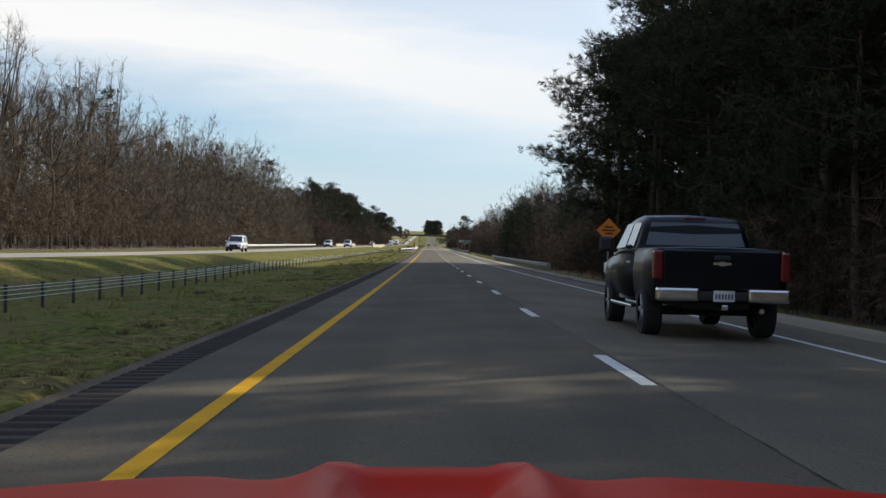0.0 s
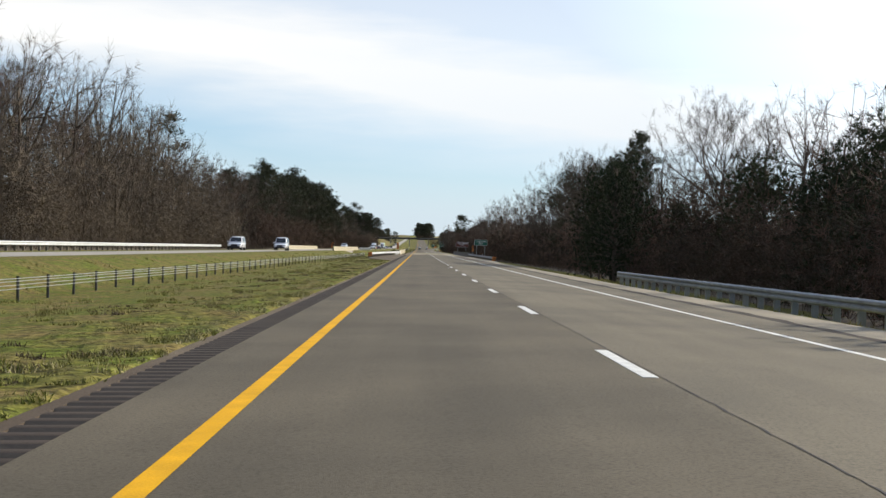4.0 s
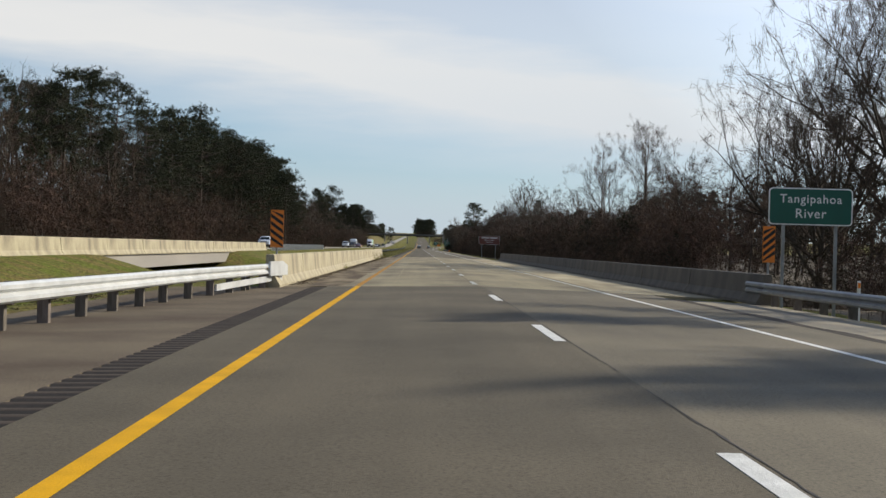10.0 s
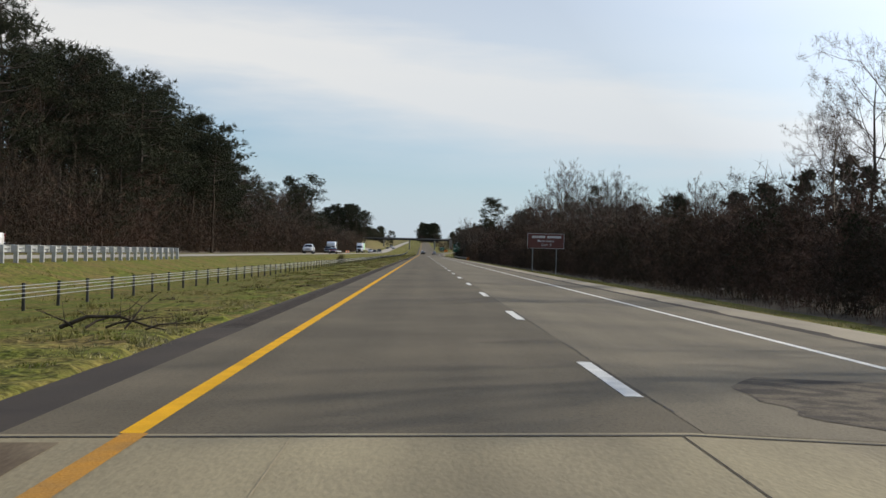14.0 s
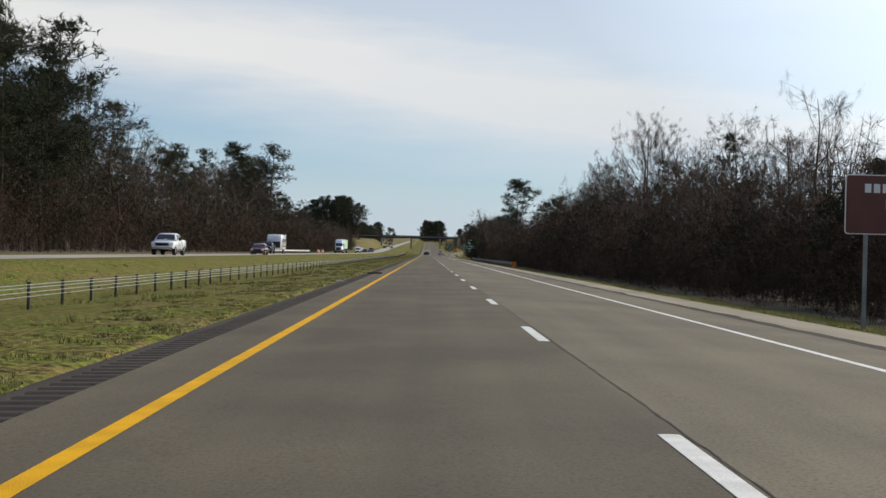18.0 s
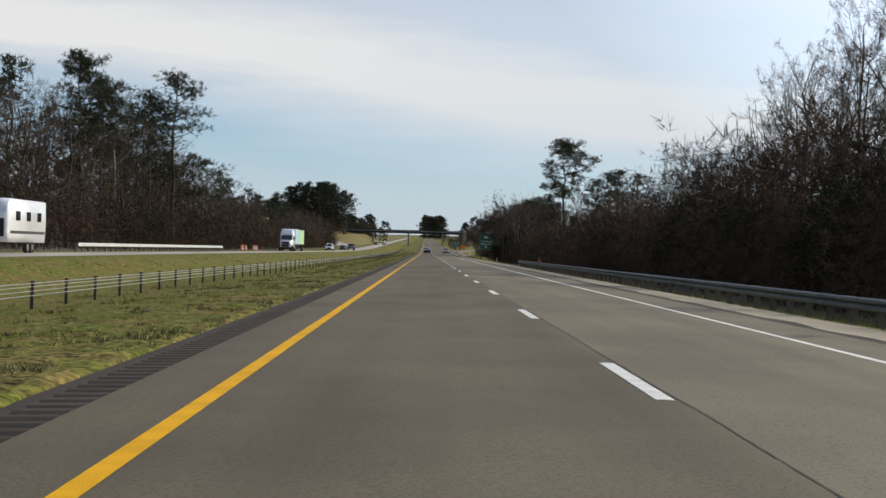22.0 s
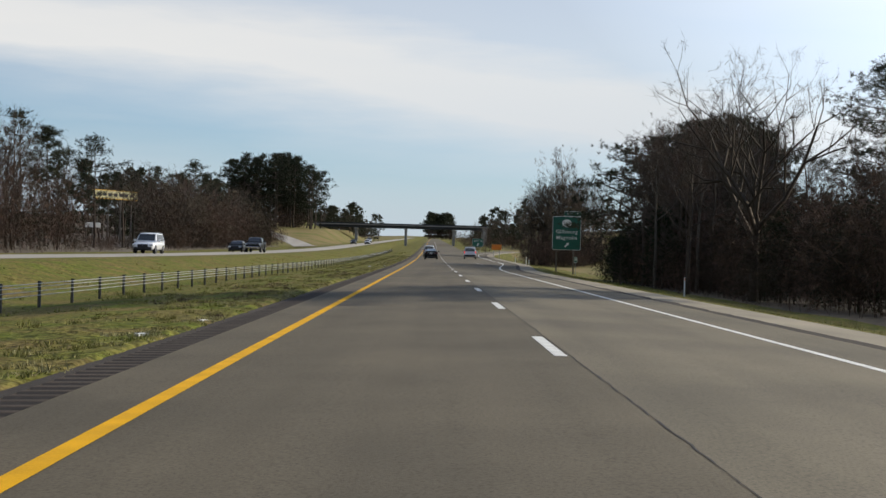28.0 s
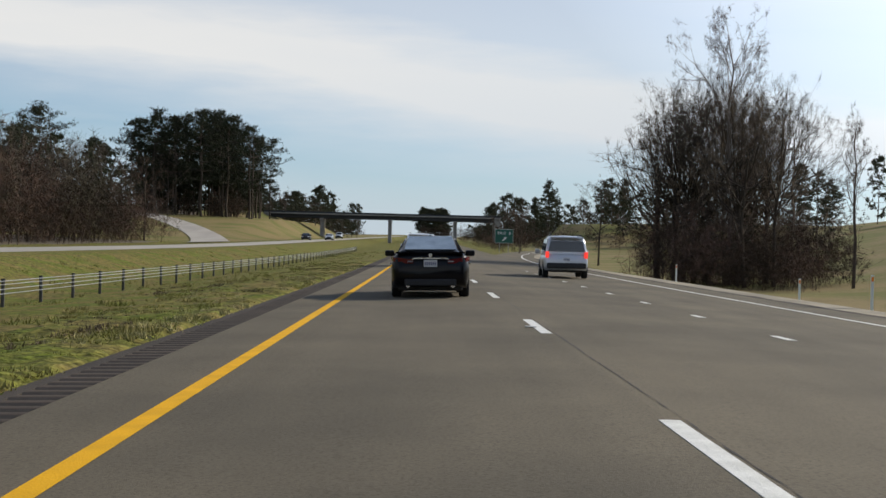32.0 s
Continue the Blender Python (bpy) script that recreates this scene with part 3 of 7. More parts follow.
strip("far_bridge_deck", const(-27.2), const(-15.7), BRIDGE0, BRIDGE1, M_OPP, "pale concrete deck of the opposite bridge", zf=opp_zf, thick=0.9, category="bridge")
tagged(new("river_water", mesh_from("river_water", [(-400, 428, -6.0), (400, 428, -6.0), (400, 482, -6.0), (-400, 482, -6.0)], [(0, 1, 2, 3)], M_WATER)),
       "brown slow river water under the bridges", "water", kind="structure")

# rumble strip: milled grooves in the inner shoulder
vs, fs = [], []
for (ya, yb) in ((-20.0, BRIDGE0 - 0.5), (BRIDGE1 + 12, 1215.0)):
    y = ya
    while y < yb:
        xa, xb = -1.30, -0.86
        za, zb = -0.026 * abs(xa - 3.66) + road_z(y), -0.026 * abs(xb - 3.66) + road_z(y)
        n0 = len(vs)
        for dy, dz in ((0, 0.0), (0.05, -0.035), (0.13, -0.035), (0.19, 0.0)):
            vs += [(xa, y + dy, za + dz), (xb, y + dy, zb + dz)]
        if n0 and y > ya:
            fs.append((n0 - 2, n0 - 1, n0 + 1, n0))
        for q in range(3):
            a = n0 + 2 * q
            fs.append((a, a + 1, a + 3, a + 2))
        y += 0.36
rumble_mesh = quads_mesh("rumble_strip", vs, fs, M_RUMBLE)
# walls and bottoms of the grooves get the painted shade, ridges stay asphalt
rumble_mesh.materials.append(M_GROOVE_SHADE)
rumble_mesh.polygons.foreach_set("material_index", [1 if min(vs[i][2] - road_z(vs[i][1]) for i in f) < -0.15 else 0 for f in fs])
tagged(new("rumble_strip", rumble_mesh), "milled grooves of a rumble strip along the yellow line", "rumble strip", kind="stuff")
strip("rumble_strip_end", const(-1.30), const(-0.86), BRIDGE1, BRIDGE1 + 12, M_ASPHALT_OLD, "dark smooth asphalt edge after the bridge", thick=0.15)
strip("rumble_strip_end", const(-1.30), const(-0.86), 1215, 1700, M_ASPHALT_OLD, "dark smooth asphalt edge", thick=0.15)
strip("rumble_strip_end", const(-1.30), const(-0.86), -400, -20, M_ASPHALT_OLD, "dark smooth asphalt edge", thick=0.15)

# lines
LIFT = 0.006
strip("yellow_line", const(-0.02), const(0.14), -400, BRIDGE0, M_YELLOW, "solid yellow edge line", lift=LIFT, category="road marking")
strip("yellow_line", const(-0.04), const(0.13), BRIDGE0 + 0.2, BRIDGE1, M_ORANGE_LINE, "worn orange edge line on the bridge deck", lift=LIFT, category="road marking")
yellow = lambda y: -0.065 + 0.05 * smooth01((y - 1050) / 90)
strip("yellow_line", yellow, lambda y: yellow(y) + 0.16, BRIDGE1, 2600, M_YELLOW, "solid yellow edge line", lift=LIFT, category="road marking")
edge = lambda y: 7.34 + right_edge(y)
strip("edge_line", edge, lambda y: edge(y) + 0.14, -400, BRIDGE0, M_WHITE_LINE, "solid white edge line", lift=LIFT, category="road marking")
strip("edge_line", edge, lambda y: edge(y) + 0.14, BRIDGE0 + 0.2, BRIDGE1, M_WORN_WHITE, "worn white edge line on the bridge deck", lift=LIFT, category="road marking")
strip("edge_line", edge, lambda y: edge(y) + 0.14, BRIDGE1, 1700, M_WHITE_LINE, "solid white edge line", lift=LIFT, category="road marking")
dash_mesh = mesh_from("lane_dash", [(-0.075, -1.68, 0.038), (0.0, -1.68, 0.040), (0.075, -1.68, 0.038), (-0.075, 1.68, 0.038), (0.0, 1.68, 0.040), (0.075, 1.68, 0.038),
                                    (-0.075, -1.68, -0.02), (0.075, -1.68, -0.02), (-0.075, 1.68, -0.02), (0.075, 1.68, -0.02)],
                      [(0, 1, 4, 3), (1, 2, 5, 4), (6, 7, 2, 1, 0), (3, 4, 5, 9, 8), (0, 3, 8, 6), (7, 9, 5, 2)], M_WHITE_LINE)
worn_mesh = dash_mesh.copy()
worn_mesh.materials[0] = M_WORN_WHITE
for k in range(-3, 150):
    y = 14.18 - 1.68 + 12.19 * k
    bridge = BRIDGE0 - 1 < y < BRIDGE1 + 1
    d = tagged(new("lane_dash", worn_mesh if bridge else dash_mesh), "worn white lane dash" if bridge else "white painted lane dash", "road marking", "lane dashes", "structure")
    slope = math.atan((road_z(y + 1) - road_z(y - 1)) / 2)
    d.matrix_world = pose(3.66, y, road_z(y) - 0.0355, math.degrees(slope), 0, 0)
for k in range(14):
    y = 1128 + 6.1 * k
    d = tagged(new("exit_lane_dash", dash_mesh), "short white dash of the exit lane", "road marking", "exit lane dashes", "structure")
    d.matrix_world = pose(7.42, y, road_z(y) - 0.134, 0, 1.5, 0) @ Matrix.Diagonal((1, 0.3, 1, 1))
# long crack beside the lane dashes
vs, fs = [], []
y = -40.0
prev = None
while y < 1300:
    if not BRIDGE0 - 2 < y < BRIDGE1 + 1:
        cxk = 3.775 + 0.025 * noise.noise((0.0, y * 0.35, 3.0)) + 0.02 * noise.noise((0.0, y * 1.7, 5.0)) + 0.016 * noise.noise((0.0, y * 6.1, 9.0))
        wk = max(0.0012, 0.0055 + 0.009 * noise.noise((2.0, y * 0.3, 9.0)) + 0.010 * noise.noise((2.0, y * 2.7, 4.0)))
        z = -0.026 * abs(cxk - 3.66) + road_z(y) + 0.004
        vs += [(cxk - wk, y, z), (cxk + wk, y, z)]
        if prev is not None:
            fs.append((prev, prev + 1, len(vs) - 1, len(vs) - 2))
        prev = len(vs) - 2
    else:
        prev = None
    y += 0.15
tagged(new("pavement_crack", quads_mesh("pavement_crack", vs, fs, M_CRACK)), "long dark crack along the lane joint", "crack", kind="stuff")


# ---- barriers, rails, posts ----
def surf_z(x, y):
    """The surface to stand on at x, y: paved road or ground."""
    if BRIDGE0 <= y <= BRIDGE1 and -2.62 <= x <= 11.45 or -1.47 <= x <= 8.95 + right_edge(y):
        return -0.026 * abs(x - 3.66) + road_z(y)
    if -27.2 <= x <= -15.7:
        return opp_zf(x, y)
    if 268 < y < BRIDGE0 and left_in(y) - 0.6 <= x <= -1.47:
        return -0.026 * abs(max(x, left_in(y)) - 3.66) + road_z(y)
    return ground_z(x, y)


def barrier_wall(x, y0, y1, facing, label, base_z, length=9.3, height=0.97, mat=M_BARRIER):
    """A row of cast concrete safety-shape segments with open joints; facing: +1 towards larger x."""
    wall = thing("bridge_barrier", (x, y0, 0), label, "barrier", "bridge barriers")
    n = max(1, round((y1 - y0) / length))
    seg = (y1 - y0) / n
    prof = [(0.0, 0.0), (0.0, 0.08), (0.13, 0.30), (0.20, height - 0.02), (0.23, height), (0.40, height), (0.43, height - 0.02), (0.43, 0.0)]
    bm = bmesh.new()
    rings = []
    for yy in (0.03, 0.05, seg - 0.05, seg - 0.03):
        inset = 0.012 if yy in (0.03, seg - 0.03) else 0.0
        rings.append([(-facing * (0 + px + (inset if px < 0.2 else -inset)), yy, pz - (inset if pz > 0.5 else 0)) for px, pz in prof])
    loft(rings, bm=bm)
    me = bpy.data.meshes.new("barrier_segment")
    bm.to_mesh(me)
    bm.free()
    me.materials.append(mat)
    for k in range(n):
        ob = new("barrier_segment", me)
        ob.parent = wall
        ob.location = (0.02 * noise.noise((k * 1.3, x, 0)), k * seg, base_z(y0 + k * seg))
        ob.rotation_euler = (0, 0, radians(0.15 * noise.noise((k * 2.1, x, 4))))
    return wall


barrier_wall(-2.18, BRIDGE0 - 1, BRIDGE1, 1, "cream concrete bridge barrier with open joints and stains", lambda y: -0.165)
# this wall shows its sunless face, so the shade is put into its colour
barrier_wall(11.02, BRIDGE0 - 4, BRIDGE1 - 1, -1, "grey concrete bridge barrier along the outer shoulder", lambda y: -0.20, height=0.84, mat=M_BARRIER_SHADE)
barrier_wall(-15.55, BRIDGE0 + 6, BRIDGE1, 1, "cream concrete barrier of the opposite bridge", lambda y: 0.22, height=0.95)
barrier_wall(-27.0, BRIDGE0 + 4, BRIDGE1, 1, "cream concrete barrier on the far side of the opposite bridge", lambda y: 0.22, height=0.95)

W_PROF = [(0.0, 0.155), (0.03, 0.15), (0.075, 0.115), (0.075, 0.055), (0.02, 0.015), (0.0, 0.0), (0.02, -0.015), (0.075, -0.055), (0.075, -0.115), (0.03, -0.15), (0.0, -0.155)]


def guard_rail(pts, face, label, mat, post_mat=None, spacing=1.9, top=0.70, chevron=0):
    """A W-beam rail on blocked-out posts along pts (x, y); face: the side the beam faces, in x."""
    rail = thing("guard_rail", (pts[0][0], pts[0][1], 0), label, "guard rail", "guard rails")
    o = Vector((pts[0][0], pts[0][1], 0))
    post_mat = post_mat or mat
    # even steps along the line
    line = []
    for (xa, ya), (xb, yb) in zip(pts, pts[1:]):
        d = math.hypot(xb - xa, yb - ya)
        k = max(1, round(d / spacing))
        line += [(xa + (xb - xa) * i / k, ya + (yb - ya) * i / k) for i in range(k)]
    line.append(pts[-1])
    rings = []
    for x, y in line:
        z = surf_z(x, y) + top - 0.16
        rings.append([(x - o.x + face * px, y - o.y, z + pz) for px, pz in W_PROF] + [(x - o.x + face * (px - 0.006), y - o.y, z + pz) for px, pz in reversed(W_PROF)])
    part("rail_beam", loft(rings), mat, rail, smooth=False)
    bm = box(-face * 0.20, 0, (top - 0.9) / 2 + 0.0, 0.18, 0.15, top + 0.86, 0.012)
    me = bpy.data.meshes.new("rail_post")
    bm.to_mesh(me)
    bm.free()
    me.materials.append(post_mat)
    bm = box(-face * 0.065, 0, top - 0.17, 0.13, 0.12, 0.34, 0.01)
    mb = bpy.data.meshes.new("rail_block")
    bm.to_mesh(mb)
    bm.free()
    mb.materials.append(post_mat)
    for x, y in line[:150]:
        p = new("rail_post", me)
        p.parent = rail
        p.location = (x - o.x, y - o.y, surf_z(x, y))
        q = new("rail_block", mb)
        q.parent = p
    if chevron:
        x, y = line[0] if chevron > 0 else line[-1]
        z = surf_z(x, y)
        ht = part("end_plate", box(face * 0.02, -0.1, z + 0.43, 0.52, 0.03, 0.58, 0.01), M_SIGN_ORANGE, rail, "orange end plate with black slanted stripes")
        for k in range(-2, 3):
            bm = bmesh.new()
            vs_ = [bm.verts.new(p) for p in ((-0.25, -0.12, z + 0.43 + 0.22 * k - 0.2), (0.25, -0.12, z + 0.43 + 0.22 * k + 0.12), (0.25, -0.12, z + 0.43 + 0.22 * k + 0.22), (-0.25, -0.12, z + 0.43 + 0.22 * k - 0.1))]
            for v in vs_:
                v.co.z = min(max(v.co.z, z + 0.15), z + 0.71)
            bm.faces.new(vs_)
            part("stripe", bm, M_BLACK, ht)
    return rail


guard_rail([(12.6, 117.0), (12.5, 160), (12.5, 216.0)], -1, "weathered steel guard rail on steel posts beside the outer verge", M_GALV_DARK, M_GALV_DARK)
guard_rail([(12.2, 328.0), (12.0, 370), (11.15, 396.5)], -1, "weathered steel guard rail leading to the bridge barrier", M_GALV_DARK, M_TIMBER, chevron=1)
guard_rail([(-5.7, 334.0), (-5.1, 348), (-4.75, 362), (-3.4, 388), (-2.3, 399.8)], 1, "bright galvanised guard rail leading to the bridge", M_WHITE_RAIL, M_TIMBER, chevron=1)
guard_rail([(11.9, 784.0), (12.3, 850), (12.3, 927.0)], -1, "weathered steel guard rail with a striped end along the verge", M_GALV_AGED_SHADE, M_TIMBER, chevron=1)
guard_rail([(-27.7, 209.0), (-27.7, 335.0)], 1, "long white guard rail on the far side of the opposite carriageway", M_WHITE_RAIL, M_TIMBER, spacing=2.0, top=0.75)
guard_rail([(-15.3, BRIDGE1 + 1), (-15.4, 560), (-15.4, 590)], -1, "galvanised guard rail with tall posts along the opposite carriageway", M_GALV, M_GALV, spacing=1.9, top=0.75)
guard_rail([(-27.7, 890.0), (-27.7, 967.0)], 1, "white guard rail on the far side of the opposite carriageway", M_WHITE_RAIL, M_TIMBER, spacing=2.0, top=0.75)


rub = thing("rub_rail", (-2.45, 399.0, -0.17), "low white steel rub rail under the guard rail end", "guard rail")
part("rail_beam", loft([[(x, y, z), (x + 0.05, y, z), (x + 0.05, y, z + 0.16), (x, y, z + 0.16)] for x, y, z in ((-0.68, -7.0, 0.10), (-0.30, -3.5, 0.16), (0.02, -0.6, 0.20), (0.16, 0.2, 0.20))]), M_WHITE_RAIL, rub)
part("end_shoe", loft([[(x + 0.10, y, 0.36), (x + 0.16, y, 0.36), (x + 0.16, y, 0.78 - h), (x + 0.10, y, 0.78 - h)] for x, y, h in ((-0.10, -1.6, 0.0), (0.12, -0.2, 0.0), (0.16, 0.7, 0.14))]), M_WHITE_RAIL, rub, "flat steel end shoe")
for x, y in ((-0.75, -7.0), (-0.42, -3.6), (-0.10, -0.9)):
    part("rail_post", box(x - 0.02, y, 0.15, 0.12, 0.14, 0.9, 0.012), M_TIMBER, rub)


def cable_barrier(pts, label):
    """A three-rope cable barrier on slim posts."""
    fence = thing("cable_barrier", (0, 0, 0), label, "cable barrier", "cable barriers")
    bm = bmesh.new()
    tube((0, 0, -0.3), (0, 0, 0.66), 0.048, 0.044, 6, bm)
    me = bpy.data.meshes.new("cable_post")
    bm.to_mesh(me)
    bm.free()
    me.materials.append(M_POST)
    cap = bpy.data.meshes.new("post_cap")
    bm = tube((0, 0, 0.66), (0, 0, 0.70), 0.056, 0.050, 6)
    bm.to_mesh(cap)
    bm.free()
    cap.materials.append(M_PLASTIC)
    line = []
    y = pts[0][1]
    while y <= pts[-1][1]:
        line.append((float(np.interp(y, [p[1] for p in pts], [p[0] for p in pts])), y))
        y += 3.05
    for k, (x, y) in enumerate(line):
        z = ground_z(x, y)
        p = new("cable_post", me)
        p.parent = fence
        p.location = (x, y, z)
        p.rotation_euler = (radians(1.5 * noise.noise((k * 0.7, 1, 0))), radians(2 * noise.noise((k * 0.9, 5, 0))), 0)
        c = new("post_cap", cap)
        c.parent = p
    for h in (0.34, 0.45, 0.56, 0.64):
        rings = []
        for x, y in line:
            z = ground_z(x, y) + h
            rings.append([(x + 0.05 + 0.011 * math.cos(a), y, z + 0.011 * math.sin(a)) for a in (0, 2.09, 4.19)])
        part("cable", loft(rings, caps=False), M_GALV, fence, "pale galvanised wire rope")
    return fence


cable_barrier([(-8.3, 12), (-8.6, 50), (-10.2, 110), (-10.3, 270), (-9.6, 300), (-9.0, 395)], "dark slim posts with pale wire ropes in the median")
cable_barrier([(-8.0, 520), (-8.0, 1330)], "dark slim posts with pale wire ropes along the median grass")


# ---- signs ----
def sign_posts(sign, xs, depth, bottom, top, mat=M_GALV_DARK, width=0.09):
    for x in xs:
        part("post", box(x, 0.07, (bottom + top) / 2, width, 0.08, top - bottom, 0.01), mat, sign)


def panel(sign, name, cx, cz, w, h, mat, rim=M_SIGN_WHITE, label=""):
    """A rounded sign sheet with a pale border, facing the traffic (towards -y)."""
    def slab(ww, hh, y0, y1, r):
        ring = []
        for qx, qz, a0 in ((1, 1, 0), (-1, 1, 90), (-1, -1, 180), (1, -1, 270)):
            for s in range(4):
                a = radians(a0 + 30 * s)
                ring.append((cx + qx * (ww / 2 - r) + r * math.cos(a), cz + qz * (hh / 2 - r) + r * math.sin(a)))
        return loft([[(x, y0, z) for x, z in ring], [(x, y1, z) for x, z in ring]])
    back = part(name, slab(w, h, -0.004, 0.02, 0.12), rim, sign, label)
    part("sheet", slab(w - 0.07, h - 0.07, -0.009, -0.003, 0.10), mat, back)
    return back


def text_on(sign, text, cx, cz, size, mat=M_SIGN_WHITE):
    return lettering("lettering", text, size, mat, sign, pose(cx, -0.013, cz, 90, 0, 0))


def bars_on(sign, cx, cz, w, h, n, mat=M_SIGN_WHITE):
    step = w / n
    for k in range(n):
        part("bar", box(cx - w / 2 + step * (k + 0.5), -0.012, cz, step * 0.72, 0.004, h), mat, sign)


s = thing("river_sign", (13.65, 399.0, -0.72), "green river name sign with white lettering on two posts", "road sign", "road signs")
sign_posts(s, (-0.8, 0.8), 0.1, -1.2, 3.5)
p = panel(s, "sign_panel", 0, 3.38, 2.55, 1.12, M_SIGN_GREEN)
text_on(p, "Tangipahoa", 0, 3.60, 0.37)
text_on(p, "River", 0, 3.16, 0.40)

s = thing("monument_sign", (19.6, 685.5, -1.25), "brown monument sign with white border on two posts", "road sign", "road signs")
sign_posts(s, (-1.7, 1.45), 0.1, -0.6, 5.1, width=0.13)
s.scale = (1.09, 1.0, 1.06)
s.location.z = -1.5
p = panel(s, "sign_panel", 0, 4.5, 4.85, 2.02, M_SIGN_BROWN)
bars_on(p, -0.95, 5.05, 1.75, 0.30, 6)
bars_on(p, 1.10, 5.05, 1.85, 0.30, 7)
text_on(p, "Monument", 0, 4.5, 0.46)
text_on(p, "EXIT  8", 0.1, 3.95, 0.38)

s = thing("exit_sign", (19.25, 1159.0, -1.05), "green exit direction sign with a route marker on two timber posts", "road sign", "road signs")
sign_posts(s, (-1.04, 0.77), 0.1, -1.0, 5.6, M_TIMBER, width=0.16)
p = panel(s, "sign_panel", 0, 4.95, 3.0, 3.55, M_SIGN_GREEN)
text_on(p, "Gillsburg", 0.0, 5.10, 0.56)
text_on(p, "Magnolia", 0.0, 4.47, 0.56)
bm = bmesh.new()
bmesh.ops.create_circle(bm, cap_ends=True, segments=28, radius=0.5)
bmesh.ops.scale(bm, vec=(1.0, 0.82, 1), verts=bm.verts[:])
bmesh.ops.transform(bm, matrix=pose(0, -0.012, 6.0, 90, 0, 0), verts=bm.verts[:])
disc = part("route_marker", bm, M_SIGN_WHITE, p, "white oval route marker")
lettering("route_number", "568", 0.46, M_BLACK, disc, pose(0, -0.016, 6.0, 90, 0, 0))
bm = bmesh.new()
for quad in (((-0.22, -0.2), (-0.13, -0.29), (0.14, -0.02), (0.05, 0.07)), ((-0.06, 0.14), (0.25, 0.2), (0.19, -0.11), (0.1, 0.02))):
    bm.faces.new([bm.verts.new((x, -0.013, 3.75 + z)) for x, z in quad])
part("arrow", bm, M_SIGN_WHITE, p)
tab = panel(s, "exit_tab", 0.60, 7.02, 1.8, 0.56, M_SIGN_GREEN, label="green exit number tab")
text_on(tab, "EXIT  8", 0.60, 7.02, 0.34)
s.scale = (1.2, 1.0, 1.2)
s.location.z = -1.95

s = thing("warning_sign", (12.95, 80.0, -0.5), "orange diamond roadwork warning sign on a post", "road sign", "road signs")
sign_posts(s, (0,), 0.1, -0.8, 3.4)
bm = loft([[(0.77 * a, yy, 3.50 + 0.77 * b) for a, b in ((1, 0), (0, 1), (-1, 0), (0, -1))] for yy in (0.0, 0.02)])
d = part("sign_panel", bm, M_SIGN_ORANGE, s)
for k, wd in ((0.2, 0.5), (0.0, 0.8), (-0.2, 0.5)):
    part("bar", box(0, -0.004, 3.50 + k, wd, 0.004, 0.09), M_BLACK, d)


def object_marker(x, y, z0, label, mirror, height=1.22, width=0.42, base=1.2):
    """A tall striped marker: orange with black slanted bars."""
    s = thing("object_marker", (x, y, z0), label, "marker sign", "object markers")
    part("post", box(0, 0.04, base * 0.5 + 0.3, 0.06, 0.05, base + 1.6, 0.008), M_GALV_DARK, s)
    p = part("marker_panel", box(0, 0, base + height / 2, width, 0.02, height, 0.006), M_SIGN_ORANGE, s)
    for k in range(5):
        zc = base + height * (k + 0.45) / 5
        bm = bmesh.new()
        h = width / 2 - 0.01
        pts = [(-h, zc - 0.14 * mirror), (h, zc + 0.14 * mirror), (h, zc + 0.14 * mirror + 0.12), (-h, zc - 0.14 * mirror + 0.12)]
        bm.faces.new([bm.verts.new((a, -0.014, min(max(b, base + 0.02), base + height - 0.02))) for a, b in pts])
        part("stripe", bm, M_BLACK, p)
    return s


object_marker(-2.78, 402.3, -0.55, "orange and black striped bridge-end marker beside the barrier", -1, base=1.55)
object_marker(12.0, 397.5, -0.4, "orange and black striped bridge-end marker beside the rail", 1, base=1.35, height=1.05, width=0.36)
object_marker(-16.2, 407.0, 0.2, "striped bridge-end marker of the opposite bridge", -1, base=0.75, height=0.95)
object_marker(12.7, 905.0, -0.5, "small orange striped marker behind the rail", 1, base=0.2, height=0.75, width=0.3)


def delineator(x, y, label):
    z = ground_z(x, y)
    s = thing("delineator_post", (x, y, z), label, "marker post", "delineator posts")
    part("post", box(0, 0, 0.45, 0.09, 0.04, 1.5, 0.01), M_SIGN_WHITE, s)
    part("reflector", box(0, -0.025, 1.08, 0.07, 0.012, 0.14, 0.004), M_SIGN_ORANGE, s)


for x, y in ((18.0, 1076.0), (15.6, 1178.0), (16.9, 1190.0), (16.3, 1212.0), (13.8, 395.0)):
    delineator(x, y, "white plastic delineator post with a reflector in the verge")

s = thing("gore_exit_sign", (14.6, 1344.0, ground_z(14.6, 1344)), "small green exit sign with an arrow beside the ramp", "road sign", "road signs")
sign_posts(s, (-0.7, 0.7), 0.1, -0.5, 3.2)
p = panel(s, "sign_panel", 0, 2.6, 2.9, 2.2, M_SIGN_GREEN)
text_on(p, "EXIT  8", 0, 3.05, 0.6)
bm = bmesh.new()
for quad in (((-0.32, -0.3), (-0.2, -0.42), (0.2, -0.02), (0.08, 0.1)), ((-0.1, 0.2), (0.36, 0.3), (0.28, -0.16), (0.14, 0.02))):
    bm.faces.new([bm.verts.new((x, -0.013, 2.2 + z)) for x, z in quad])
part("arrow", bm, M_SIGN_WHITE, p)
s = thing("work_sign", (15.6, 1262.0, ground_z(15.6, 1262)), "orange rectangular roadwork sign on posts beside the ramp", "road sign", "road signs")
sign_posts(s, (-0.6, 0.6), 0.1, -0.5, 2.6)
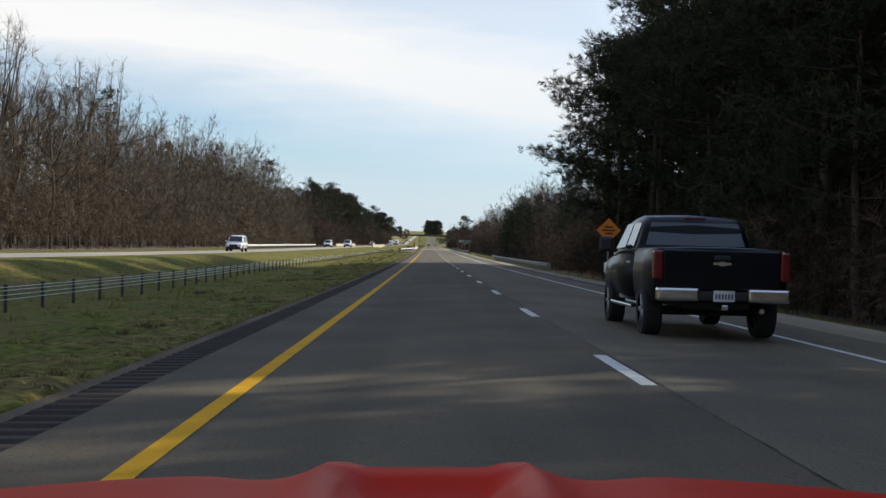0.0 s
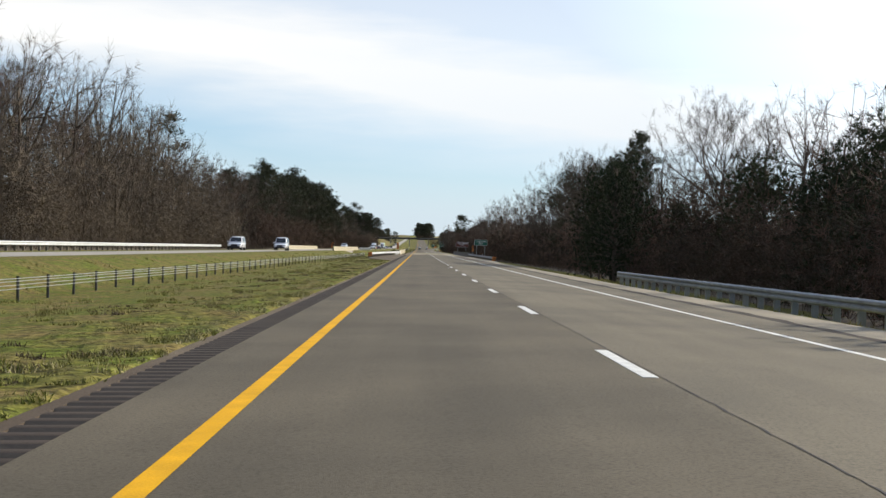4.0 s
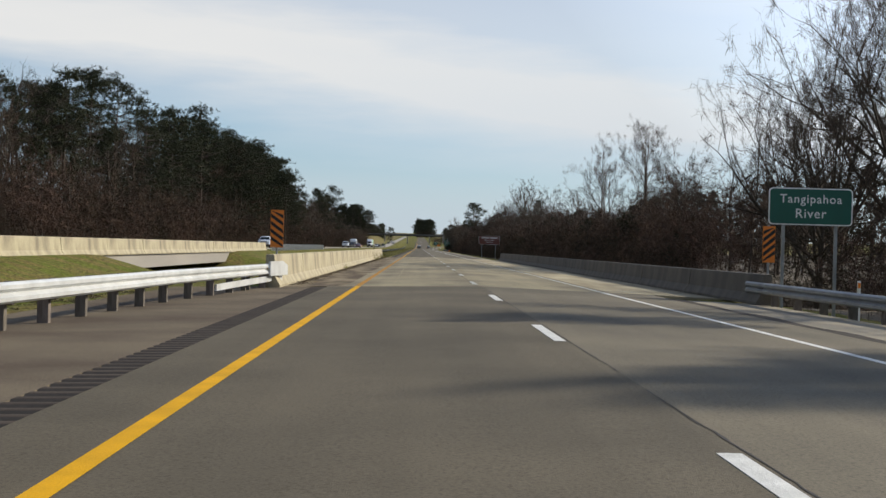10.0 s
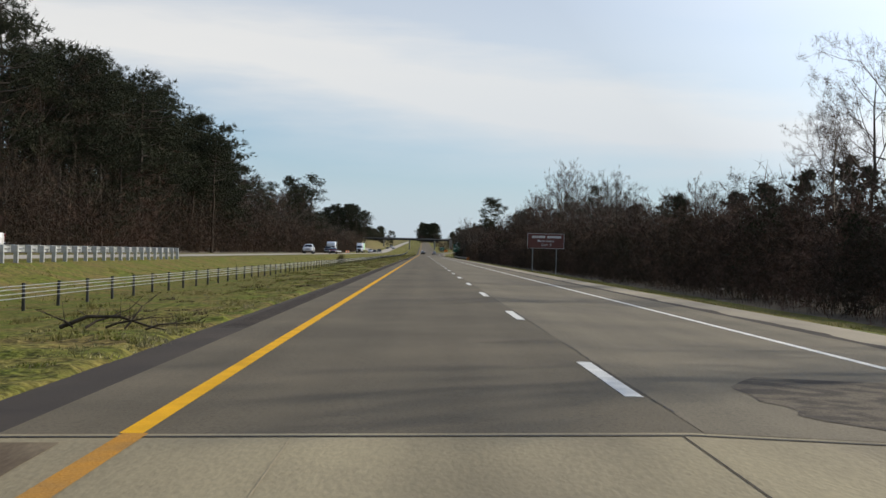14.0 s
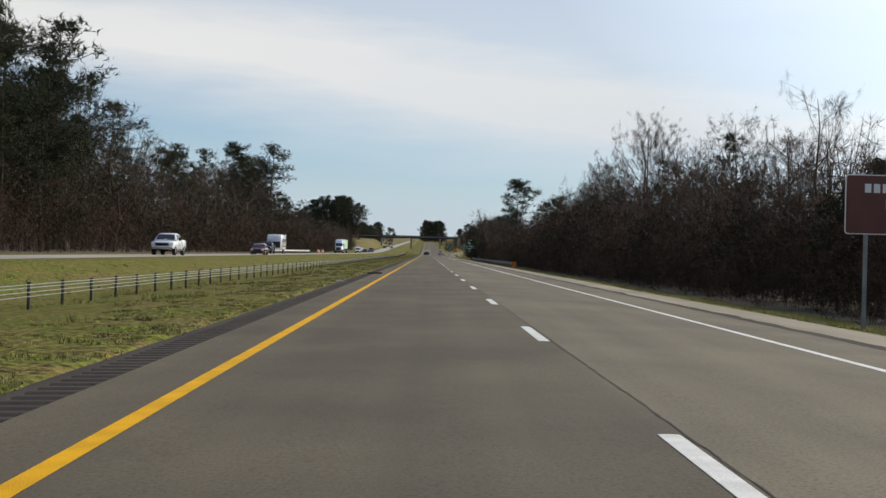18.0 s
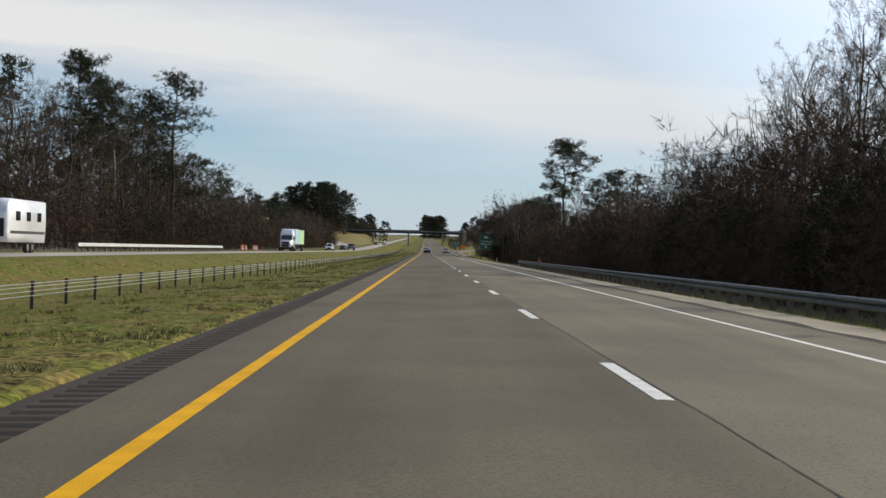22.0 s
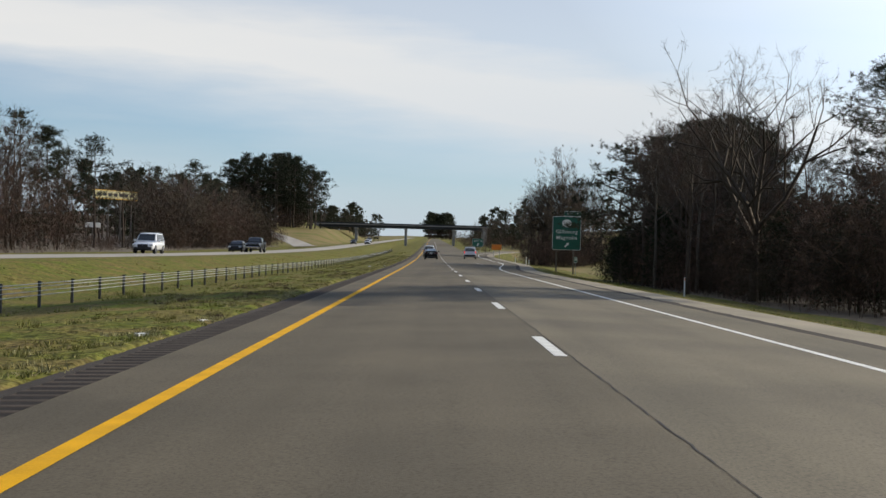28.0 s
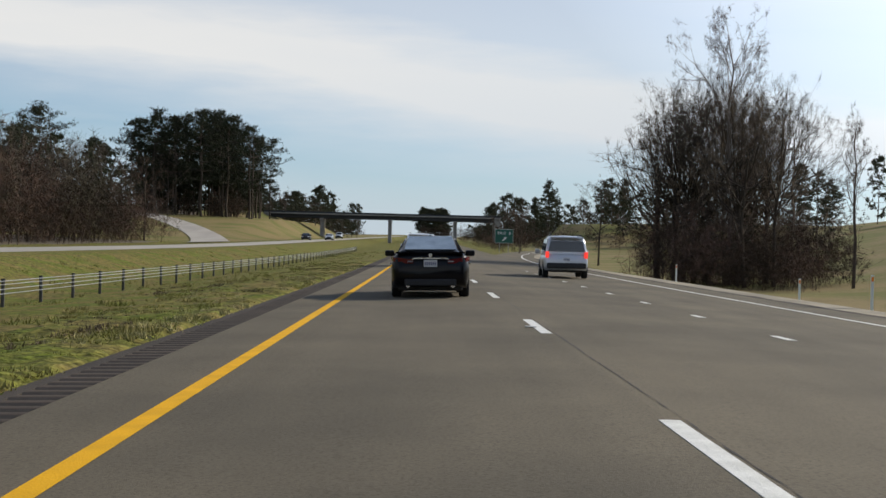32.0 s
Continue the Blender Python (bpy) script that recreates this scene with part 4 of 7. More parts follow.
panel(s, "sign_panel", 0, 2.1, 2.0, 1.1, M_SIGN_ORANGE, M_SIGN_ORANGE)

s = thing("mile_marker", (21.2, 1165.5, ground_z(21.2, 1165.5)), "small green marker plate with a white numeral on a thin post", "marker sign")
sign_posts(s, (0,), 0.1, -0.5, 2.3, width=0.06)
p = panel(s, "sign_panel", 0, 1.95, 0.46, 0.76, M_SIGN_GREEN)
text_on(p, "8", 0, 1.95, 0.5)

b = thing("billboard", pose(-58.6, 1242.5, ground_z(-58.6, 1242.5), 0, 0, 55), "weathered yellow-edged billboard on tall timber posts", "billboard")
for x in (-4.2, -1.5, 1.5, 4.2):
    part("post", tube((x, 0.2, -0.5), (x, 0.2, 9.6), 0.14, 0.12, 8), M_TIMBER, b)
board = part("board", box(0, 0, 9.2, 11.0, 0.12, 1.7, 0.02), M_CREAM, b, "pale faded board")
for z in (8.4, 10.0):
    part("edging", box(0, -0.08, z, 11.0, 0.04, 0.12), M_YELLOW, board)
for k in range(7):
    part("bar", box(-4.0 + 1.33 * k, -0.075, 9.2, 0.95, 0.02, 0.6), M_PLASTIC, board)
part("lower_board", box(-5.5, -0.3, 3.3, 3.6, 0.1, 0.9, 0.02), M_GALV, b, "small grey board")
part("lower_post", tube((-5.5, -0.2, -0.5), (-5.5, -0.2, 3.0), 0.1, 0.1, 8), M_TIMBER, b)

# ---- overpass ----
OY = 1535.0
oz = road_z(OY)
o = thing("overpass", (0, OY, oz), "dark steel girder overpass on concrete piers", "bridge")
part("deck", box(-11, 0, 7.62, 72, 10.5, 0.40, 0.03), M_PIER, o, "concrete deck slab")
for k, y in enumerate((-4.3, -1.5, 1.5, 4.3)):
    part("girder", box(-11, y, 6.93, 72, 0.4, 1.0, 0.02), M_OVERPASS, o, "dark steel girder")
for y in (-5.1, 5.1):
    part("parapet", box(-11, y, 8.05, 72, 0.25, 0.5, 0.03), M_OVERPASS, o)
for x in (-29.5, -8.8, 11.2):
    cap_ = part("pier_cap", box(x, 0, 6.05, 1.1, 9.6, 0.7, 0.05), M_PIER, o)
    for y in (-3.4, 0.0, 3.4):
        part("column", box(x, y, 2.4, 0.95, 0.95, 7.4, 0.05), M_PIER, cap_)
for x in (-46, 24):
    part("abutment", box(x, 0, 3.9, 2.0, 10.2, 6.9, 0.05), M_PIER, o)
# side ramp of the opposite carriageway
def ramp_x(y):
    return -30.5 - 38 * max(0.0, (y - 1325) / 135) ** 1.6


vs, fs = [], []
for k in range(13):
    q = k / 12
    y = 1325 + 135 * q
    xc = ramp_x(y)
    for dx in (-3.2, 3.2):
        vs.append((xc + dx, y, max(ground_z(xc + dx, y), ground_z(xc, y)) + 0.10))
for k in range(12):
    fs.append((2 * k, 2 * k + 1, 2 * k + 3, 2 * k + 2))
tagged(new("ramp_road", mesh_from("ramp_road", vs, fs, M_OPP)), "pale ramp climbing the bank beside the opposite carriageway", "road", kind="structure")


# ---- vehicles (built nose towards +y, resting on z = 0) ----
def wheel_parts(car, x, y, r, w, rim_mat=M_RIM):
    side = 1 if x > 0 else -1
    prof = [(0.62 * r, -w / 2), (0.93 * r, -w / 2), (r, -w * 0.36), (r, w * 0.36), (0.93 * r, w / 2), (0.62 * r, w / 2)]
    rings = [[(h, rr * math.cos(radians(a)), rr * math.sin(radians(a))) for rr, h in prof] for a in range(0, 360, 18)]
    bm = bmesh.new()
    rows = [[bm.verts.new(q) for q in rg] for rg in rings]
    for a, b in zip(rows, rows[1:] + rows[:1]):
        for i in range(len(prof) - 1):
            bm.faces.new((a[i], a[i + 1], b[i + 1], b[i]))
    bmesh.ops.recalc_face_normals(bm, faces=bm.faces[:])
    wh = new("wheel")
    wh.parent = car
    wh.location = (x, y, r)
    part("tyre", bm, M_TYRE, wh)
    bm = tube((-w * 0.3 * side, 0, 0), (w * 0.33 * side, 0, 0), 0.63 * r, 0.63 * r, 20)
    rim = part("rim", bm, M_PLASTIC, wh, "dark wheel well")
    for k in range(5):
        a = radians(72 * k)
        bm = bmesh.new()
        box(0, 0, 0, 0.05, 0.58 * r, 0.17 * r, 0.01, bm=bm)
        bmesh.ops.rotate(bm, cent=(0, 0, 0), matrix=Matrix.Rotation(a, 3, "X"), verts=bm.verts[:])
        bmesh.ops.translate(bm, vec=(w * 0.38 * side, 0.31 * r * math.cos(a), 0.31 * r * math.sin(a)), verts=bm.verts[:])
        part("spoke", bm, rim_mat, wh)
    return wh


def ring_section(y, w, z0, z1, round_=0.10, top_in=0.0, belly=0.06):
    """A body cross-section: rounded box of half width w between z0 and z1, drawn in at the top."""
    h = z1 - z0
    pts = [(-(w - belly), z0), (-w + 0.02, z0 + 0.25 * h), (-w, z0 + 0.55 * h), (-w + top_in * 0.5 + 0.015, z1 - round_), (-w + top_in + round_ * 0.7, z1 - 0.012), (-w * 0.5, z1 + 0.012),
           (0, z1 + 0.02)]
    pts = pts + [(-x, z) for x, z in reversed(pts[:-1])]
    return [(x, y, z) for x, z in pts]


def pane(car, name, corners, mat, thick=0.012, label=""):
    """A thin glass or trim panel from four or more corners, proud of the body by its thickness."""
    c = [Vector(q) for q in corners]
    nrm = (c[1] - c[0]).cross(c[2] - c[1]).normalized()
    bm = loft([[q - nrm * 0.01 for q in c], [q + nrm * thick for q in c]])
    return part(name, bm, mat, car, label)


def both(f):
    for sgn in (-1, 1):
        f(sgn)


def plate(car, y, z, facing=-1):
    p = part("number_plate", box(0, y, z, 0.31, 0.015, 0.16, 0.004), M_PLATE, car)
    for k in range(6):
        part("bar", box(-0.115 + 0.046 * k, y + facing * 0.009, z - 0.005, 0.03, 0.004, 0.075), M_PLATE_BAR, p)


def sedan(place, paint, label):
    """A full-size four-door saloon seen mostly from behind; origin at the rear bumper."""
    car = thing("sedan_car", place, label, "car", "vehicles")
    L = 4.9
    body = [(0.00, 0.74, 0.42, 0.70), (0.06, 0.83, 0.33, 0.99), (0.18, 0.88, 0.27, 1.045), (0.55, 0.915, 0.22, 1.03), (1.1, 0.93, 0.19, 0.985), (2.0, 0.93, 0.18, 0.96),
            (3.2, 0.92, 0.18, 0.94), (3.9, 0.91, 0.19, 0.90), (4.5, 0.86, 0.22, 0.80), (4.8, 0.74, 0.28, 0.68), (4.9, 0.60, 0.36, 0.60)]
    part("body", loft([ring_section(y, w, a, b, 0.11, 0.05) for y, w, a, b in body]), paint, car, smooth=True)
    cab = [(0.62, 0.70, 0.98, 1.03), (0.95, 0.70, 0.95, 1.18), (1.45, 0.66, 0.94, 1.395), (1.9, 0.64, 0.94, 1.445), (2.5, 0.65, 0.93, 1.44), (2.95, 0.68, 0.92, 1.36), (3.7, 0.74, 0.88, 0.96)]
    def cabring(y, w, a, b):
        base = 0.80
        top = w * 0.86
        pts = [(-base, a), (-base + 0.02, a + 0.05), (-top - 0.02, b - 0.06), (-top + 0.06, b - 0.008), (0, b + 0.015)]
        pts = pts + [(-x, z) for x, z in reversed(pts[:-1])]
        return [(x, y, z) for x, z in pts]
    cabin = part("cabin", loft([cabring(*c) for c in cab]), paint, car, smooth=True)
    pane(cabin, "rear_window", [(-0.61, 0.72, 1.115), (0.61, 0.72, 1.115), (0.52, 1.42, 1.425), (-0.52, 1.42, 1.425)], M_GLASS_PALE, label="rear window with the bright sky in it")
    pane(cabin, "windscreen", [(0.66, 3.55, 1.02), (-0.66, 3.55, 1.02), (-0.54, 2.95, 1.365), (0.54, 2.95, 1.365)], M_GLASS)
    def sides(s):
        a = [(0.79 * s, 1.10, 1.03), (0.79 * s, 2.05, 1.02), (0.60 * s, 2.05, 1.39), (0.61 * s, 1.55, 1.36)]
        b = [(0.79 * s, 2.12, 1.02), (0.79 * s, 3.15, 1.00), (0.63 * s, 2.85, 1.33), (0.60 * s, 2.12, 1.39)]
        for q in (a, b):
            pane(cabin, "side_window", q if s < 0 else list(reversed(q)), M_GLASS)
        wheel_parts(car, 0.80 * s, 1.02, 0.335, 0.23)
        wheel_parts(car, 0.80 * s, 3.85, 0.335, 0.23)
        m = part("door_mirror", box(1.02 * s, 2.98, 1.02, 0.24, 0.12, 0.15, 0.04), paint, car)
        part("mirror_arm", box(0.90 * s, 3.0, 0.985, 0.12, 0.06, 0.05, 0.015), M_PLASTIC, m)
        lamp = part("tail_light", loft([[(s * x, y, z) for x, y, z in r] for r in (
            [(0.40, -0.008, 0.80), (0.40, -0.008, 0.885), (0.74, 0.045, 0.93), (0.74, 0.045, 0.80)],
            [(0.83, 0.10, 0.83), (0.83, 0.10, 0.93), (0.86, 0.16, 0.95), (0.86, 0.16, 0.84)],
            [(0.905, 0.40, 0.88), (0.905, 0.40, 0.95), (0.915, 0.42, 0.95), (0.915, 0.42, 0.88)])]), M_TAIL, car)
        part("reverse_light", box(0.47 * s, -0.012, 0.845, 0.13, 0.012, 0.03, 0.008), M_GALV_DARK, lamp)
        part("reflector", box(0.55 * s, 0.015, 0.50, 0.20, 0.02, 0.045, 0.008), M_TAIL, car, "red bumper reflector")
        part("exhaust_tip", tube((0.52 * s, -0.02, 0.29), (0.52 * s, 0.2, 0.29), 0.05, 0.05, 12), M_CHROME, car)
        part("headlight", box(0.70 * s, 4.70, 0.66, 0.30, 0.15, 0.12, 0.04), M_HEADLIGHT, car)
        part("shoulder_crease", box(0.925 * s, 0.95, 0.80, 0.02, 1.1, 0.03, 0.008), paint, car)
    both(sides)
    part("spoiler", loft([[(x, 0.02 + 0.02 * (1 - abs(x)), 1.03), (x, 0.0 + 0.02 * (1 - abs(x)), 1.065), (x, 0.14, 1.06), (x, 0.18, 1.03)] for x in np.linspace(-0.80, 0.80, 9)]), paint, car)
    part("chrome_strip", loft([[(x, -0.035, 0.905 - 0.10 * max(0, abs(x) - 0.36) * 4), (x, -0.035, 0.935 - 0.10 * max(0, abs(x) - 0.36) * 4), (x, -0.01, 0.935 - 0.10 * max(0, abs(x) - 0.36) * 4), (x, -0.01, 0.905 - 0.10 * max(0, abs(x) - 0.36) * 4)]
                              for x in (-0.42, -0.36, -0.18, 0, 0.18, 0.36, 0.42)]), M_CHROME, car)
    part("badge", tube((0, -0.03, 0.985), (0, 0.0, 0.985), 0.045, 0.045, 16), M_CHROME, car)
    part("bumper_insert", box(0, 0.0, 0.36, 1.2, 0.06, 0.16, 0.03), M_PLASTIC, car)
    part("roof_antenna", loft([[(-0.02, 1.75, 1.455), (0.02, 1.75, 1.455), (0.0, 1.75, 1.50)], [(-0.02, 1.92, 1.455), (0.02, 1.92, 1.455), (0, 1.92, 1.462)]]), M_PLASTIC, car)
    part("underbody", box(0, 2.4, 0.22, 1.5, 4.2, 0.12, 0.03), M_PLASTIC, car)
    plate(car, -0.015, 0.80)
    return car


def boxy(name, place, paint, label, kind_="suv", lit=False, category="car"):
    """A sport-utility car, van or hatchback; origin at the rear bumper."""
    car = thing(name, place, label, category, "vehicles")
    spec = {"suv": (5.0, 0.97, 1.05, 1.86, 0.39), "car": (4.6, 0.90, 0.93, 1.46, 0.33), "van": (5.4, 0.98, 1.08, 2.05, 0.37)}[kind_]
    L, W, BELT, H, R = spec
    low = 0.34 if kind_ != "car" else 0.22
    body = [(0.0, W * 0.90, low + 0.18, BELT - 0.25), (0.08, W * 0.96, low + 0.05, BELT), (0.5, W, low, BELT + 0.01), (L * 0.6, W, low - 0.02, BELT), (L * 0.72, W, low, BELT - 0.02),
            (L * 0.92, W * 0.95, low + 0.03, BELT - 0.10), (L * 0.98, W * 0.85, low + 0.10, BELT - 0.25), (L, W * 0.75, low + 0.18, BELT - 0.38)]
    part("body", loft([ring_section(y, w, a, b, 0.10, 0.03) for y, w, a, b in body]), paint, car, smooth=True)
    back = 0.12 if kind_ != "car" else 0.75
    cab = [(back, W * 0.80, BELT - 0.06, BELT + 0.02), (back + 0.10, W * 0.80, BELT - 0.05, H - 0.25 if kind_ != "car" else BELT + 0.18), (back + 0.32, W * 0.78, BELT - 0.05, H - 0.05),
           (L * 0.35, W * 0.78, BELT - 0.05, H), (L * 0.52, W * 0.78, BELT - 0.05, H - 0.03), (L * 0.60, W * 0.79, BELT - 0.05, H - 0.14), (L * 0.74, W * 0.84, BELT - 0.08, BELT + 0.02)]
    def cabring(y, w, a, b):
        pts = [(-W * 0.95, a), (-W * 0.94, a + 0.06), (-w - 0.03, max(b - 0.10, a + 0.07)), (-w + 0.07, b - 0.012), (0, b + 0.02)]
        pts = pts + [(-x, z) for x, z in reversed(pts[:-1])]
        return [(x, y, z) for x, z in pts]
    cabin = part("cabin", loft([cabring(*c) for c in cab]), paint, car, smooth=True)
    wt, wb = W * 0.72, W * 0.82
    rw = [(-wb, back + 0.005, BELT + 0.12), (wb, back + 0.005, BELT + 0.12), (wt, back + 0.08, H - 0.24), (-wt, back + 0.08, H - 0.24)]
    if kind_ == "car":
        rw = [(-wb * 0.85, back + 0.02, BELT + 0.06), (wb * 0.85, back + 0.02, BELT + 0.06), (wt * 0.85, back + 0.32, H - 0.07), (-wt * 0.85, back + 0.32, H - 0.07)]
    pane(cabin, "rear_window", rw, M_GLASS, 0.02)
    pane(cabin, "windscreen", [(wb * 0.93, L * 0.725, BELT + 0.10), (-wb * 0.93, L * 0.725, BELT + 0.10), (-wt, L * 0.605, H - 0.14), (wt, L * 0.605, H - 0.14)], M_GLASS, 0.02)
    def sides(s):
        ya, yb, yc, yd = back + 0.35, L * 0.30, L * 0.47, L * 0.66
        for y0, y1, t0, t1 in ((ya, yb - 0.05, ya + 0.12, yb - 0.05), (yb, yc - 0.05, yb, yc - 0.05), (yc, yd, yc, yd - 0.35)):
            q = [(W * 0.945 * s, y0, BELT + 0.07), (W * 0.945 * s, y1, BELT + 0.06), (W * 0.815 * s, t1, H - 0.16), (W * 0.815 * s, t0, H - 0.16)]
            pane(cabin, "side_window", q if s > 0 else list(reversed(q)), M_GLASS, 0.02)
        wheel_parts(car, (W - 0.12) * s, L * 0.20, R, 0.25)
        wheel_parts(car, (W - 0.12) * s, L * 0.80, R, 0.25)
        part("door_mirror", box((W + 0.13) * s, L * 0.64, BELT + 0.10, 0.22, 0.12, 0.20, 0.04), paint, car)
        part("tail_light", box((W - 0.13) * s, 0.06, BELT - 0.02, 0.15, 0.14, 0.28 if kind_ != "car" else 0.15, 0.03), M_TAIL_ON if lit else M_TAIL, car)
        part("headlight", box((W - 0.24) * s, L - 0.10, BELT - 0.30, 0.34, 0.22, 0.17, 0.04), M_HEADLIGHT, car)
    both(sides)
    part("rear_bumper", box(0, 0.02, low + 0.22, W * 1.75, 0.14, 0.24, 0.05), M_PLASTIC if kind_ == "suv" else paint, car)
    part("grille", box(0, L - 0.03, BELT - 0.36, W * 0.95, 0.10, 0.26, 0.03), M_PLASTIC, car)
    part("front_bumper", box(0, L - 0.06, low + 0.14, W * 1.6, 0.16, 0.22, 0.05), M_PLASTIC, car)
    part("underbody", box(0, L / 2, low, W * 1.5, L * 0.88, 0.14, 0.03), M_PLASTIC, car)
    if kind_ == "suv":
        for s in (-1, 1):
            part("roof_rail", box(W * 0.66 * s, L * 0.33, H + 0.035, 0.05, 2.0, 0.05, 0.015), M_PLASTIC, cabin)
        part("roof_spoiler", box(0, back + 0.12, H - 0.08, W * 1.45, 0.28, 0.06, 0.02), paint, cabin)
    plate(car, -0.01 if kind_ == "car" else 0.0, BELT - 0.22)
    return car


def pickup(place, paint, label, cargo=None):
    """A crew-cab pickup truck; origin at the rear bumper."""
    car = thing("pickup_truck", place, label, "pickup truck", "vehicles")
    W, L = 1.01, 5.85
    part("bed", loft([ring_section(y, w, a, b, 0.07, 0.03) for y, w, a, b in ((0.12, 0.96, 0.62, 1.33), (0.2, 1.0, 0.56, 1.36), (1.0, 1.01, 0.52, 1.36), (1.95, 1.01, 0.52, 1.36))]), paint, car, smooth=True)
    part("tailgate", box(0, 0.13, 1.03, 1.72, 0.10, 0.60, 0.03), paint, car)
    part("tailgate_handle", box(0, 0.07, 1.22, 0.24, 0.03, 0.07, 0.012), M_PLASTIC, car)
    part("emblem", loft([[(-0.13, y, 1.115), (-0.13, y, 1.155), (-0.05, y, 1.155), (-0.04, y, 1.17), (0.04, y, 1.17), (0.05, y, 1.155), (0.13, y, 1.155), (0.13, y, 1.115), (0.05, y, 1.115), (0.04, y, 1.10), (-0.04, y, 1.10), (-0.05, y, 1.115)] for y in (0.06, 0.085)]), M_CHROME, car, "plain bright emblem bar")
    part("front_body", loft([ring_section(y, w, a, b, 0.09, 0.03) for y, w, a, b in ((2.0, 1.0, 0.50, 1.34), (3.9, 1.0, 0.50, 1.30), (4.4, 1.0, 0.52, 1.26), (5.4, 0.98, 0.55, 1.18), (5.75, 0.92, 0.60, 1.10), (5.85, 0.85, 0.66, 1.0))]), paint, car, smooth=True)
    cab = [(2.02, 0.80, 1.28, 1.34), (2.06, 0.79, 1.28, 1.70), (2.22, 0.77, 1.28, 1.86), (2.9, 0.77, 1.28, 1.91), (3.6, 0.77, 1.27, 1.88), (3.85, 0.78, 1.26, 1.78), (4.55, 0.86, 1.22, 1.27)]
    def cabring(y, w, a, b):
        pts = [(-0.95, a), (-0.94, a + 0.05), (-w - 0.03, max(b - 0.10, a + 0.06)), (-w + 0.08, b - 0.012), (0, b + 0.02)]
        pts = pts + [(-x, z) for x, z in reversed(pts[:-1])]
        return [(x, y, z) for x, z in pts]
    cabin = part("cabin", loft([cabring(*c) for c in cab]), paint, car, smooth=True)
    pane(cabin, "rear_window", [(-0.80, 2.03, 1.40), (0.80, 2.03, 1.40), (0.70, 2.12, 1.77), (-0.70, 2.12, 1.77)], M_GLASS, 0.03)
    pane(cabin, "windscreen", [(0.80, 4.45, 1.32), (-0.80, 4.45, 1.32), (-0.70, 3.86, 1.77), (0.70, 3.86, 1.77)], M_GLASS, 0.03)
    part("brake_light", box(0, 2.10, 1.845, 0.34, 0.06, 0.04, 0.01), M_TAIL, cabin, "high red brake light")
    def sides(s):
        for y0, y1, t0, t1 in ((2.25, 3.02, 2.32, 3.02), (3.10, 4.10, 3.10, 3.75)):
            q = [(0.945 * s, y0, 1.36), (0.945 * s, y1, 1.34), (0.80 * s, t1, 1.76), (0.80 * s, t0, 1.76)]
            pane(cabin, "side_window", q if s > 0 else list(reversed(q)), M_GLASS, 0.02)
        wheel_parts(car, 0.87 * s, 1.15, 0.405, 0.28)
        wheel_parts(car, 0.87 * s, 4.80, 0.405, 0.28)
        part("tail_light", box(0.93 * s, 0.14, 1.10, 0.15, 0.16, 0.42, 0.03), M_TAIL, car)
        part("door_mirror", box(1.17 * s, 3.95, 1.42, 0.24, 0.14, 0.26, 0.05), M_PLASTIC, car)
        part("headlight", box(0.80 * s, 5.70, 0.98, 0.30, 0.2, 0.22, 0.04), M_HEADLIGHT, car)
        part("running_board", box(0.98 * s, 3.0, 0.42, 0.14, 2.2, 0.06, 0.02), M_CHROME, car)
        part("bumper_end", box(0.66 * s, 0.02, 0.68, 0.62, 0.22, 0.20, 0.04), M_CHROME, car, "chrome bumper end")
        part("door_handle", box(1.0 * s, 2.45, 1.12, 0.04, 0.2, 0.04, 0.01), M_CHROME, car)
    both(sides)
    part("bumper_step", box(0, 0.02, 0.66, 0.74, 0.20, 0.14, 0.03), M_PLASTIC, car)
    part("hitch", box(0, -0.02, 0.50, 0.10, 0.3, 0.08, 0.015), M_CHROME, car)
    part("exhaust_pipe", tube((0.6, 0.1, 0.45), (0.6, 0.6, 0.45), 0.04, 0.04, 10), M_CHROME, car)
    part("axle", tube((-0.8, 1.15, 0.40), (0.8, 1.15, 0.40), 0.07, 0.07, 8), M_PLASTIC, car)
    part("grille", box(0, 5.80, 0.92, 1.2, 0.10, 0.32, 0.03), M_CHROME, car)
    part("front_bumper", box(0, 5.82, 0.62, 1.75, 0.2, 0.22, 0.05), M_CHROME, car)
    part("frame_rails", box(0, 2.9, 0.52, 1.0, 5.0, 0.14, 0.03), M_PLASTIC, car)
    plate(car, -0.085, 0.665)
    return car


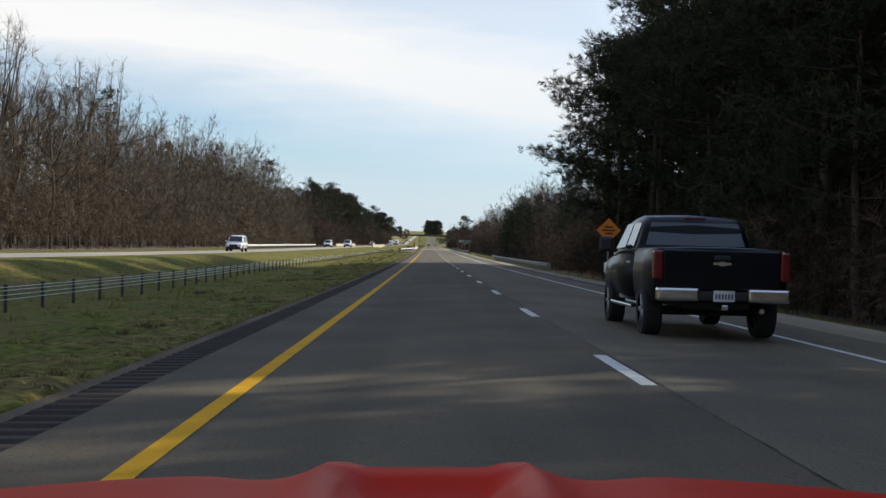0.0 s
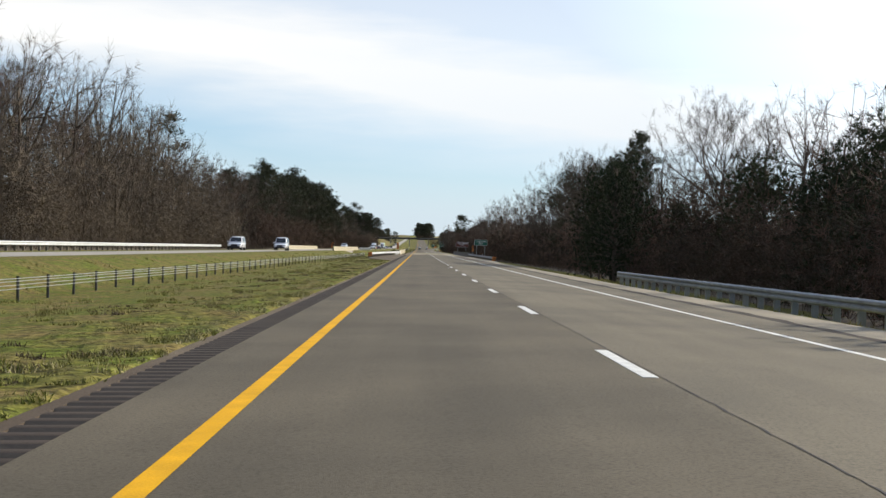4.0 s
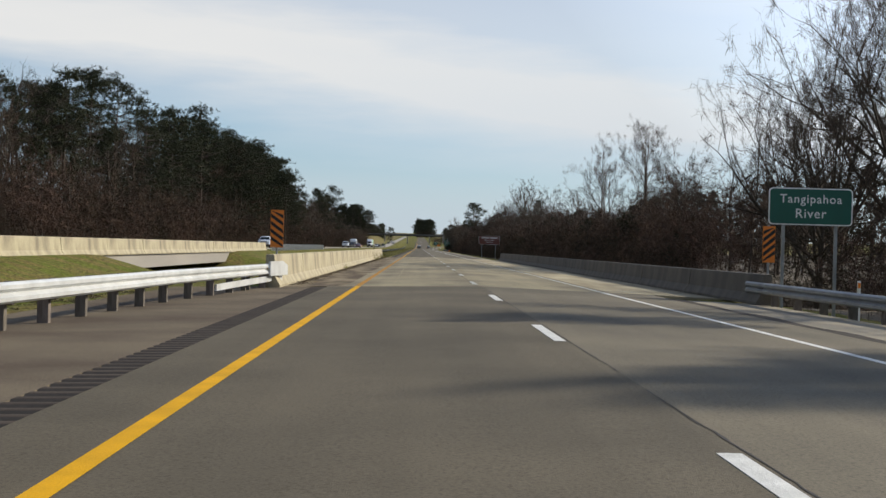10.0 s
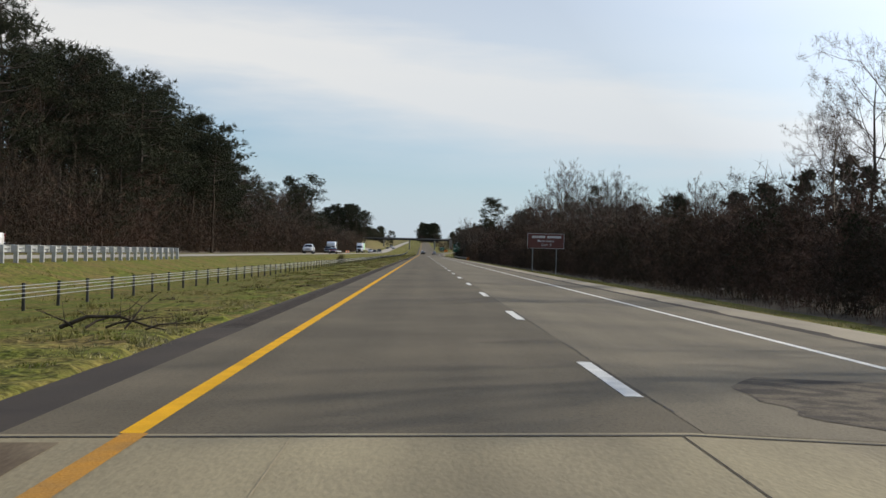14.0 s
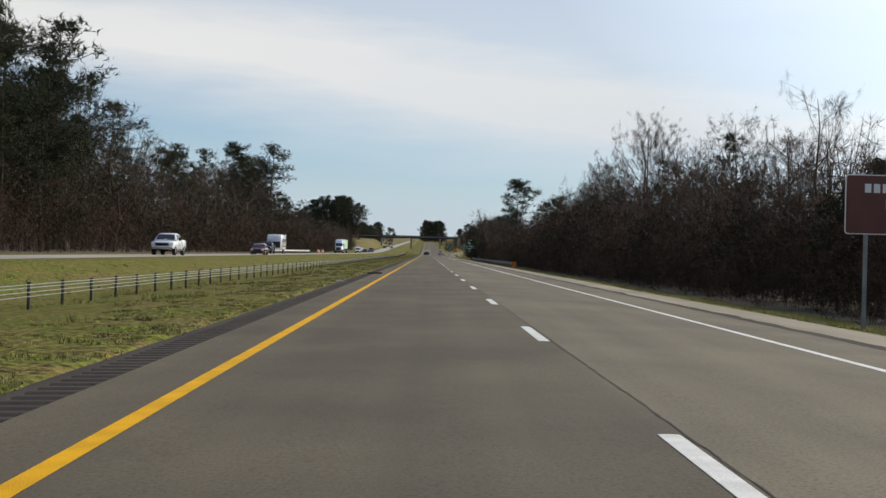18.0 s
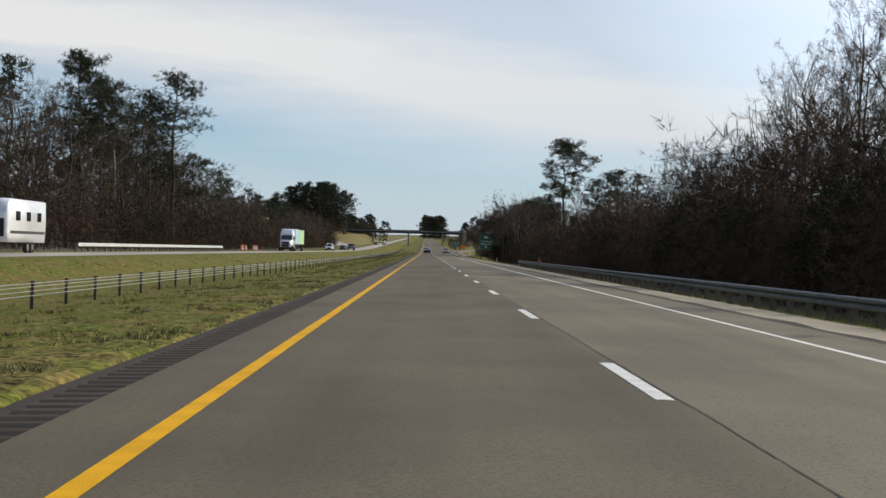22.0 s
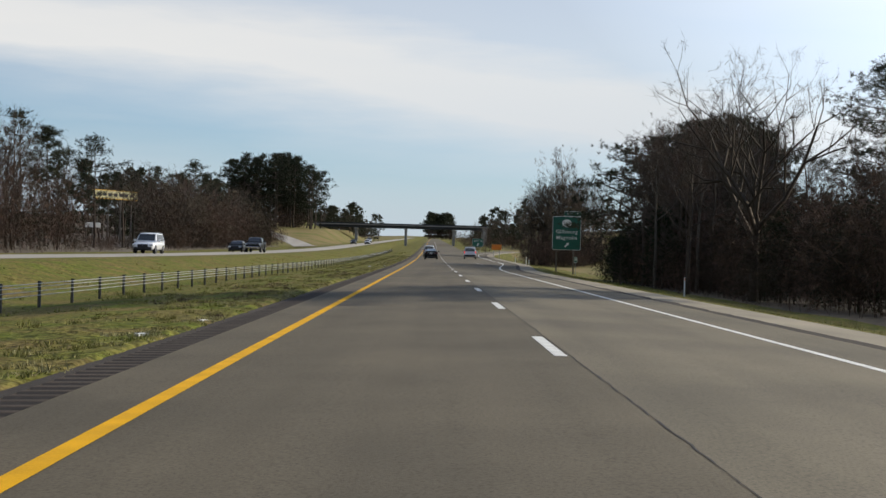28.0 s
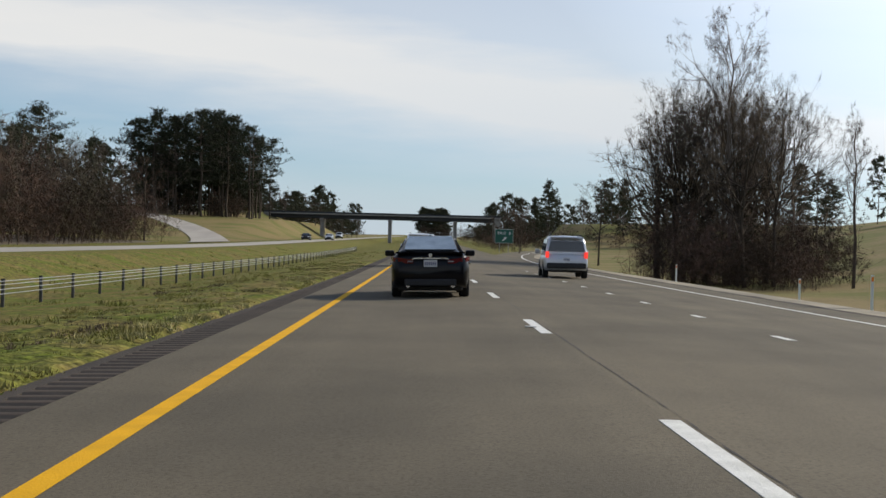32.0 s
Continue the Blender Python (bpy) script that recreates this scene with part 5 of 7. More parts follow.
def semi(place, label):
    """A tractor unit with a box trailer; origin at the trailer's rear."""
    car = thing("articulated_truck", place, label, "truck", "vehicles")
    part("trailer_box", box(0, 8.0, 2.65, 2.55, 16.0, 2.75, 0.05), M_CAR_WHITE, car, "white trailer box")
    part("trailer_frame", box(0, 8.0, 1.15, 1.0, 15.8, 0.25, 0.03), M_PLASTIC, car)
    cabw = 1.2
    part("cab", loft([ring_section(y, w, a, b, 0.15, 0.08) for y, w, a, b in ((16.6, 1.15, 0.9, 3.6), (17.0, cabw, 0.8, 3.7), (18.6, cabw, 0.7, 3.5), (19.1, cabw, 0.7, 2.7), (19.4, 1.1, 0.7, 1.95), (20.9, 1.0, 0.7, 1.75), (21.1, 0.9, 0.75, 1.5))]), M_CAR_WHITE, car, "white tractor cab", smooth=True)
    pane(car, "windscreen", [(1.0, 19.42, 2.05), (-1.0, 19.42, 2.05), (-0.95, 19.06, 2.85), (0.95, 19.06, 2.85)], M_GLASS, 0.05)
    part("grille", box(0, 21.1, 1.25, 1.3, 0.12, 0.9, 0.04), M_PLASTIC, car, "black slatted grille")
    part("bumper", box(0, 21.1, 0.58, 2.4, 0.25, 0.3, 0.05), M_PLASTIC, car)
    part("roof_fairing", loft([ring_section(y, w, 3.4, b, 0.15, 0.05) for y, w, b in ((16.7, 1.1, 3.95), (17.4, 1.1, 3.9), (18.4, 1.0, 3.55))]), M_CAR_WHITE, car, smooth=True)
    part("grille_bar", box(0, 21.17, 1.25, 1.3, 0.03, 0.05, 0.01), M_CHROME, car)
    def sides(s):
        q = [(1.2 * s, 18.0, 2.1), (1.2 * s, 19.1, 2.1), (1.16 * s, 18.9, 2.75), (1.16 * s, 18.0, 2.75)]
        pane(car, "side_window", q if s > 0 else list(reversed(q)), M_GLASS, 0.03)
        for y in (1.3, 2.6, 15.2, 16.4, 20.0):
            wheel_parts(car, 1.08 * s, y, 0.51, 0.32)
        part("door_mirror", box(1.42 * s, 18.9, 2.3, 0.16, 0.2, 0.7, 0.04), M_CHROME, car)
        part("headlight", box(0.85 * s, 21.0, 1.05, 0.3, 0.2, 0.25, 0.05), M_HEADLIGHT, car)
        part("side_panel", box(1.282 * s, 12.2, 2.65, 0.012, 7.2, 2.5, 0.004), M_TRAILER_BLUE, car, "pale blue panel on the trailer side")
        part("side_panel", box(1.282 * s, 4.4, 2.65, 0.012, 7.8, 2.5, 0.004), M_TRAILER_GREEN, car, "pale green panel on the trailer side")
        part("fuel_tank", tube((1.0 * s, 17.2, 0.75), (1.0 * s, 18.9, 0.75), 0.32, 0.32, 14), M_CHROME, car)
    both(sides)
    return car


def camper(place, label):
    """A travel trailer; origin at its rear."""
    car = thing("travel_trailer", place, label, "trailer", "vehicles")
    part("body", loft([ring_section(y, w, a, b, 0.10, 0.02) for y, w, a, b in ((0, 1.15, 0.7, 3.1), (0.1, 1.22, 0.65, 3.2), (6.6, 1.22, 0.65, 3.2), (7.2, 1.2, 0.7, 3.0), (7.5, 1.15, 0.9, 2.4))]), M_CAR_WHITE, car, smooth=True)
    part("front_cap", box(0, 7.45, 1.5, 2.1, 0.12, 1.1, 0.05), M_PLASTIC, car, "black front cap")
    def sides(s):
        for y in (1.5, 3.6, 5.6):
            part("window", box(1.225 * s, y, 2.2, 0.03, 0.8, 0.55, 0.02), M_GLASS, car)
        part("stripe", box(1.228 * s, 3.6, 1.25, 0.02, 6.5, 0.16), M_PLASTIC, car)
        for y in (2.6, 3.5):
            wheel_parts(car, 1.08 * s, y, 0.36, 0.22)
    both(sides)
    part("tow_bar", box(0, 8.0, 0.6, 0.14, 1.6, 0.12, 0.02), M_PLASTIC, car)
    return car


def on_road(x, y, turn=0.0, opposite=False):
    z = opp_zf(x, y) if x < -15 else -0.026 * abs(x - 3.66) + road_z(y)
    return pose(x, y, z, math.degrees(math.atan((road_z(y + 2) - road_z(y - 2)) / 4)), 0, turn + (180 if opposite else 0))


# our direction of travel
sedan(on_road(2.12, 1168.7, 0) @ pose(0, 0, 0, 0, -1.5, 0), M_CAR_BLACK, "glossy black four-door sedan in the fast lane")
boxy("suv", on_road(8.1, 1194.5, -2), M_CAR_SILVER, "white sport-utility car braking in the exit lane", "suv", lit=True)
boxy("car", on_road(1.75, 1212, 0), M_CAR_WHITE, "white car in the fast lane ahead of the sedan", "suv")
pickup(on_road(5.95, 18.0, 0), M_CAR_NAVY, "dark navy crew-cab pickup truck in the slow lane")
# opposite carriageway
boxy("suv", on_road(-20.2, 149.0, 0, True), M_CAR_WHITE, "white sport-utility car on the opposite carriageway", "suv")
boxy("suv", on_road(-23.2, 322.0, 0, True), M_CAR_WHITE, "large white sport-utility car on the opposite carriageway", "suv")
boxy("van", on_road(-20.0, 349.0, 0, True), M_CAR_WHITE, "white work van on the opposite carriageway", "van", category="van")
pickup(on_road(-23.3, 575.0, 0, True), M_CAR_WHITE, "white crew-cab pickup truck behind the opposite guard rail")
pickup(on_road(-20.4, 755.0, 0, True), M_CAR_WHITE, "white crew-cab pickup truck on the opposite carriageway")
boxy("car", on_road(-19.2, 806.0, 0, True), M_CAR_MAROON, "small maroon car on the opposite carriageway", "car")
pickup(on_road(-23.4, 848.5, 0, True), M_CAR_NAVY, "dark pickup truck towing a travel trailer")
camper(on_road(-23.4, 862.0, 0, True), "white travel trailer with a black front cap")
semi(on_road(-23.2, 1030.0, 0, True), "white articulated truck with a blue and green trailer")
boxy("suv", on_road(-23.0, 1113.0, 0, True), M_CAR_WHITE, "white crossover car on the opposite carriageway", "suv")
pickup(on_road(-20.4, 1164.0, 0, True), M_CAR_NAVY, "dark grey pickup truck on the opposite carriageway")
boxy("car", on_road(-23.0, 1165.0, 0, True), M_CAR_BLACK, "black car on the opposite carriageway", "car")
boxy("car", on_road(-19.4, 1430.0, 0, True), M_CAR_SILVER, "silver car near the overpass", "car")
boxy("car", on_road(-23.2, 1415.0, 0, True), M_CAR_BLACK, "black car near the overpass", "car")
boxy("suv", on_road(-23.2, 1520.0, 0, True), M_CAR_SILVER, "silver car under the overpass", "suv")


def own_car(place):
    """The red car that carries the view: bonnet with a raised scoop, wings, nose and wheels."""
    car = thing("red_car", place, "glossy red car with a raised scoop on its bonnet", "car", "vehicles")
    rings = []
    for y in (0.85, 1.05, 1.25, 1.4, 1.5, 1.6, 1.68, 1.74, 1.79, 1.83, 1.87, 1.92, 1.96):
        k = (y - 0.85) / 1.1
        row = []
        for x in np.linspace(-0.86, 0.86, 61):
            z = 0.911 - 0.045 * k ** 2 - 0.055 * (abs(x) / 0.86) ** 2.2 - (0.10 if y > 1.94 else 0.02 if y > 1.9 else 0)
            dx = abs(x - 0.03)
            z += 0.016 * math.exp(-((dx - 0.14) / 0.030) ** 2) * smooth01((y - 1.1) / 0.5)
            if dx < 0.13:
                z += 0.006 - 0.034 * smooth01((y - 1.45) / 0.12) * smooth01((1.86 - y) / 0.07) * smooth01((0.13 - dx) / 0.03)
            z -= 0.010 * math.exp(-((dx - 0.24) / 0.06) ** 2) * smooth01((y - 1.2) / 0.4)
            row.append((x, y, z))
        rings.append(row)
    part("bonnet", loft(rings, closed=False), M_CAR_RED, car, smooth=True)
    body = [(-2.3, 0.86, 0.30, 0.78), (-1.2, 0.92, 0.24, 0.82), (0.6, 0.93, 0.22, 0.86), (1.2, 0.92, 0.22, 0.84), (1.8, 0.88, 0.24, 0.79), (2.1, 0.80, 0.30, 0.66), (2.2, 0.70, 0.36, 0.58)]
    part("body", loft([ring_section(y, w, a, b, 0.10, 0.04) for y, w, a, b in body]), M_CAR_RED, car, smooth=True)
    for s in (-1, 1):
        wheel_parts(car, 0.82 * s, 1.45, 0.34, 0.24)
        wheel_parts(car, 0.82 * s, -1.5, 0.34, 0.24)
        part("headlight", box(0.66 * s, 2.05, 0.60, 0.3, 0.15, 0.12, 0.04), M_HEADLIGHT, car)
        part("washer_jet", box(0.03 + 0.09 * s, 1.2, 0.95, 0.03, 0.03, 0.012, 0.004), M_PLASTIC, car)
    part("grille", box(0, 2.16, 0.52, 0.9, 0.1, 0.16, 0.03), M_PLASTIC, car)
    return car


own_car(on_road(1.65, -0.65, 0) @ pose(0, 0, 0, 0, -1.5, 0))


# ---- trees ----
rng = np.random.default_rng(11)


def prisms(segs, sides=3):
    """Tapered prisms: rows of x0 y0 z0 x1 y1 z1 r0 r1 -> verts, quads."""
    s = np.asarray(segs, float)
    a, b = s[:, :3], s[:, 3:6]
    d = b - a
    d /= np.linalg.norm(d, axis=1, keepdims=True) + 1e-9
    ref = np.where(np.abs(d[:, 2:3]) > 0.9, np.array([[1.0, 0, 0]]), np.array([[0, 0, 1.0]]))
    u = np.cross(d, ref)
    u /= np.linalg.norm(u, axis=1, keepdims=True)
    v = np.cross(d, u)
    ang = np.arange(sides) * 2 * np.pi / sides
    ring = u[:, None, :] * np.cos(ang)[None, :, None] + v[:, None, :] * np.sin(ang)[None, :, None]
    va = a[:, None, :] + ring * s[:, 6][:, None, None]
    vb = b[:, None, :] + ring * s[:, 7][:, None, None]
    verts = np.concatenate([va, vb], 1).reshape(-1, 3)
    base = np.arange(len(s))[:, None] * 2 * sides
    i = np.arange(sides)
    j = (i + 1) % sides
    q = np.stack([i, j, j + sides, i + sides], 1)
    quads = (base[:, :, None] + q[None]).reshape(-1, 4)
    return verts, quads


def blades(centres, dirs, lengths, widths):
    """Flat lozenge blades: thin quads that start at a centre and run along a direction."""
    n = len(centres)
    side = np.cross(dirs, rng.normal(size=(n, 3)))
    side /= np.linalg.norm(side, axis=1, keepdims=True) + 1e-9
    L, W = lengths[:, None], widths[:, None]
    p0 = centres
    p1 = centres + dirs * L * 0.45 + side * W
    p2 = centres + dirs * L
    p3 = centres + dirs * L * 0.45 - side * W
    verts = np.stack([p0, p1, p2, p3], 1).reshape(-1, 3)
    quads = np.arange(4 * n).reshape(-1, 4)
    return verts, quads


twig_rng = np.random.default_rng(5)


def slivers(centres, dirs, lengths, widths):
    """Fine twigs or needles: slim triangles from a base to a point."""
    n = len(centres)
    side = np.cross(dirs, twig_rng.normal(size=(n, 3)))
    side /= np.linalg.norm(side, axis=1, keepdims=True) + 1e-9
    W = widths[:, None]
    verts = np.stack([centres - side * W, centres + side * W, centres + dirs * lengths[:, None]], 1).reshape(-1, 3)
    return verts, np.arange(3 * n).reshape(-1, 3)


def unit(v):
    return v / (np.linalg.norm(v, axis=-1, keepdims=True) + 1e-9)


def merge(*pairs):
    vs, qs, k = [], [], 0
    for v, q in pairs:
        vs.append(v)
        qs.append(q + k)
        k += len(v)
    return np.concatenate(vs), np.concatenate(qs)


def bare_tree(h, spread, r, seed, limbs=9, twigs=5, fork=0.35, upright=0.75, limb_r=0.5, trunk_top=0.86):
    """A leafless broadleaf: returns (trunk and limbs), (twigs)."""
    rng_ = np.random.default_rng(seed)
    segs, tips = [], []
    lean = rng_.normal(size=2) * 0.02
    # trunk in bent pieces
    pts = [np.array([0, 0, -0.4])]
    n = 7
    top = h * trunk_top
    for i in range(1, n + 1):
        z = top * i / n
        pts.append(np.array([lean[0] * z + rng_.normal() * 0.012 * h * (i / n), lean[1] * z + rng_.normal() * 0.012 * h * (i / n), z]))
    rad = lambda z: max(0.025, r * (1 - 0.93 * max(z, 0) / top) ** 0.8)
    for a, b in zip(pts, pts[1:]):
        segs.append((*a, *b, rad(a[2]), rad(b[2])))
    def at(z):
        return np.array([np.interp(z, [p[2] for p in pts], [p[k] for p in pts]) for k in range(3)])
    def grow(p, d, length, rr, depth):
        k = 3 if depth == 2 else 2
        d = unit(d)
        for i in range(k):
            d2 = unit(d + rng_.normal(size=3) * 0.16 + np.array([0, 0, 0.14 * upright]))
            q = p + d2 * length / k
            r2 = rr * (0.80 if i < k - 1 else 0.62)
            segs.append((*p, *q, rr, r2))
            if depth > 0:
                m = 2 if depth == 2 else (2 if rng_.random() < 0.6 else 1)
                for _ in range(m if i > 0 or depth < 2 else 1):
                    side = unit(np.cross(d2, rng_.normal(size=3)))
                    grow(q, d2 * 0.75 + side * 0.75, length * rng_.uniform(0.38, 0.6), r2 * 0.62, depth - 1)
            p, d, rr = q, d2, r2
        tips.append((p, d, length))
    for i in range(limbs):
        z = h * (fork + (trunk_top - 0.02 - fork) * (i + rng_.random() * 0.6) / limbs)
        a = i * 2.4 + rng_.random()
        up = upright * (0.5 + 0.7 * i / limbs)
        d = np.array([math.cos(a), math.sin(a), up])
        length = spread * (1.05 - 0.55 * i / limbs) * rng_.uniform(0.8, 1.15)
        grow(at(z), d, length, rad(z) * limb_r, 2 if i < limbs * 0.7 or limb_r > 0.5 else 1)
    v1 = prisms(segs, 3)
    tp = np.array([t[0] for t in tips])
    td = np.array([t[1] for t in tips])
    k = twigs
    c = np.repeat(tp, k, 0) + rng_.normal(size=(len(tp) * k, 3)) * 0.10
    d = unit(np.repeat(td, k, 0) * 0.9 + rng_.normal(size=(len(tp) * k, 3)) * 0.55 + np.array([0, 0, 0.25]))
    L = rng_.uniform(0.5, 1.3, len(c)) * spread * 0.105
    c = c - d * L[:, None] * rng_.uniform(0.0, 1.6, (len(c), 1))
    v2 = slivers(c, d, L, np.full(len(c), 0.0125) * rng_.uniform(0.7, 1.3, len(c)))
    c3 = c + d * L[:, None] * rng_.uniform(0.25, 0.65, (len(c), 1))
    d3 = unit(d + rng_.normal(size=(len(c3), 3)) * 0.7)
    v3 = slivers(c3, d3, L * 0.8, np.full(len(c3), 0.009))
    return v1, merge(v2, v3)


def leaf_clump(c, n, size, flat, rng_, length, width, each=12):
    """n tufts of needles or small leaves round c, each a spray that opens upwards and outwards."""
    t = rng_.normal(size=(n, 3)) * np.array([size, size, size * flat])
    p = np.repeat(c + t, each, 0) + rng_.normal(size=(n * each, 3)) * length * 0.16
    d = unit(rng_.normal(size=(n * each, 3)) + np.repeat(unit(t) * 0.5, each, 0) + np.array([0, 0, 0.45]))
    return p, d, rng_.uniform(0.6, 1.25, n * each) * length, rng_.uniform(0.6, 1.3, n * each) * width


def pine_tree(h, spread, r, seed, bottom=0.45, layers=13, clump=9, blade=(0.38, 0.017, 16), least=2):
    """A tall southern pine: bare trunk, uneven tufted crown."""
    rng_ = np.random.default_rng(seed)
    segs, C, D, L, W = [], [], [], [], []
    lean = rng_.normal(size=2) * 0.012
    zs = np.linspace(-0.4, h * 0.97, 8)
    pts = [np.array([lean[0] * z + 0.006 * h * rng_.normal(), lean[1] * z + 0.006 * h * rng_.normal(), z]) for z in zs]
    for a, b in zip(pts, pts[1:]):
        segs.append((*a, *b, max(0.03, r * (1 - 0.9 * max(a[2], 0) / h)), max(0.03, r * (1 - 0.9 * b[2] / h))))
    for i in range(layers):
        q = i / (layers - 1)
        z = h * (bottom + (0.97 - bottom) * q ** 0.9)
        base = np.array([np.interp(z, zs, [p[k] for p in pts]) for k in range(3)])
        shape = (0.55 + 0.75 * math.sin(math.pi * min(1, q * 0.82 + 0.14))) * (1 - 0.55 * q ** 3)
        for j in range(rng_.integers(least, least + 3)):
            a = rng_.random() * 6.283
            ln = spread * shape * rng_.uniform(0.45, 1.1)
            tip = base + np.array([math.cos(a) * ln, math.sin(a) * ln, ln * rng_.uniform(0.05, 0.5)])
            mid = (base + tip) / 2 + np.array([0, 0, -0.06 * ln])
            segs.append((*base, *mid, r * 0.24, r * 0.16))
            segs.append((*mid, *tip, r * 0.16, r * 0.06))
            for s_ in (0.55, 0.8, 1.0):
                c = base + (tip - base) * s_ + rng_.normal(size=3) * 0.25
                p, d, l_, w_ = leaf_clump(c, clump, 0.11 * spread, 0.55, rng_, *blade)
                C.append(p), D.append(d), L.append(l_), W.append(w_)
    p, d, l_, w_ = leaf_clump(np.array([pts[-1][0], pts[-1][1], h * 0.97]), clump * 2, 0.14 * spread, 0.8, rng_, *blade)
    C.append(p), D.append(d), L.append(l_), W.append(w_)
    return prisms(segs, 4), slivers(np.concatenate(C), np.concatenate(D), np.concatenate(L), np.concatenate(W))


def umbrella_pine(h, spread, r, seed):
    """An old broad pine: a stout trunk, long crooked limbs and flat tufted sprays under a dome."""
    rng_ = np.random.default_rng(seed)
    segs = [(0, 0, -0.4, 0.2, 0, h * 0.4, r, r * 0.75), (0.2, 0, h * 0.4, -0.2, 0.2, h * 0.66, r * 0.75, r * 0.45), (-0.2, 0.2, h * 0.66, 0.3, 0.1, h * 0.92, r * 0.45, 0.06)]
    C, D, L, W = [], [], [], []
    for i in range(34):
        q = i / 33
        a = i * 2.4 + rng_.random()
        p = np.array([0.1, 0.05, h * (0.36 + 0.5 * q)])
        rr = spread * rng_.uniform(0.6, 1.05) * (1 - 0.50 * q ** 2)
        t = np.array([math.cos(a) * rr, math.sin(a) * rr, h * min(0.97, 0.28 + 0.68 * q + 0.05 * rng_.normal())])
        b1 = p + (t - p) * 0.35 + rng_.normal(size=3) * 0.25
        b2 = p + (t - p) * 0.70 + rng_.normal(size=3) * 0.45 + np.array([0, 0, 0.3])
        segs += [(*p, *b1, r * 0.34, r * 0.26), (*b1, *b2, r * 0.26, r * 0.16), (*b2, *t, r * 0.16, 0.03)]
        for s_ in (0.45, 0.6, 0.7, 0.8, 0.9, 1.0, 1.0):
            base = b1 + (b2 - b1) * (s_ - 0.35) / 0.35 if s_ < 0.7 else b2 + (t - b2) * (s_ - 0.7) / 0.3
            c = base + rng_.normal(size=3) * np.array([0.9, 0.9, 0.35]) + np.array([0, 0, 0.3])
            segs.append((*base, *c, 0.035, 0.015))
            n_, d, l_, w_ = leaf_clump(c, 13, 0.48, 0.5, rng_, 0.38, 0.027, 14)
            C.append(n_), D.append(d), L.append(l_), W.append(w_)
    return prisms(segs, 5), slivers(np.concatenate(C), np.concatenate(D), np.concatenate(L), np.concatenate(W))


def evergreen_tree(h, spread, r, seed, n=90, clump=7, blade=(0.24, 0.036, 11), low=0.06):
    """A dense dark evergreen down to the ground, uneven in outline."""
    rng_ = np.random.default_rng(seed)
    segs = [(0, 0, -0.4, 0, 0, h * 0.5, r, r * 0.6), (0, 0, h * 0.5, 0.1, 0, h * 0.93, r * 0.6, 0.03)]
    C, D, L, W = [], [], [], []
    for i in range(n):
        q = rng_.random() ** 0.8
        z = h * (low + (0.97 - low) * q)
        rad_ = spread * (1 - q) ** 0.55 * (0.75 + 0.45 * rng_.random()) * min(1, 0.5 + 3 * q)
        a = rng_.random() * 6.283
        k = rng_.uniform(0.45, 1.0)
        c = np.array([math.cos(a) * rad_ * k, math.sin(a) * rad_ * k, z])
        segs.append((0, 0, z * 0.85, *c, 0.05, 0.02))
        p, d, l_, w_ = leaf_clump(c, clump, 0.16 * spread + 0.12, 0.7, rng_, *blade)
        C.append(p), D.append(d), L.append(l_), W.append(w_)
    return prisms(segs, 3), slivers(np.concatenate(C), np.concatenate(D), np.concatenate(L), np.concatenate(W))


def brush_clump(h, spread, seed, stems=26, twigs=40):
    """A thicket of bare stems and twigs."""
    rng_ = np.random.default_rng(seed)
    segs = []
    C, D, L, W = [], [], [], []
    for i in range(stems):
        b = np.array([*(rng_.normal(size=2) * spread * 0.42), -0.3])
        hh = h * rng_.uniform(0.45, 1.0)
        t = b + np.array([*(rng_.normal(size=2) * spread * 0.22), hh])
        m = (b + t) / 2 + np.array([*(rng_.normal(size=2) * 0.12 * spread), 0])
        r0 = 0.012 + 0.006 * h
        segs += [(*b, *m, r0, r0 * 0.7), (*m, *t, r0 * 0.7, 0.01)]
        k = twigs
        u = rng_.random(k) ** 0.7
        c = np.where(u[:, None] < 0.5, b + (m - b) * (u[:, None] * 2), m + (t - m) * (u[:, None] * 2 - 1))
        d = unit(rng_.normal(size=(k, 3)) + np.array([0, 0, 0.5]))
        C.append(c), D.append(d), L.append(rng_.uniform(0.3, 1.0, k) * (0.35 + 0.12 * h)), W.append(rng_.uniform(0.008, 0.022, k) * (0.6 + 0.12 * h))
    return prisms(segs, 3), slivers(np.concatenate(C), np.concatenate(D), np.concatenate(L), np.concatenate(W))


KINDS = {}


def kind(key, name, label, woods, crown, m_wood, m_crown):
    KINDS[key] = dict(name=name, label=label, wood=woods, crown=crown, mw=m_wood, mc=m_crown,
                      trunk_mesh=quads_mesh("trunk", *woods, m_wood), crown_mesh=quads_mesh("crown", *crown, m_crown), count=0)


for i, (h, sp, lb, fk, upr) in enumerate(((20, 6.0, 9, 0.30, 0.9), (20, 5.0, 9, 0.42, 1.2), (20, 7.2, 10, 0.24, 0.7), (20, 3.6, 9, 0.40, 1.6))):
    kind("bare%d" % i, "bare_tree", "leafless grey-brown broadleaf tree with fine twigs at the wood edge", *bare_tree(h, sp, 0.30, 20 + i, lb, 15, fk, upr), M_BARK if i != 1 else M_BARK_PALE, M_TWIG if i % 2 else M_TWIG_GREY)
for i in range(2):
    kind("oak%d" % i, "bare_tree", "broad leafless oak with a dense fan of upright branches", *bare_tree(20, (8.2, 7.6)[i], 0.42, 130 + i, (15, 14)[i], 15, 0.27, 1.35, 0.62, 0.60), M_BARK, M_TWIG_GREY)
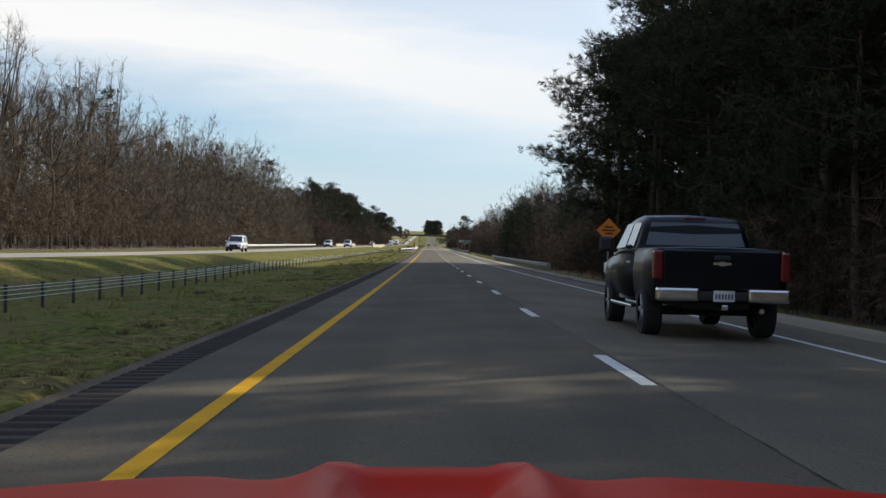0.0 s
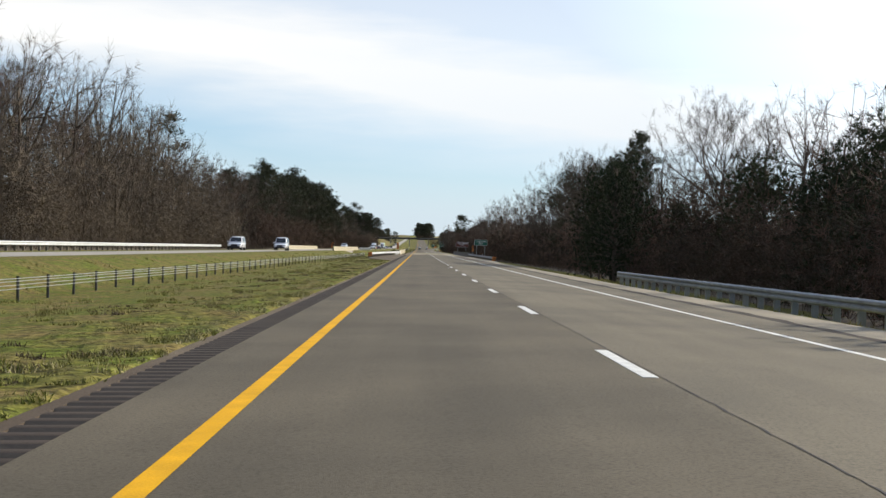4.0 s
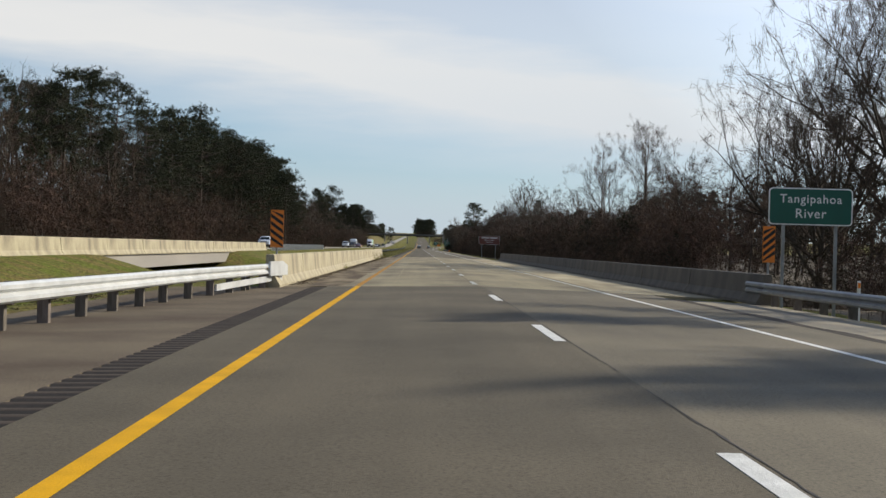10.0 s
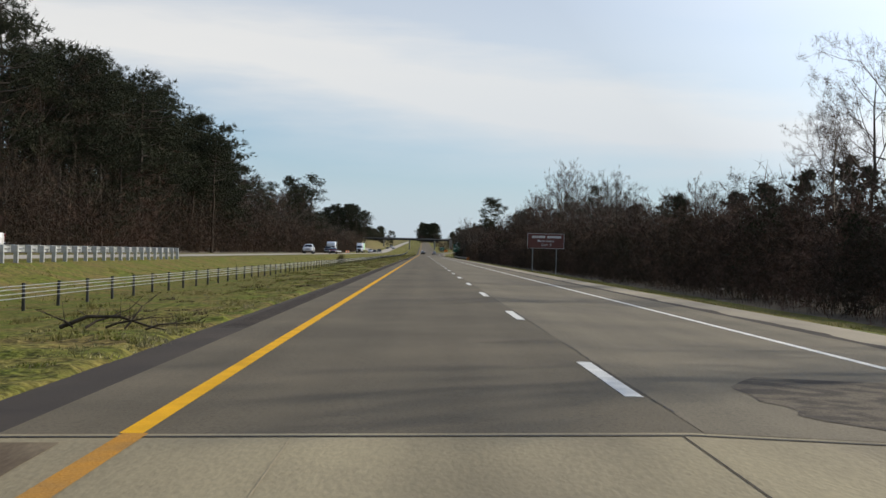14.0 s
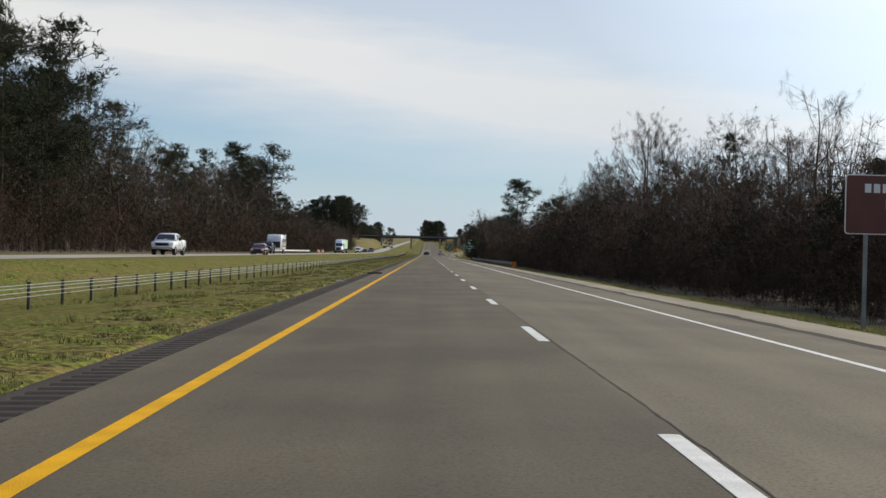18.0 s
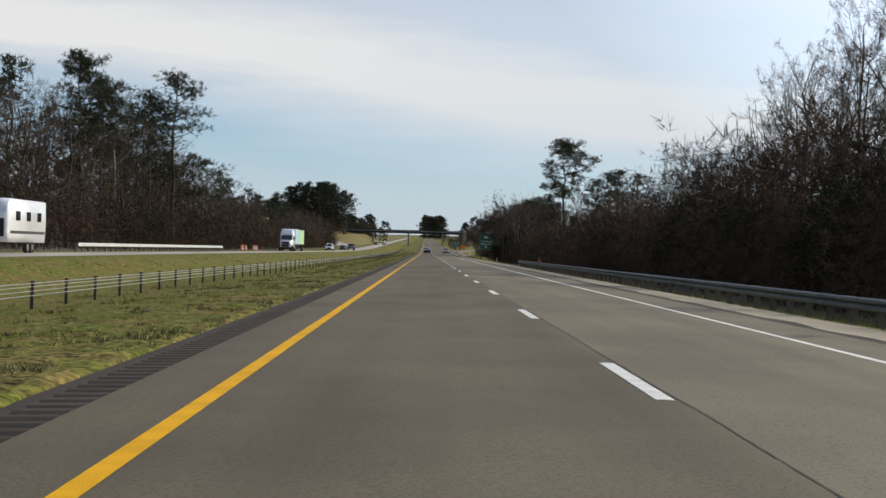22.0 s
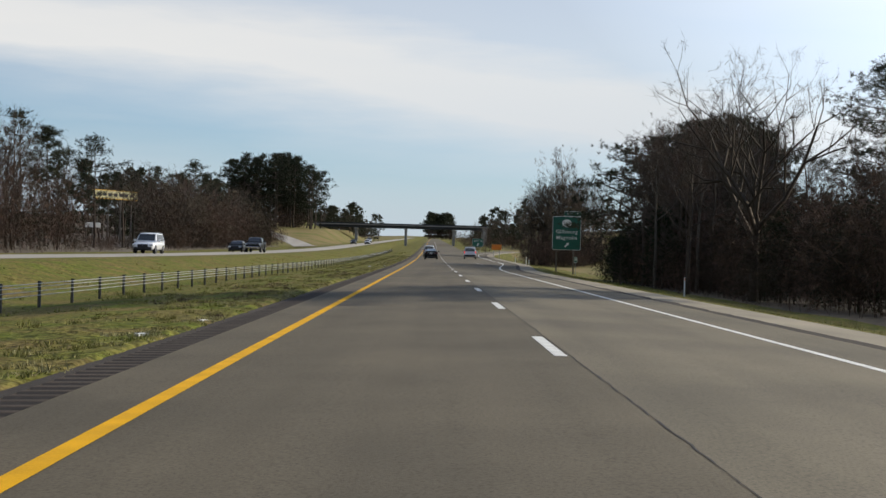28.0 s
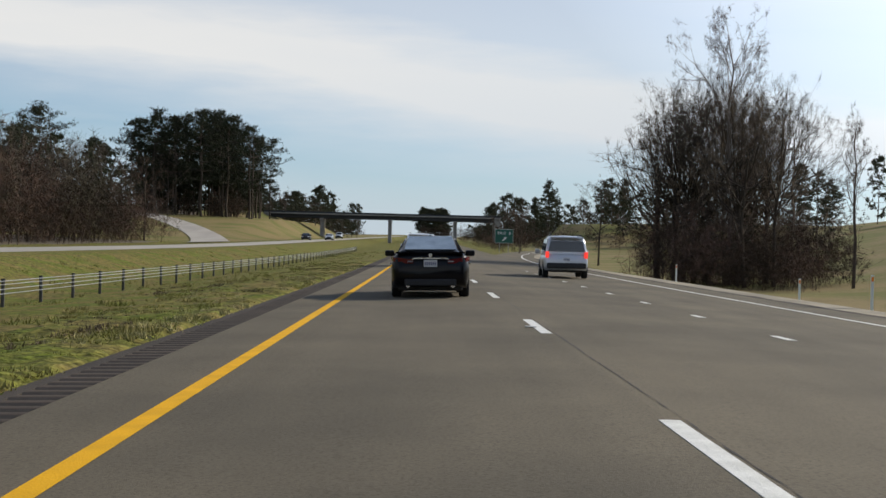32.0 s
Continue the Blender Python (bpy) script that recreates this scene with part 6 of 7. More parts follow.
for i, (h, sp, bt) in enumerate(((20, 3.9, 0.42), (20, 3.4, 0.55), (20, 4.4, 0.30), (20, 4.2, 0.08))):
    kind("pine%d" % i, "pine_tree", "tall dark green pine with a bare lower trunk", *pine_tree(h, sp, 0.26, 40 + i, bt, 14, 11, (0.40, 0.025, 12)), M_BARK, M_NEEDLE)
kind("elm", "bare_tree", "large leafless tree forking low into thick upright limbs", *bare_tree(20, 9.0, 0.50, 171, 10, 8, 0.20, 1.15, 0.85, 0.50), M_BARK, M_TWIG_GREY)
kind("pine4", "pine_tree", "broad dark pine with long spreading limbs", *umbrella_pine(20, 10.0, 0.5, 48), M_BARK, M_NEEDLE)
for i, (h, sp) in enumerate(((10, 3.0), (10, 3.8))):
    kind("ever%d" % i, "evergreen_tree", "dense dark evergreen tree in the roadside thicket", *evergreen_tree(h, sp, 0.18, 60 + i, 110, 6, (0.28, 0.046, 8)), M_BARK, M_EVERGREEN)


def plant(key, x, y, height, width=1.0, turn=None, label=None, ref=None):
    """Stands one tree of a kind at x, y with that height; its trunk and crown are parts."""
    k = KINDS[key]
    ref = ref or (20.0 if key[:3] in ("bar", "pin", "oak", "elm") else 10.0)
    s = height / ref
    ob = thing(k["name"], (0, 0, 0), label or k["label"], "tree", k["name"].replace("_", " ") + "s")
    ob.matrix_world = pose(x, y, ground_z(x, y) - 0.05, 0, 0, rng.uniform(0, 360) if turn is None else turn) @ Matrix.Diagonal((s * width, s * width, s, 1))
    a = new("trunk", k["trunk_mesh"])
    a.parent = ob
    b = new("crown", k["crown_mesh"])
    b.parent = ob
    k["count"] += 1
    return ob


class Wood:
    """Many trees joined into one mesh for wood and one for foliage, by material."""
    def __init__(self):
        self.bins = {}

    def add(self, pair, mat, x, y, z, s, w, turn):
        v, q = pair
        c, sn = math.cos(turn), math.sin(turn)
        out = np.empty_like(v)
        out[:, 0] = x + s * w * (v[:, 0] * c - v[:, 1] * sn)
        out[:, 1] = y + s * w * (v[:, 0] * sn + v[:, 1] * c)
        out[:, 2] = z + s * v[:, 2]
        self.bins.setdefault((mat.name, q.shape[1]), []).append((out, q, mat))

    def tree(self, lod, x, y, height):
        if -60 < x < -36 and 1145 + 3.6 * (-40 - x) < y < 1192 + 3.9 * (-40 - x):
            height = min(height, 2.2)      # a clearing of low scrub before the billboard
        if 1325 < y < 1462 and abs(x - ramp_x(y)) < 7:
            return
        woods, crown, mw, mc, ref = lod
        s = height / ref
        z = ground_z(x, y) - 0.1
        t, w = rng.uniform(0, 6.28), rng.uniform(0.85, 1.2)
        self.add(woods, mw, x, y, z, s, w, t)
        self.add(crown, mc, x, y, z, s, w, t)

    def done(self, name, label):
        for lst in self.bins.values():
            v, q = merge(*[(a, b) for a, b, _ in lst])
            tagged(new(name, quads_mesh(name, v, q, lst[0][2])), label, "woodland", kind="stuff")


def arch(p, q, rise):
    """A limb that leaves sideways and turns up: three points on the way from p to q."""
    d = q - p
    return [p + d * np.array([0.42, 0.42, 0.42 - rise]), p + d * np.array([0.76, 0.76, 0.76 - rise * 0.7]), q]


def spray(points, dirs, k, rng_, lengths, width, loose=0.65, up=0.2):
    """Fine twigs that start near the points and fan out along the directions."""
    c = np.repeat(points, k, 0)
    d = np.repeat(dirs, k, 0)
    c = c - d * rng_.uniform(0, 1, (len(c), 1)) * lengths[0] + rng_.normal(size=c.shape) * 0.06
    d = unit(d + rng_.normal(size=d.shape) * loose + np.array([0, 0, up]))
    return c, d, rng_.uniform(*lengths, len(c)), rng_.uniform(0.6, 1.3, len(c)) * width


def lod_bare(seed, m, spread=5.2, low=0.24, limbs=16, k=7, width=0.017):
    """A rounded leafless tree of arching limbs and clouds of fine twigs, twenty metres high."""
    rng_ = np.random.default_rng(seed)
    h = 20.0
    bend = rng_.normal(size=4) * 0.35
    k1, k2 = np.array([bend[0], bend[1], 7.0]), np.array([bend[2], bend[3], 13.5])
    segs = [(0, 0, -0.4, *k1, 0.24, 0.18), (*k1, *k2, 0.18, 0.09)]
    P, D, S = [], [], []
    for i in range(limbs):
        z = h * rng_.uniform(low, 0.60)
        p = k1 * (z / 7.0) if z < 7 else k1 + (k2 - k1) * min(1.0, (z - 7) / 6.5)
        a, v = i * 2.4 + rng_.random(), rng_.uniform(-0.35, 1.0)
        rr = math.sqrt(max(0.0, 1 - v * v)) * rng_.uniform(0.75, 1.05)
        q = np.array([math.cos(a) * spread * rr, math.sin(a) * spread * rr, h * (0.60 + 0.37 * v * rng_.uniform(0.85, 1.0))])
        q[2] = max(q[2], p[2] + 0.8)
        way = [p] + arch(p, q, 0.14)
        for n_, (a_, b_) in enumerate(zip(way, way[1:])):
            segs.append((*a_, *b_, 0.085 - 0.024 * n_, 0.061 - 0.020 * n_))
        for t_ in rng_.uniform(0.35, 1.0, 6):
            n_ = min(2, int(t_ * 3))
            c = way[n_] + (way[n_ + 1] - way[n_]) * (t_ * 3 - n_)
            d = unit(unit(way[n_ + 1] - way[n_]) + rng_.normal(size=3) * 0.6 + np.array([0, 0, 0.15]))
            ln = rng_.uniform(0.8, 2.2)
            S.append((*c, *d, ln))
            P.append(c + d * ln), D.append(d)
        P.append(q), D.append(unit(q - way[2]))
    S = np.array(S)
    forks = slivers(S[:, :3], S[:, 3:6], S[:, 6], np.full(len(S), 0.030))
    return prisms(segs, 3), merge(forks, slivers(*spray(np.array(P), np.array(D), k, rng_, (0.5, 1.6), width, 0.8, 0.1))), M_BARK, m, 20.0


LOD_BARE = [lod_bare(90 + i, (M_TWIG, M_TWIG_GREY)[i % 2], (5.4, 4.6, 6.2)[i], (0.22, 0.30, 0.16)[i]) for i in range(3)]
FAR_BARE = [lod_bare(90 + i, (M_TWIG, M_TWIG_GREY)[i % 2], 5.0, 0.22, 10, 5, 0.036) for i in range(3)]
FAR_PINE = [(*pine_tree(20, 4.8, 0.26, 195 + i, 0.10, 10, 3, (1.1, 0.25, 4)), M_BARK, M_NEEDLE, 20.0) for i in range(3)]
LOD_PINE = [(*pine_tree(20, 4.2, 0.26, 95 + i, 0.34, 9, 5, (0.58, 0.056, 7)), M_BARK, M_NEEDLE, 20.0) for i in range(3)]
def thicket(seed, h, spread, stems, k, width, m_wood, m_twig, length=(0.35, 1.0)):
    """A rounded thicket: a few arching stems inside a soft dome of fine twigs."""
    rng_ = np.random.default_rng(seed)
    segs, P, D = [], [], []
    for i in range(stems // 2):
        a, r0 = rng_.random() * 6.283, spread * 0.5 * math.sqrt(rng_.random())
        p = np.array([math.cos(a) * r0, math.sin(a) * r0, -0.3])
        a2, r1 = a + rng_.normal() * 0.7, spread * math.sqrt(rng_.random())
        q = np.array([math.cos(a2) * r1, math.sin(a2) * r1, h * (1 - 0.45 * (r1 / spread) ** 2) * rng_.uniform(0.5, 0.9)])
        m = p + (q - p) * np.array([0.35, 0.35, 0.55]) + np.array([*(rng_.normal(size=2) * 0.08 * spread), 0])
        segs += [(*p, *m, 0.006 + 0.0015 * h, 0.004 + 0.0010 * h), (*m, *q, 0.004 + 0.0010 * h, 0.004)]
    lobes = [(rng_.random() * 6.283, spread * rng_.uniform(0.15, 0.7), rng_.uniform(0.6, 1.0)) for _ in range(5)]
    for i in range(stems * 9):
        # a point in one of the dome's lobes, more of them near its skin
        la, lr, lh = lobes[i % 5]
        v = unit(rng_.normal(size=3)) * rng_.uniform(0.35, 1.0) ** 0.6
        c = np.array([math.cos(la) * lr, math.sin(la) * lr, h * 0.52 * lh]) + v * np.array([spread * 0.55, spread * 0.55, h * 0.47 * lh])
        P.append(c), D.append(unit(v * 0.7 + rng_.normal(size=3) * 0.7 + np.array([0, 0, 0.15])))
    return prisms(segs, 3), slivers(*spray(np.array(P), np.array(D), k, rng_, length, width, 0.8, 0.05)), m_wood, m_twig, h


LOD_BRUSH = [thicket(100 + i, 10.0, (3.4, 2.8, 3.9)[i], 14, 10, 0.018, M_BRUSH, (M_BRUSH, M_BRUSH2, M_TWIG)[i], (0.35, 1.1)) for i in range(3)]
FAR_BRUSH = [thicket(100 + i, 10.0, 3.6, 9, 6, 0.042, M_BRUSH, (M_BRUSH, M_BRUSH2, M_TWIG)[i], (0.4, 1.0)) for i in range(3)]
NEAR_BRUSH = [thicket(70 + i, 5.0, (2.6, 3.2, 2.2)[i], 13, 8, 0.0115, M_BRUSH, (M_BRUSH, M_BRUSH2, M_TWIG)[i], (0.25, 0.75)) for i in range(3)]
TAN_BARE = [lod_bare(94 + i, M_TWIG_TAN, (5.8, 5.0, 6.4)[i], (0.20, 0.28, 0.16)[i]) for i in range(3)]
TAN_BRUSH = [thicket(104 + i, 10.0, (3.8, 3.2, 4.3)[i], 14, 10, 0.018, M_BRUSH, (M_TWIG_TAN, M_TWIG_GREY, M_TWIG_TAN)[i], (0.35, 1.1)) for i in range(3)]
scrub = Wood()


def bush(x, y, height):
    scrub.tree(NEAR_BRUSH[rng.integers(3)], x, y, height)


# heights along the wood edges: y, tallest height
RIGHT_H = [(-60, 25), (115, 25), (142, 13), (180, 13), (230, 18), (290, 25), (360, 22), (455, 24), (490, 19.5), (530, 17.5), (560, 18.5), (600, 18), (640, 15.5), (720, 16.5), (760, 19), (845, 26), (915, 26), (960, 22), (1040, 20), (1100, 18), (1172, 14)]
LEFT_H = [(-60, 28), (180, 27.5), (255, 28), (330, 30), (400, 27), (552, 23), (594, 25.5), (651, 28), (700, 30), (746, 30), (800, 29), (850, 26), (895, 22), (956, 25), (1000, 28), (1040, 21), (1200, 17), (1330, 17)]
hr = lambda y: float(np.interp(y, [p[0] for p in RIGHT_H], [p[1] for p in RIGHT_H]))
hl = lambda y: float(np.interp(y, [p[0] for p in LEFT_H], [p[1] for p in LEFT_H]))

# landmark trees
LONE = "tall lone pine with a tufted round crown"
plant("pine1", 31.1, 1055.0, 27.0, 1.25, label=LONE)
plant("elm", 23.6, 1081.0, 18.5, 0.95, 60, label="large leafless spreading tree beside the verge")
plant("pine4", 27.0, 1138.5, 16.4, 1.3, 40, label="broad dark pine with long crooked limbs")
for k, (x, y, h) in enumerate(((21, 1090, 13), (22.5, 1097, 14), (21, 1104, 13.5), (24, 1109, 14), (21.5, 1113, 13), (23, 1119, 13.5), (27, 1100, 14.5), (28, 1112, 14), (26, 1122, 13), (31, 1106, 14.5), (32, 1120, 14), (36, 1112, 14))):
    plant("bare%d" % (0, 3, 1, 2)[k % 4], x, y, h, 1.0)
for k, (x, y, h) in enumerate(((31.0, 1112, 13), (34.0, 1120, 15), (37.0, 1130, 16))):
    plant("pine%d" % (3 if k % 2 else 2), x, y, h, 1.3, label="dark dense pine in the stand before the exit")
# pines and bare trees added behind the spreading pine to shade the road
for x, y, h in ((30, 1130, 17), (33, 1137, 18), (36, 1143, 19), (31.5, 1145, 17), (34, 1127, 17), (29, 1140, 15)):
    plant("pine2", x, y, h, 1.35, label="dark pine behind the spreading one before the exit")
for k in range(12):
    plant("bare%d" % (k % 4), rng.uniform(29, 38), 1126 + 1.9 * k, rng.uniform(16, 19), 0.85)
for k in range(20):
    plant("bare%d" % (3, 0, 1, 3)[k % 4], rng.uniform(24.5, 31), 1110 + 1.0 * k, rng.uniform(15, 18.5), 0.75)
for k in range(14):
    plant("bare%d" % (k % 4), rng.uniform(22.5, 30), 1096 + 2.4 * k, rng.uniform(12, 17), 0.8)
# invented tall pines far to the right, there to lengthen the shade on the road
for k, (x, y, h) in enumerate(((48, 1108, 23), (51, 1115, 24), (47, 1121, 22))):
    plant("pine%d" % (2 + k % 2), x, y, h, 1.3)
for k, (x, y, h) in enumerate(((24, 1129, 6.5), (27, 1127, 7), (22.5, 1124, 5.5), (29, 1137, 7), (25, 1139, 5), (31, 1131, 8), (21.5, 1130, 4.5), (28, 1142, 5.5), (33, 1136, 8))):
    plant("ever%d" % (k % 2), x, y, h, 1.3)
for k in range(34):
    bush(20.5 + rng.uniform(0, 9), 1104 + rng.uniform(0, 34), rng.uniform(4, 7))
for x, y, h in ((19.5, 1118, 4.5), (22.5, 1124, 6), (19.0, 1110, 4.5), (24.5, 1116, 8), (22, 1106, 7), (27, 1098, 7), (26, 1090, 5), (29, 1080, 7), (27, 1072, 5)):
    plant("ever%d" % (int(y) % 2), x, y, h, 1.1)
plant("oak0", 23.8, 1247.5, 17.5, 0.85, label="round leafless tree in a clump beside the exit")
plant("oak1", 27.0, 1252.0, 21.0, 0.75, label="round leafless tree in a clump beside the exit")
plant("oak0", 31.0, 1248.0, 18.0, 0.75, label="round leafless tree in a clump beside the exit")
plant("bare1", 27.5, 1246.0, 24.5, 0.75, label="tall pale leafless tree in a clump beside the exit")
plant("bare0", 37.6, 1278.0, 20.0, 0.9)
plant("bare0", 20.8 + 6, 1322.0, 13.5, 0.9, label="small leafless tree beside the ramp")
for key, x, y, h in (("bare0", 32.0, 531.6, 22), ("bare3", 28.9, 550, 21.5), ("bare2", 34.1, 519.6, 15), ("oak0", 41.5, 459.0, 34), ("oak1", 44.0, 474, 34), ("oak1", 32.3, 457.0, 27), ("pine1", 58.0, 490.0, 30), ("bare1", 39.8, 579.0, 25.5), ("oak0", 35.5, 463.0, 28), ("oak1", 37.0, 432.0, 21), ("oak0", 44.0, 424, 24), ("bare3", 27.3, 192, 14.5), ("bare1", 30.8, 216, 17.5),
                     ("oak1", 42.0, 318, 27), ("pine1", 44.9, 400, 26.5), ("bare3", 33.4, 874.6, 23), ("bare1", 45.7, 900.5, 34), ("bare0", 38, 887.7, 22.5), ("bare1", 45.3, 876.6, 29), ("bare0", 51, 845, 28), ("bare3", 42, 873, 29),
                     ("bare1", 40.7, 914.7, 27), ("bare2", 34, 585, 20), ("bare0", 37, 601, 20), ("bare2", 36, 751, 19.5), ("bare0", 35, 720, 17.5)):
    plant(key, x, y, h, rng.uniform(0.75, 0.9), label="tall leafless tree standing over the roadside wood")
for key, x, y, h in (("pine0", -53.7, 594, 29.5), ("pine2", -47.6, 651, 31), ("pine0", -46, 640, 26), ("pine2", -48.1, 698, 30), ("pine1", -47.5, 553, 26), ("pine0", -38.5, 746, 22.5), ("pine1", -45.5, 956, 26.5),
                     ("pine2", -42.0, 1001, 30), ("pine0", -44, 992, 25), ("pine0", -66.8, 1368, 22)):
    plant(key, x, y, h, rng.uniform(0.95, 1.2), label="tall dark pine over the far wood edge")
plant("oak0", 25.0, 1249.0, 16.5, 0.8)
plant("oak1", 29.5, 1250.0, 18.5, 0.8)
for k, (x, y, h) in enumerate(((24.5, 1250, 17), (30.5, 1254, 18), (33, 1247, 16), (23.0, 1254, 13), (26, 1262, 18))):
    plant("bare%d" % (k % 4), x, y, h, 0.8)
plant("bare3", 33.5, 1233, 14.5, 0.75)
plant("bare3", 38.5, 1226, 14.5, 0.75)
for x, y, h in ((26.5, 1250, 6), (30, 1252, 12), (29, 1247, 6)):
    plant("ever%d" % (int(x) % 2), x, y, h, 0.9)
for k in range(60):
    bush(20.5 + 0.25 * k + rng.normal() * 0.5, 1243 + rng.normal() * 5, rng.uniform(3.5, 7))
# a broken dead tree behind the exit sign
segs = [(0, 0, -0.4, 0.1, 0, 4.5, 0.30, 0.24), (0.1, 0, 4.5, 0.5, 0, 7.2, 0.24, 0.16), (0.5, 0, 7.2, 0.2, 0, 10.4, 0.15, 0.07), (0.1, 0, 4.5, -0.9, 0.2, 6.4, 0.18, 0.14), (-0.9, 0.2, 6.4, -0.75, 0.1, 8.6, 0.13, 0.06),
        (0.5, 0, 7.2, 1.2, -0.2, 8.4, 0.12, 0.10), (1.2, -0.2, 8.4, 1.05, -0.3, 9.6, 0.09, 0.05), (-0.9, 0.2, 6.4, -1.5, 0.3, 7.2, 0.08, 0.04), (0.2, 0, 9.2, -0.4, 0, 9.9, 0.06, 0.03)]
segs = [(a * 1.35, b * 1.35, c * 1.3, d * 1.35, e * 1.35, f * 1.3, g * 1.5, i * 1.5) for a, b, c, d, e, f, g, i in segs] + [(0.1, 0, 5.2, -1.7, 0.1, 5.0, 0.16, 0.10), (-1.7, 0.1, 5.0, -2.2, 0.1, 5.2, 0.10, 0.05)]
ob = thing("dead_tree", (31.2, 1187, ground_z(31.2, 1187)), "broken dead tree with stubs of thick limbs", "tree")
part("trunk", quads_mesh("trunk", *prisms(segs, 7), M_BARK), M_BARK, ob)
# dark pines close to the road where the view starts
for k, (x, y, h) in enumerate(((20.5, 66, 24), (21.5, 78, 26), (23.5, 92, 27), (20.0, 104, 24), (24, 112, 25), (22, 54, 24), (26, 70, 26), (27, 84, 27), (25, 40, 25), (21, 30, 24), (28, 60, 26), (30, 100, 25),
                               (22, 18, 25), (26, 8, 25), (21, -4, 24), (27, -15, 25), (20, 118, 23), (21, 127, 24), (20.5, 88, 25), (19.5, 44, 23), (19, 124, 23))):
    plant("pine%d" % (k % 3), x, y, h, rng.uniform(1.1, 1.35))

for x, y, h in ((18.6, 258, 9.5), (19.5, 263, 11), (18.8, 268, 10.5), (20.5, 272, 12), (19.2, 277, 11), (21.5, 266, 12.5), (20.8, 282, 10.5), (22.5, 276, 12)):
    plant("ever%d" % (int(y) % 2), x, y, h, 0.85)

# mostly out of view: pines added to throw shade over the road's first metres
for k in range(16):
    plant("pine3", 19.5 + rng.uniform(0, 6), -14 + 4.6 * k, rng.uniform(17, 23), 1.3, label="dense dark pine with low branches near the road")
for k, (x, y, h) in enumerate(((21, 62, 23), (23, 74, 24), (21.5, 86, 23), (24, 97, 25), (21, 108, 23), (23.5, 116, 24), (25, 124, 23), (26, 52, 25), (20.5, 126, 22), (22, 121, 23), (24, 129, 22), (19, 117, 20))):
    plant("pine3", x, y, h, 1.25)

for k in range(11):
    if k % 3 == 0:
        plant("oak%d" % (k % 2), 28 + rng.uniform(0, 8), 846 + 6 * k, rng.uniform(15, 18), 0.7)
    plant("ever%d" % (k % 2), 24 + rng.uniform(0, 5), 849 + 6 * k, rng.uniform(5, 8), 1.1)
for k, (x, y, h) in enumerate(((26, 331, 18), (30, 339, 19), (33, 346, 20), (28, 352, 18))):
    plant("oak%d" % (k % 2), x, y, h, 0.8)

# right edge: brush, small evergreens, tall trees behind
y = -10.0
while y < 1138:
    if not 440 < y < 470 and not 1045 < y < 1060:
        dense = y < 260
        fx = 16.6 + 4.4 * smooth01((y - 170) / 60)
        bush(fx + rng.uniform(0, 1.4), y, rng.uniform(2.4, 4.2) if not dense else rng.uniform(4, 6.5))
        bush(fx + 3 + rng.uniform(0, 2), y + 2, rng.uniform(4.5, 6.5) * (1.3 if dense else 1.0))
        bush(fx + 6.5 + rng.uniform(0, 2), y + 1, rng.uniform(7.0, 10.5))
        bush(fx + 4.5 + rng.uniform(0, 2), y + 3.5, rng.uniform(5.5, 8.5))
        if y > 500:
            bush(fx + 9.5 + rng.uniform(0, 3), y + 3, rng.uniform(7.0, 11.0))
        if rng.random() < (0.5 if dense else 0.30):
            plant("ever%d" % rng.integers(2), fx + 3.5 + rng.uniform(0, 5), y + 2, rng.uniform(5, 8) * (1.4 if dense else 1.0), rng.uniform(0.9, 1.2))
    y += rng.uniform(4.2, 5.8)
y = 8.0
while y < 1130:
    H = hr(y)
    if not 440 < y < 470 and not 280 < y < 326:
        r = rng.random()
        key = "pine%d" % rng.integers(3) if r < (0.45 if y < 130 else 0.03 if y > 700 else 0.0 if 440 < y < 620 else 0.08) else "bare%d" % rng.integers(4)
        plant(key, 32 + rng.uniform(-3, 6), y, H * rng.uniform(0.5, 0.85), rng.uniform(0.85, 1.1))
    y += rng.uniform(9, 13)
wr = Wood()
y = -20.0
while y < 1135:
    if not 442 < y < 468:
        H = hr(y)
        if y > 500:
            for x in (24.5, 27.5):
                wr.tree(LOD_BRUSH[rng.integers(3)], x + rng.uniform(-1, 1.5), y + rng.uniform(-3, 3), rng.uniform(7, 10.5))
        for x in (30, 38, 43, 50, 58):
            if 280 < y < 326 and x > 30:
                wr.tree((LOD_BRUSH if x < 45 else LOD_BARE)[rng.integers(3)], x + rng.uniform(-3, 3), y + rng.uniform(-3, 3), 9 if x < 45 else 15)
            elif x in (30, 38, 58):
                wr.tree((LOD_BRUSH if x < 35 else FAR_BRUSH)[rng.integers(3)], x + rng.uniform(-3, 3), y + rng.uniform(-3, 3), H * rng.uniform(0.5, 0.75) * (0.62 if 326 < y < 445 else 1.0))
            else:
                wr.tree(LOD_PINE[rng.integers(3)] if rng.random() < (0.5 if y < 130 else 0.03 if y > 700 else 0.0 if 440 < y < 620 else 0.10) else (LOD_BARE if x < 48 else FAR_BARE)[rng.integers(3)], x + rng.uniform(-3, 3), y + rng.uniform(-3, 3), H * rng.uniform(0.6, 0.95))
    y += rng.uniform(5.5, 7.5)
for k in range(95):
    wr.tree(LOD_PINE[k % 3], rng.uniform(24, 56), rng.uniform(-25, 128), rng.uniform(19, 27))
for k in range(60):
    wr.tree(LOD_BRUSH[k % 3], rng.uniform(20, 40), rng.uniform(-25, 190), rng.uniform(7, 13))
for k in range(85):
    wr.tree(LOD_PINE[k % 3], rng.uniform(23, 40), rng.uniform(30, 127), rng.uniform(14, 27))
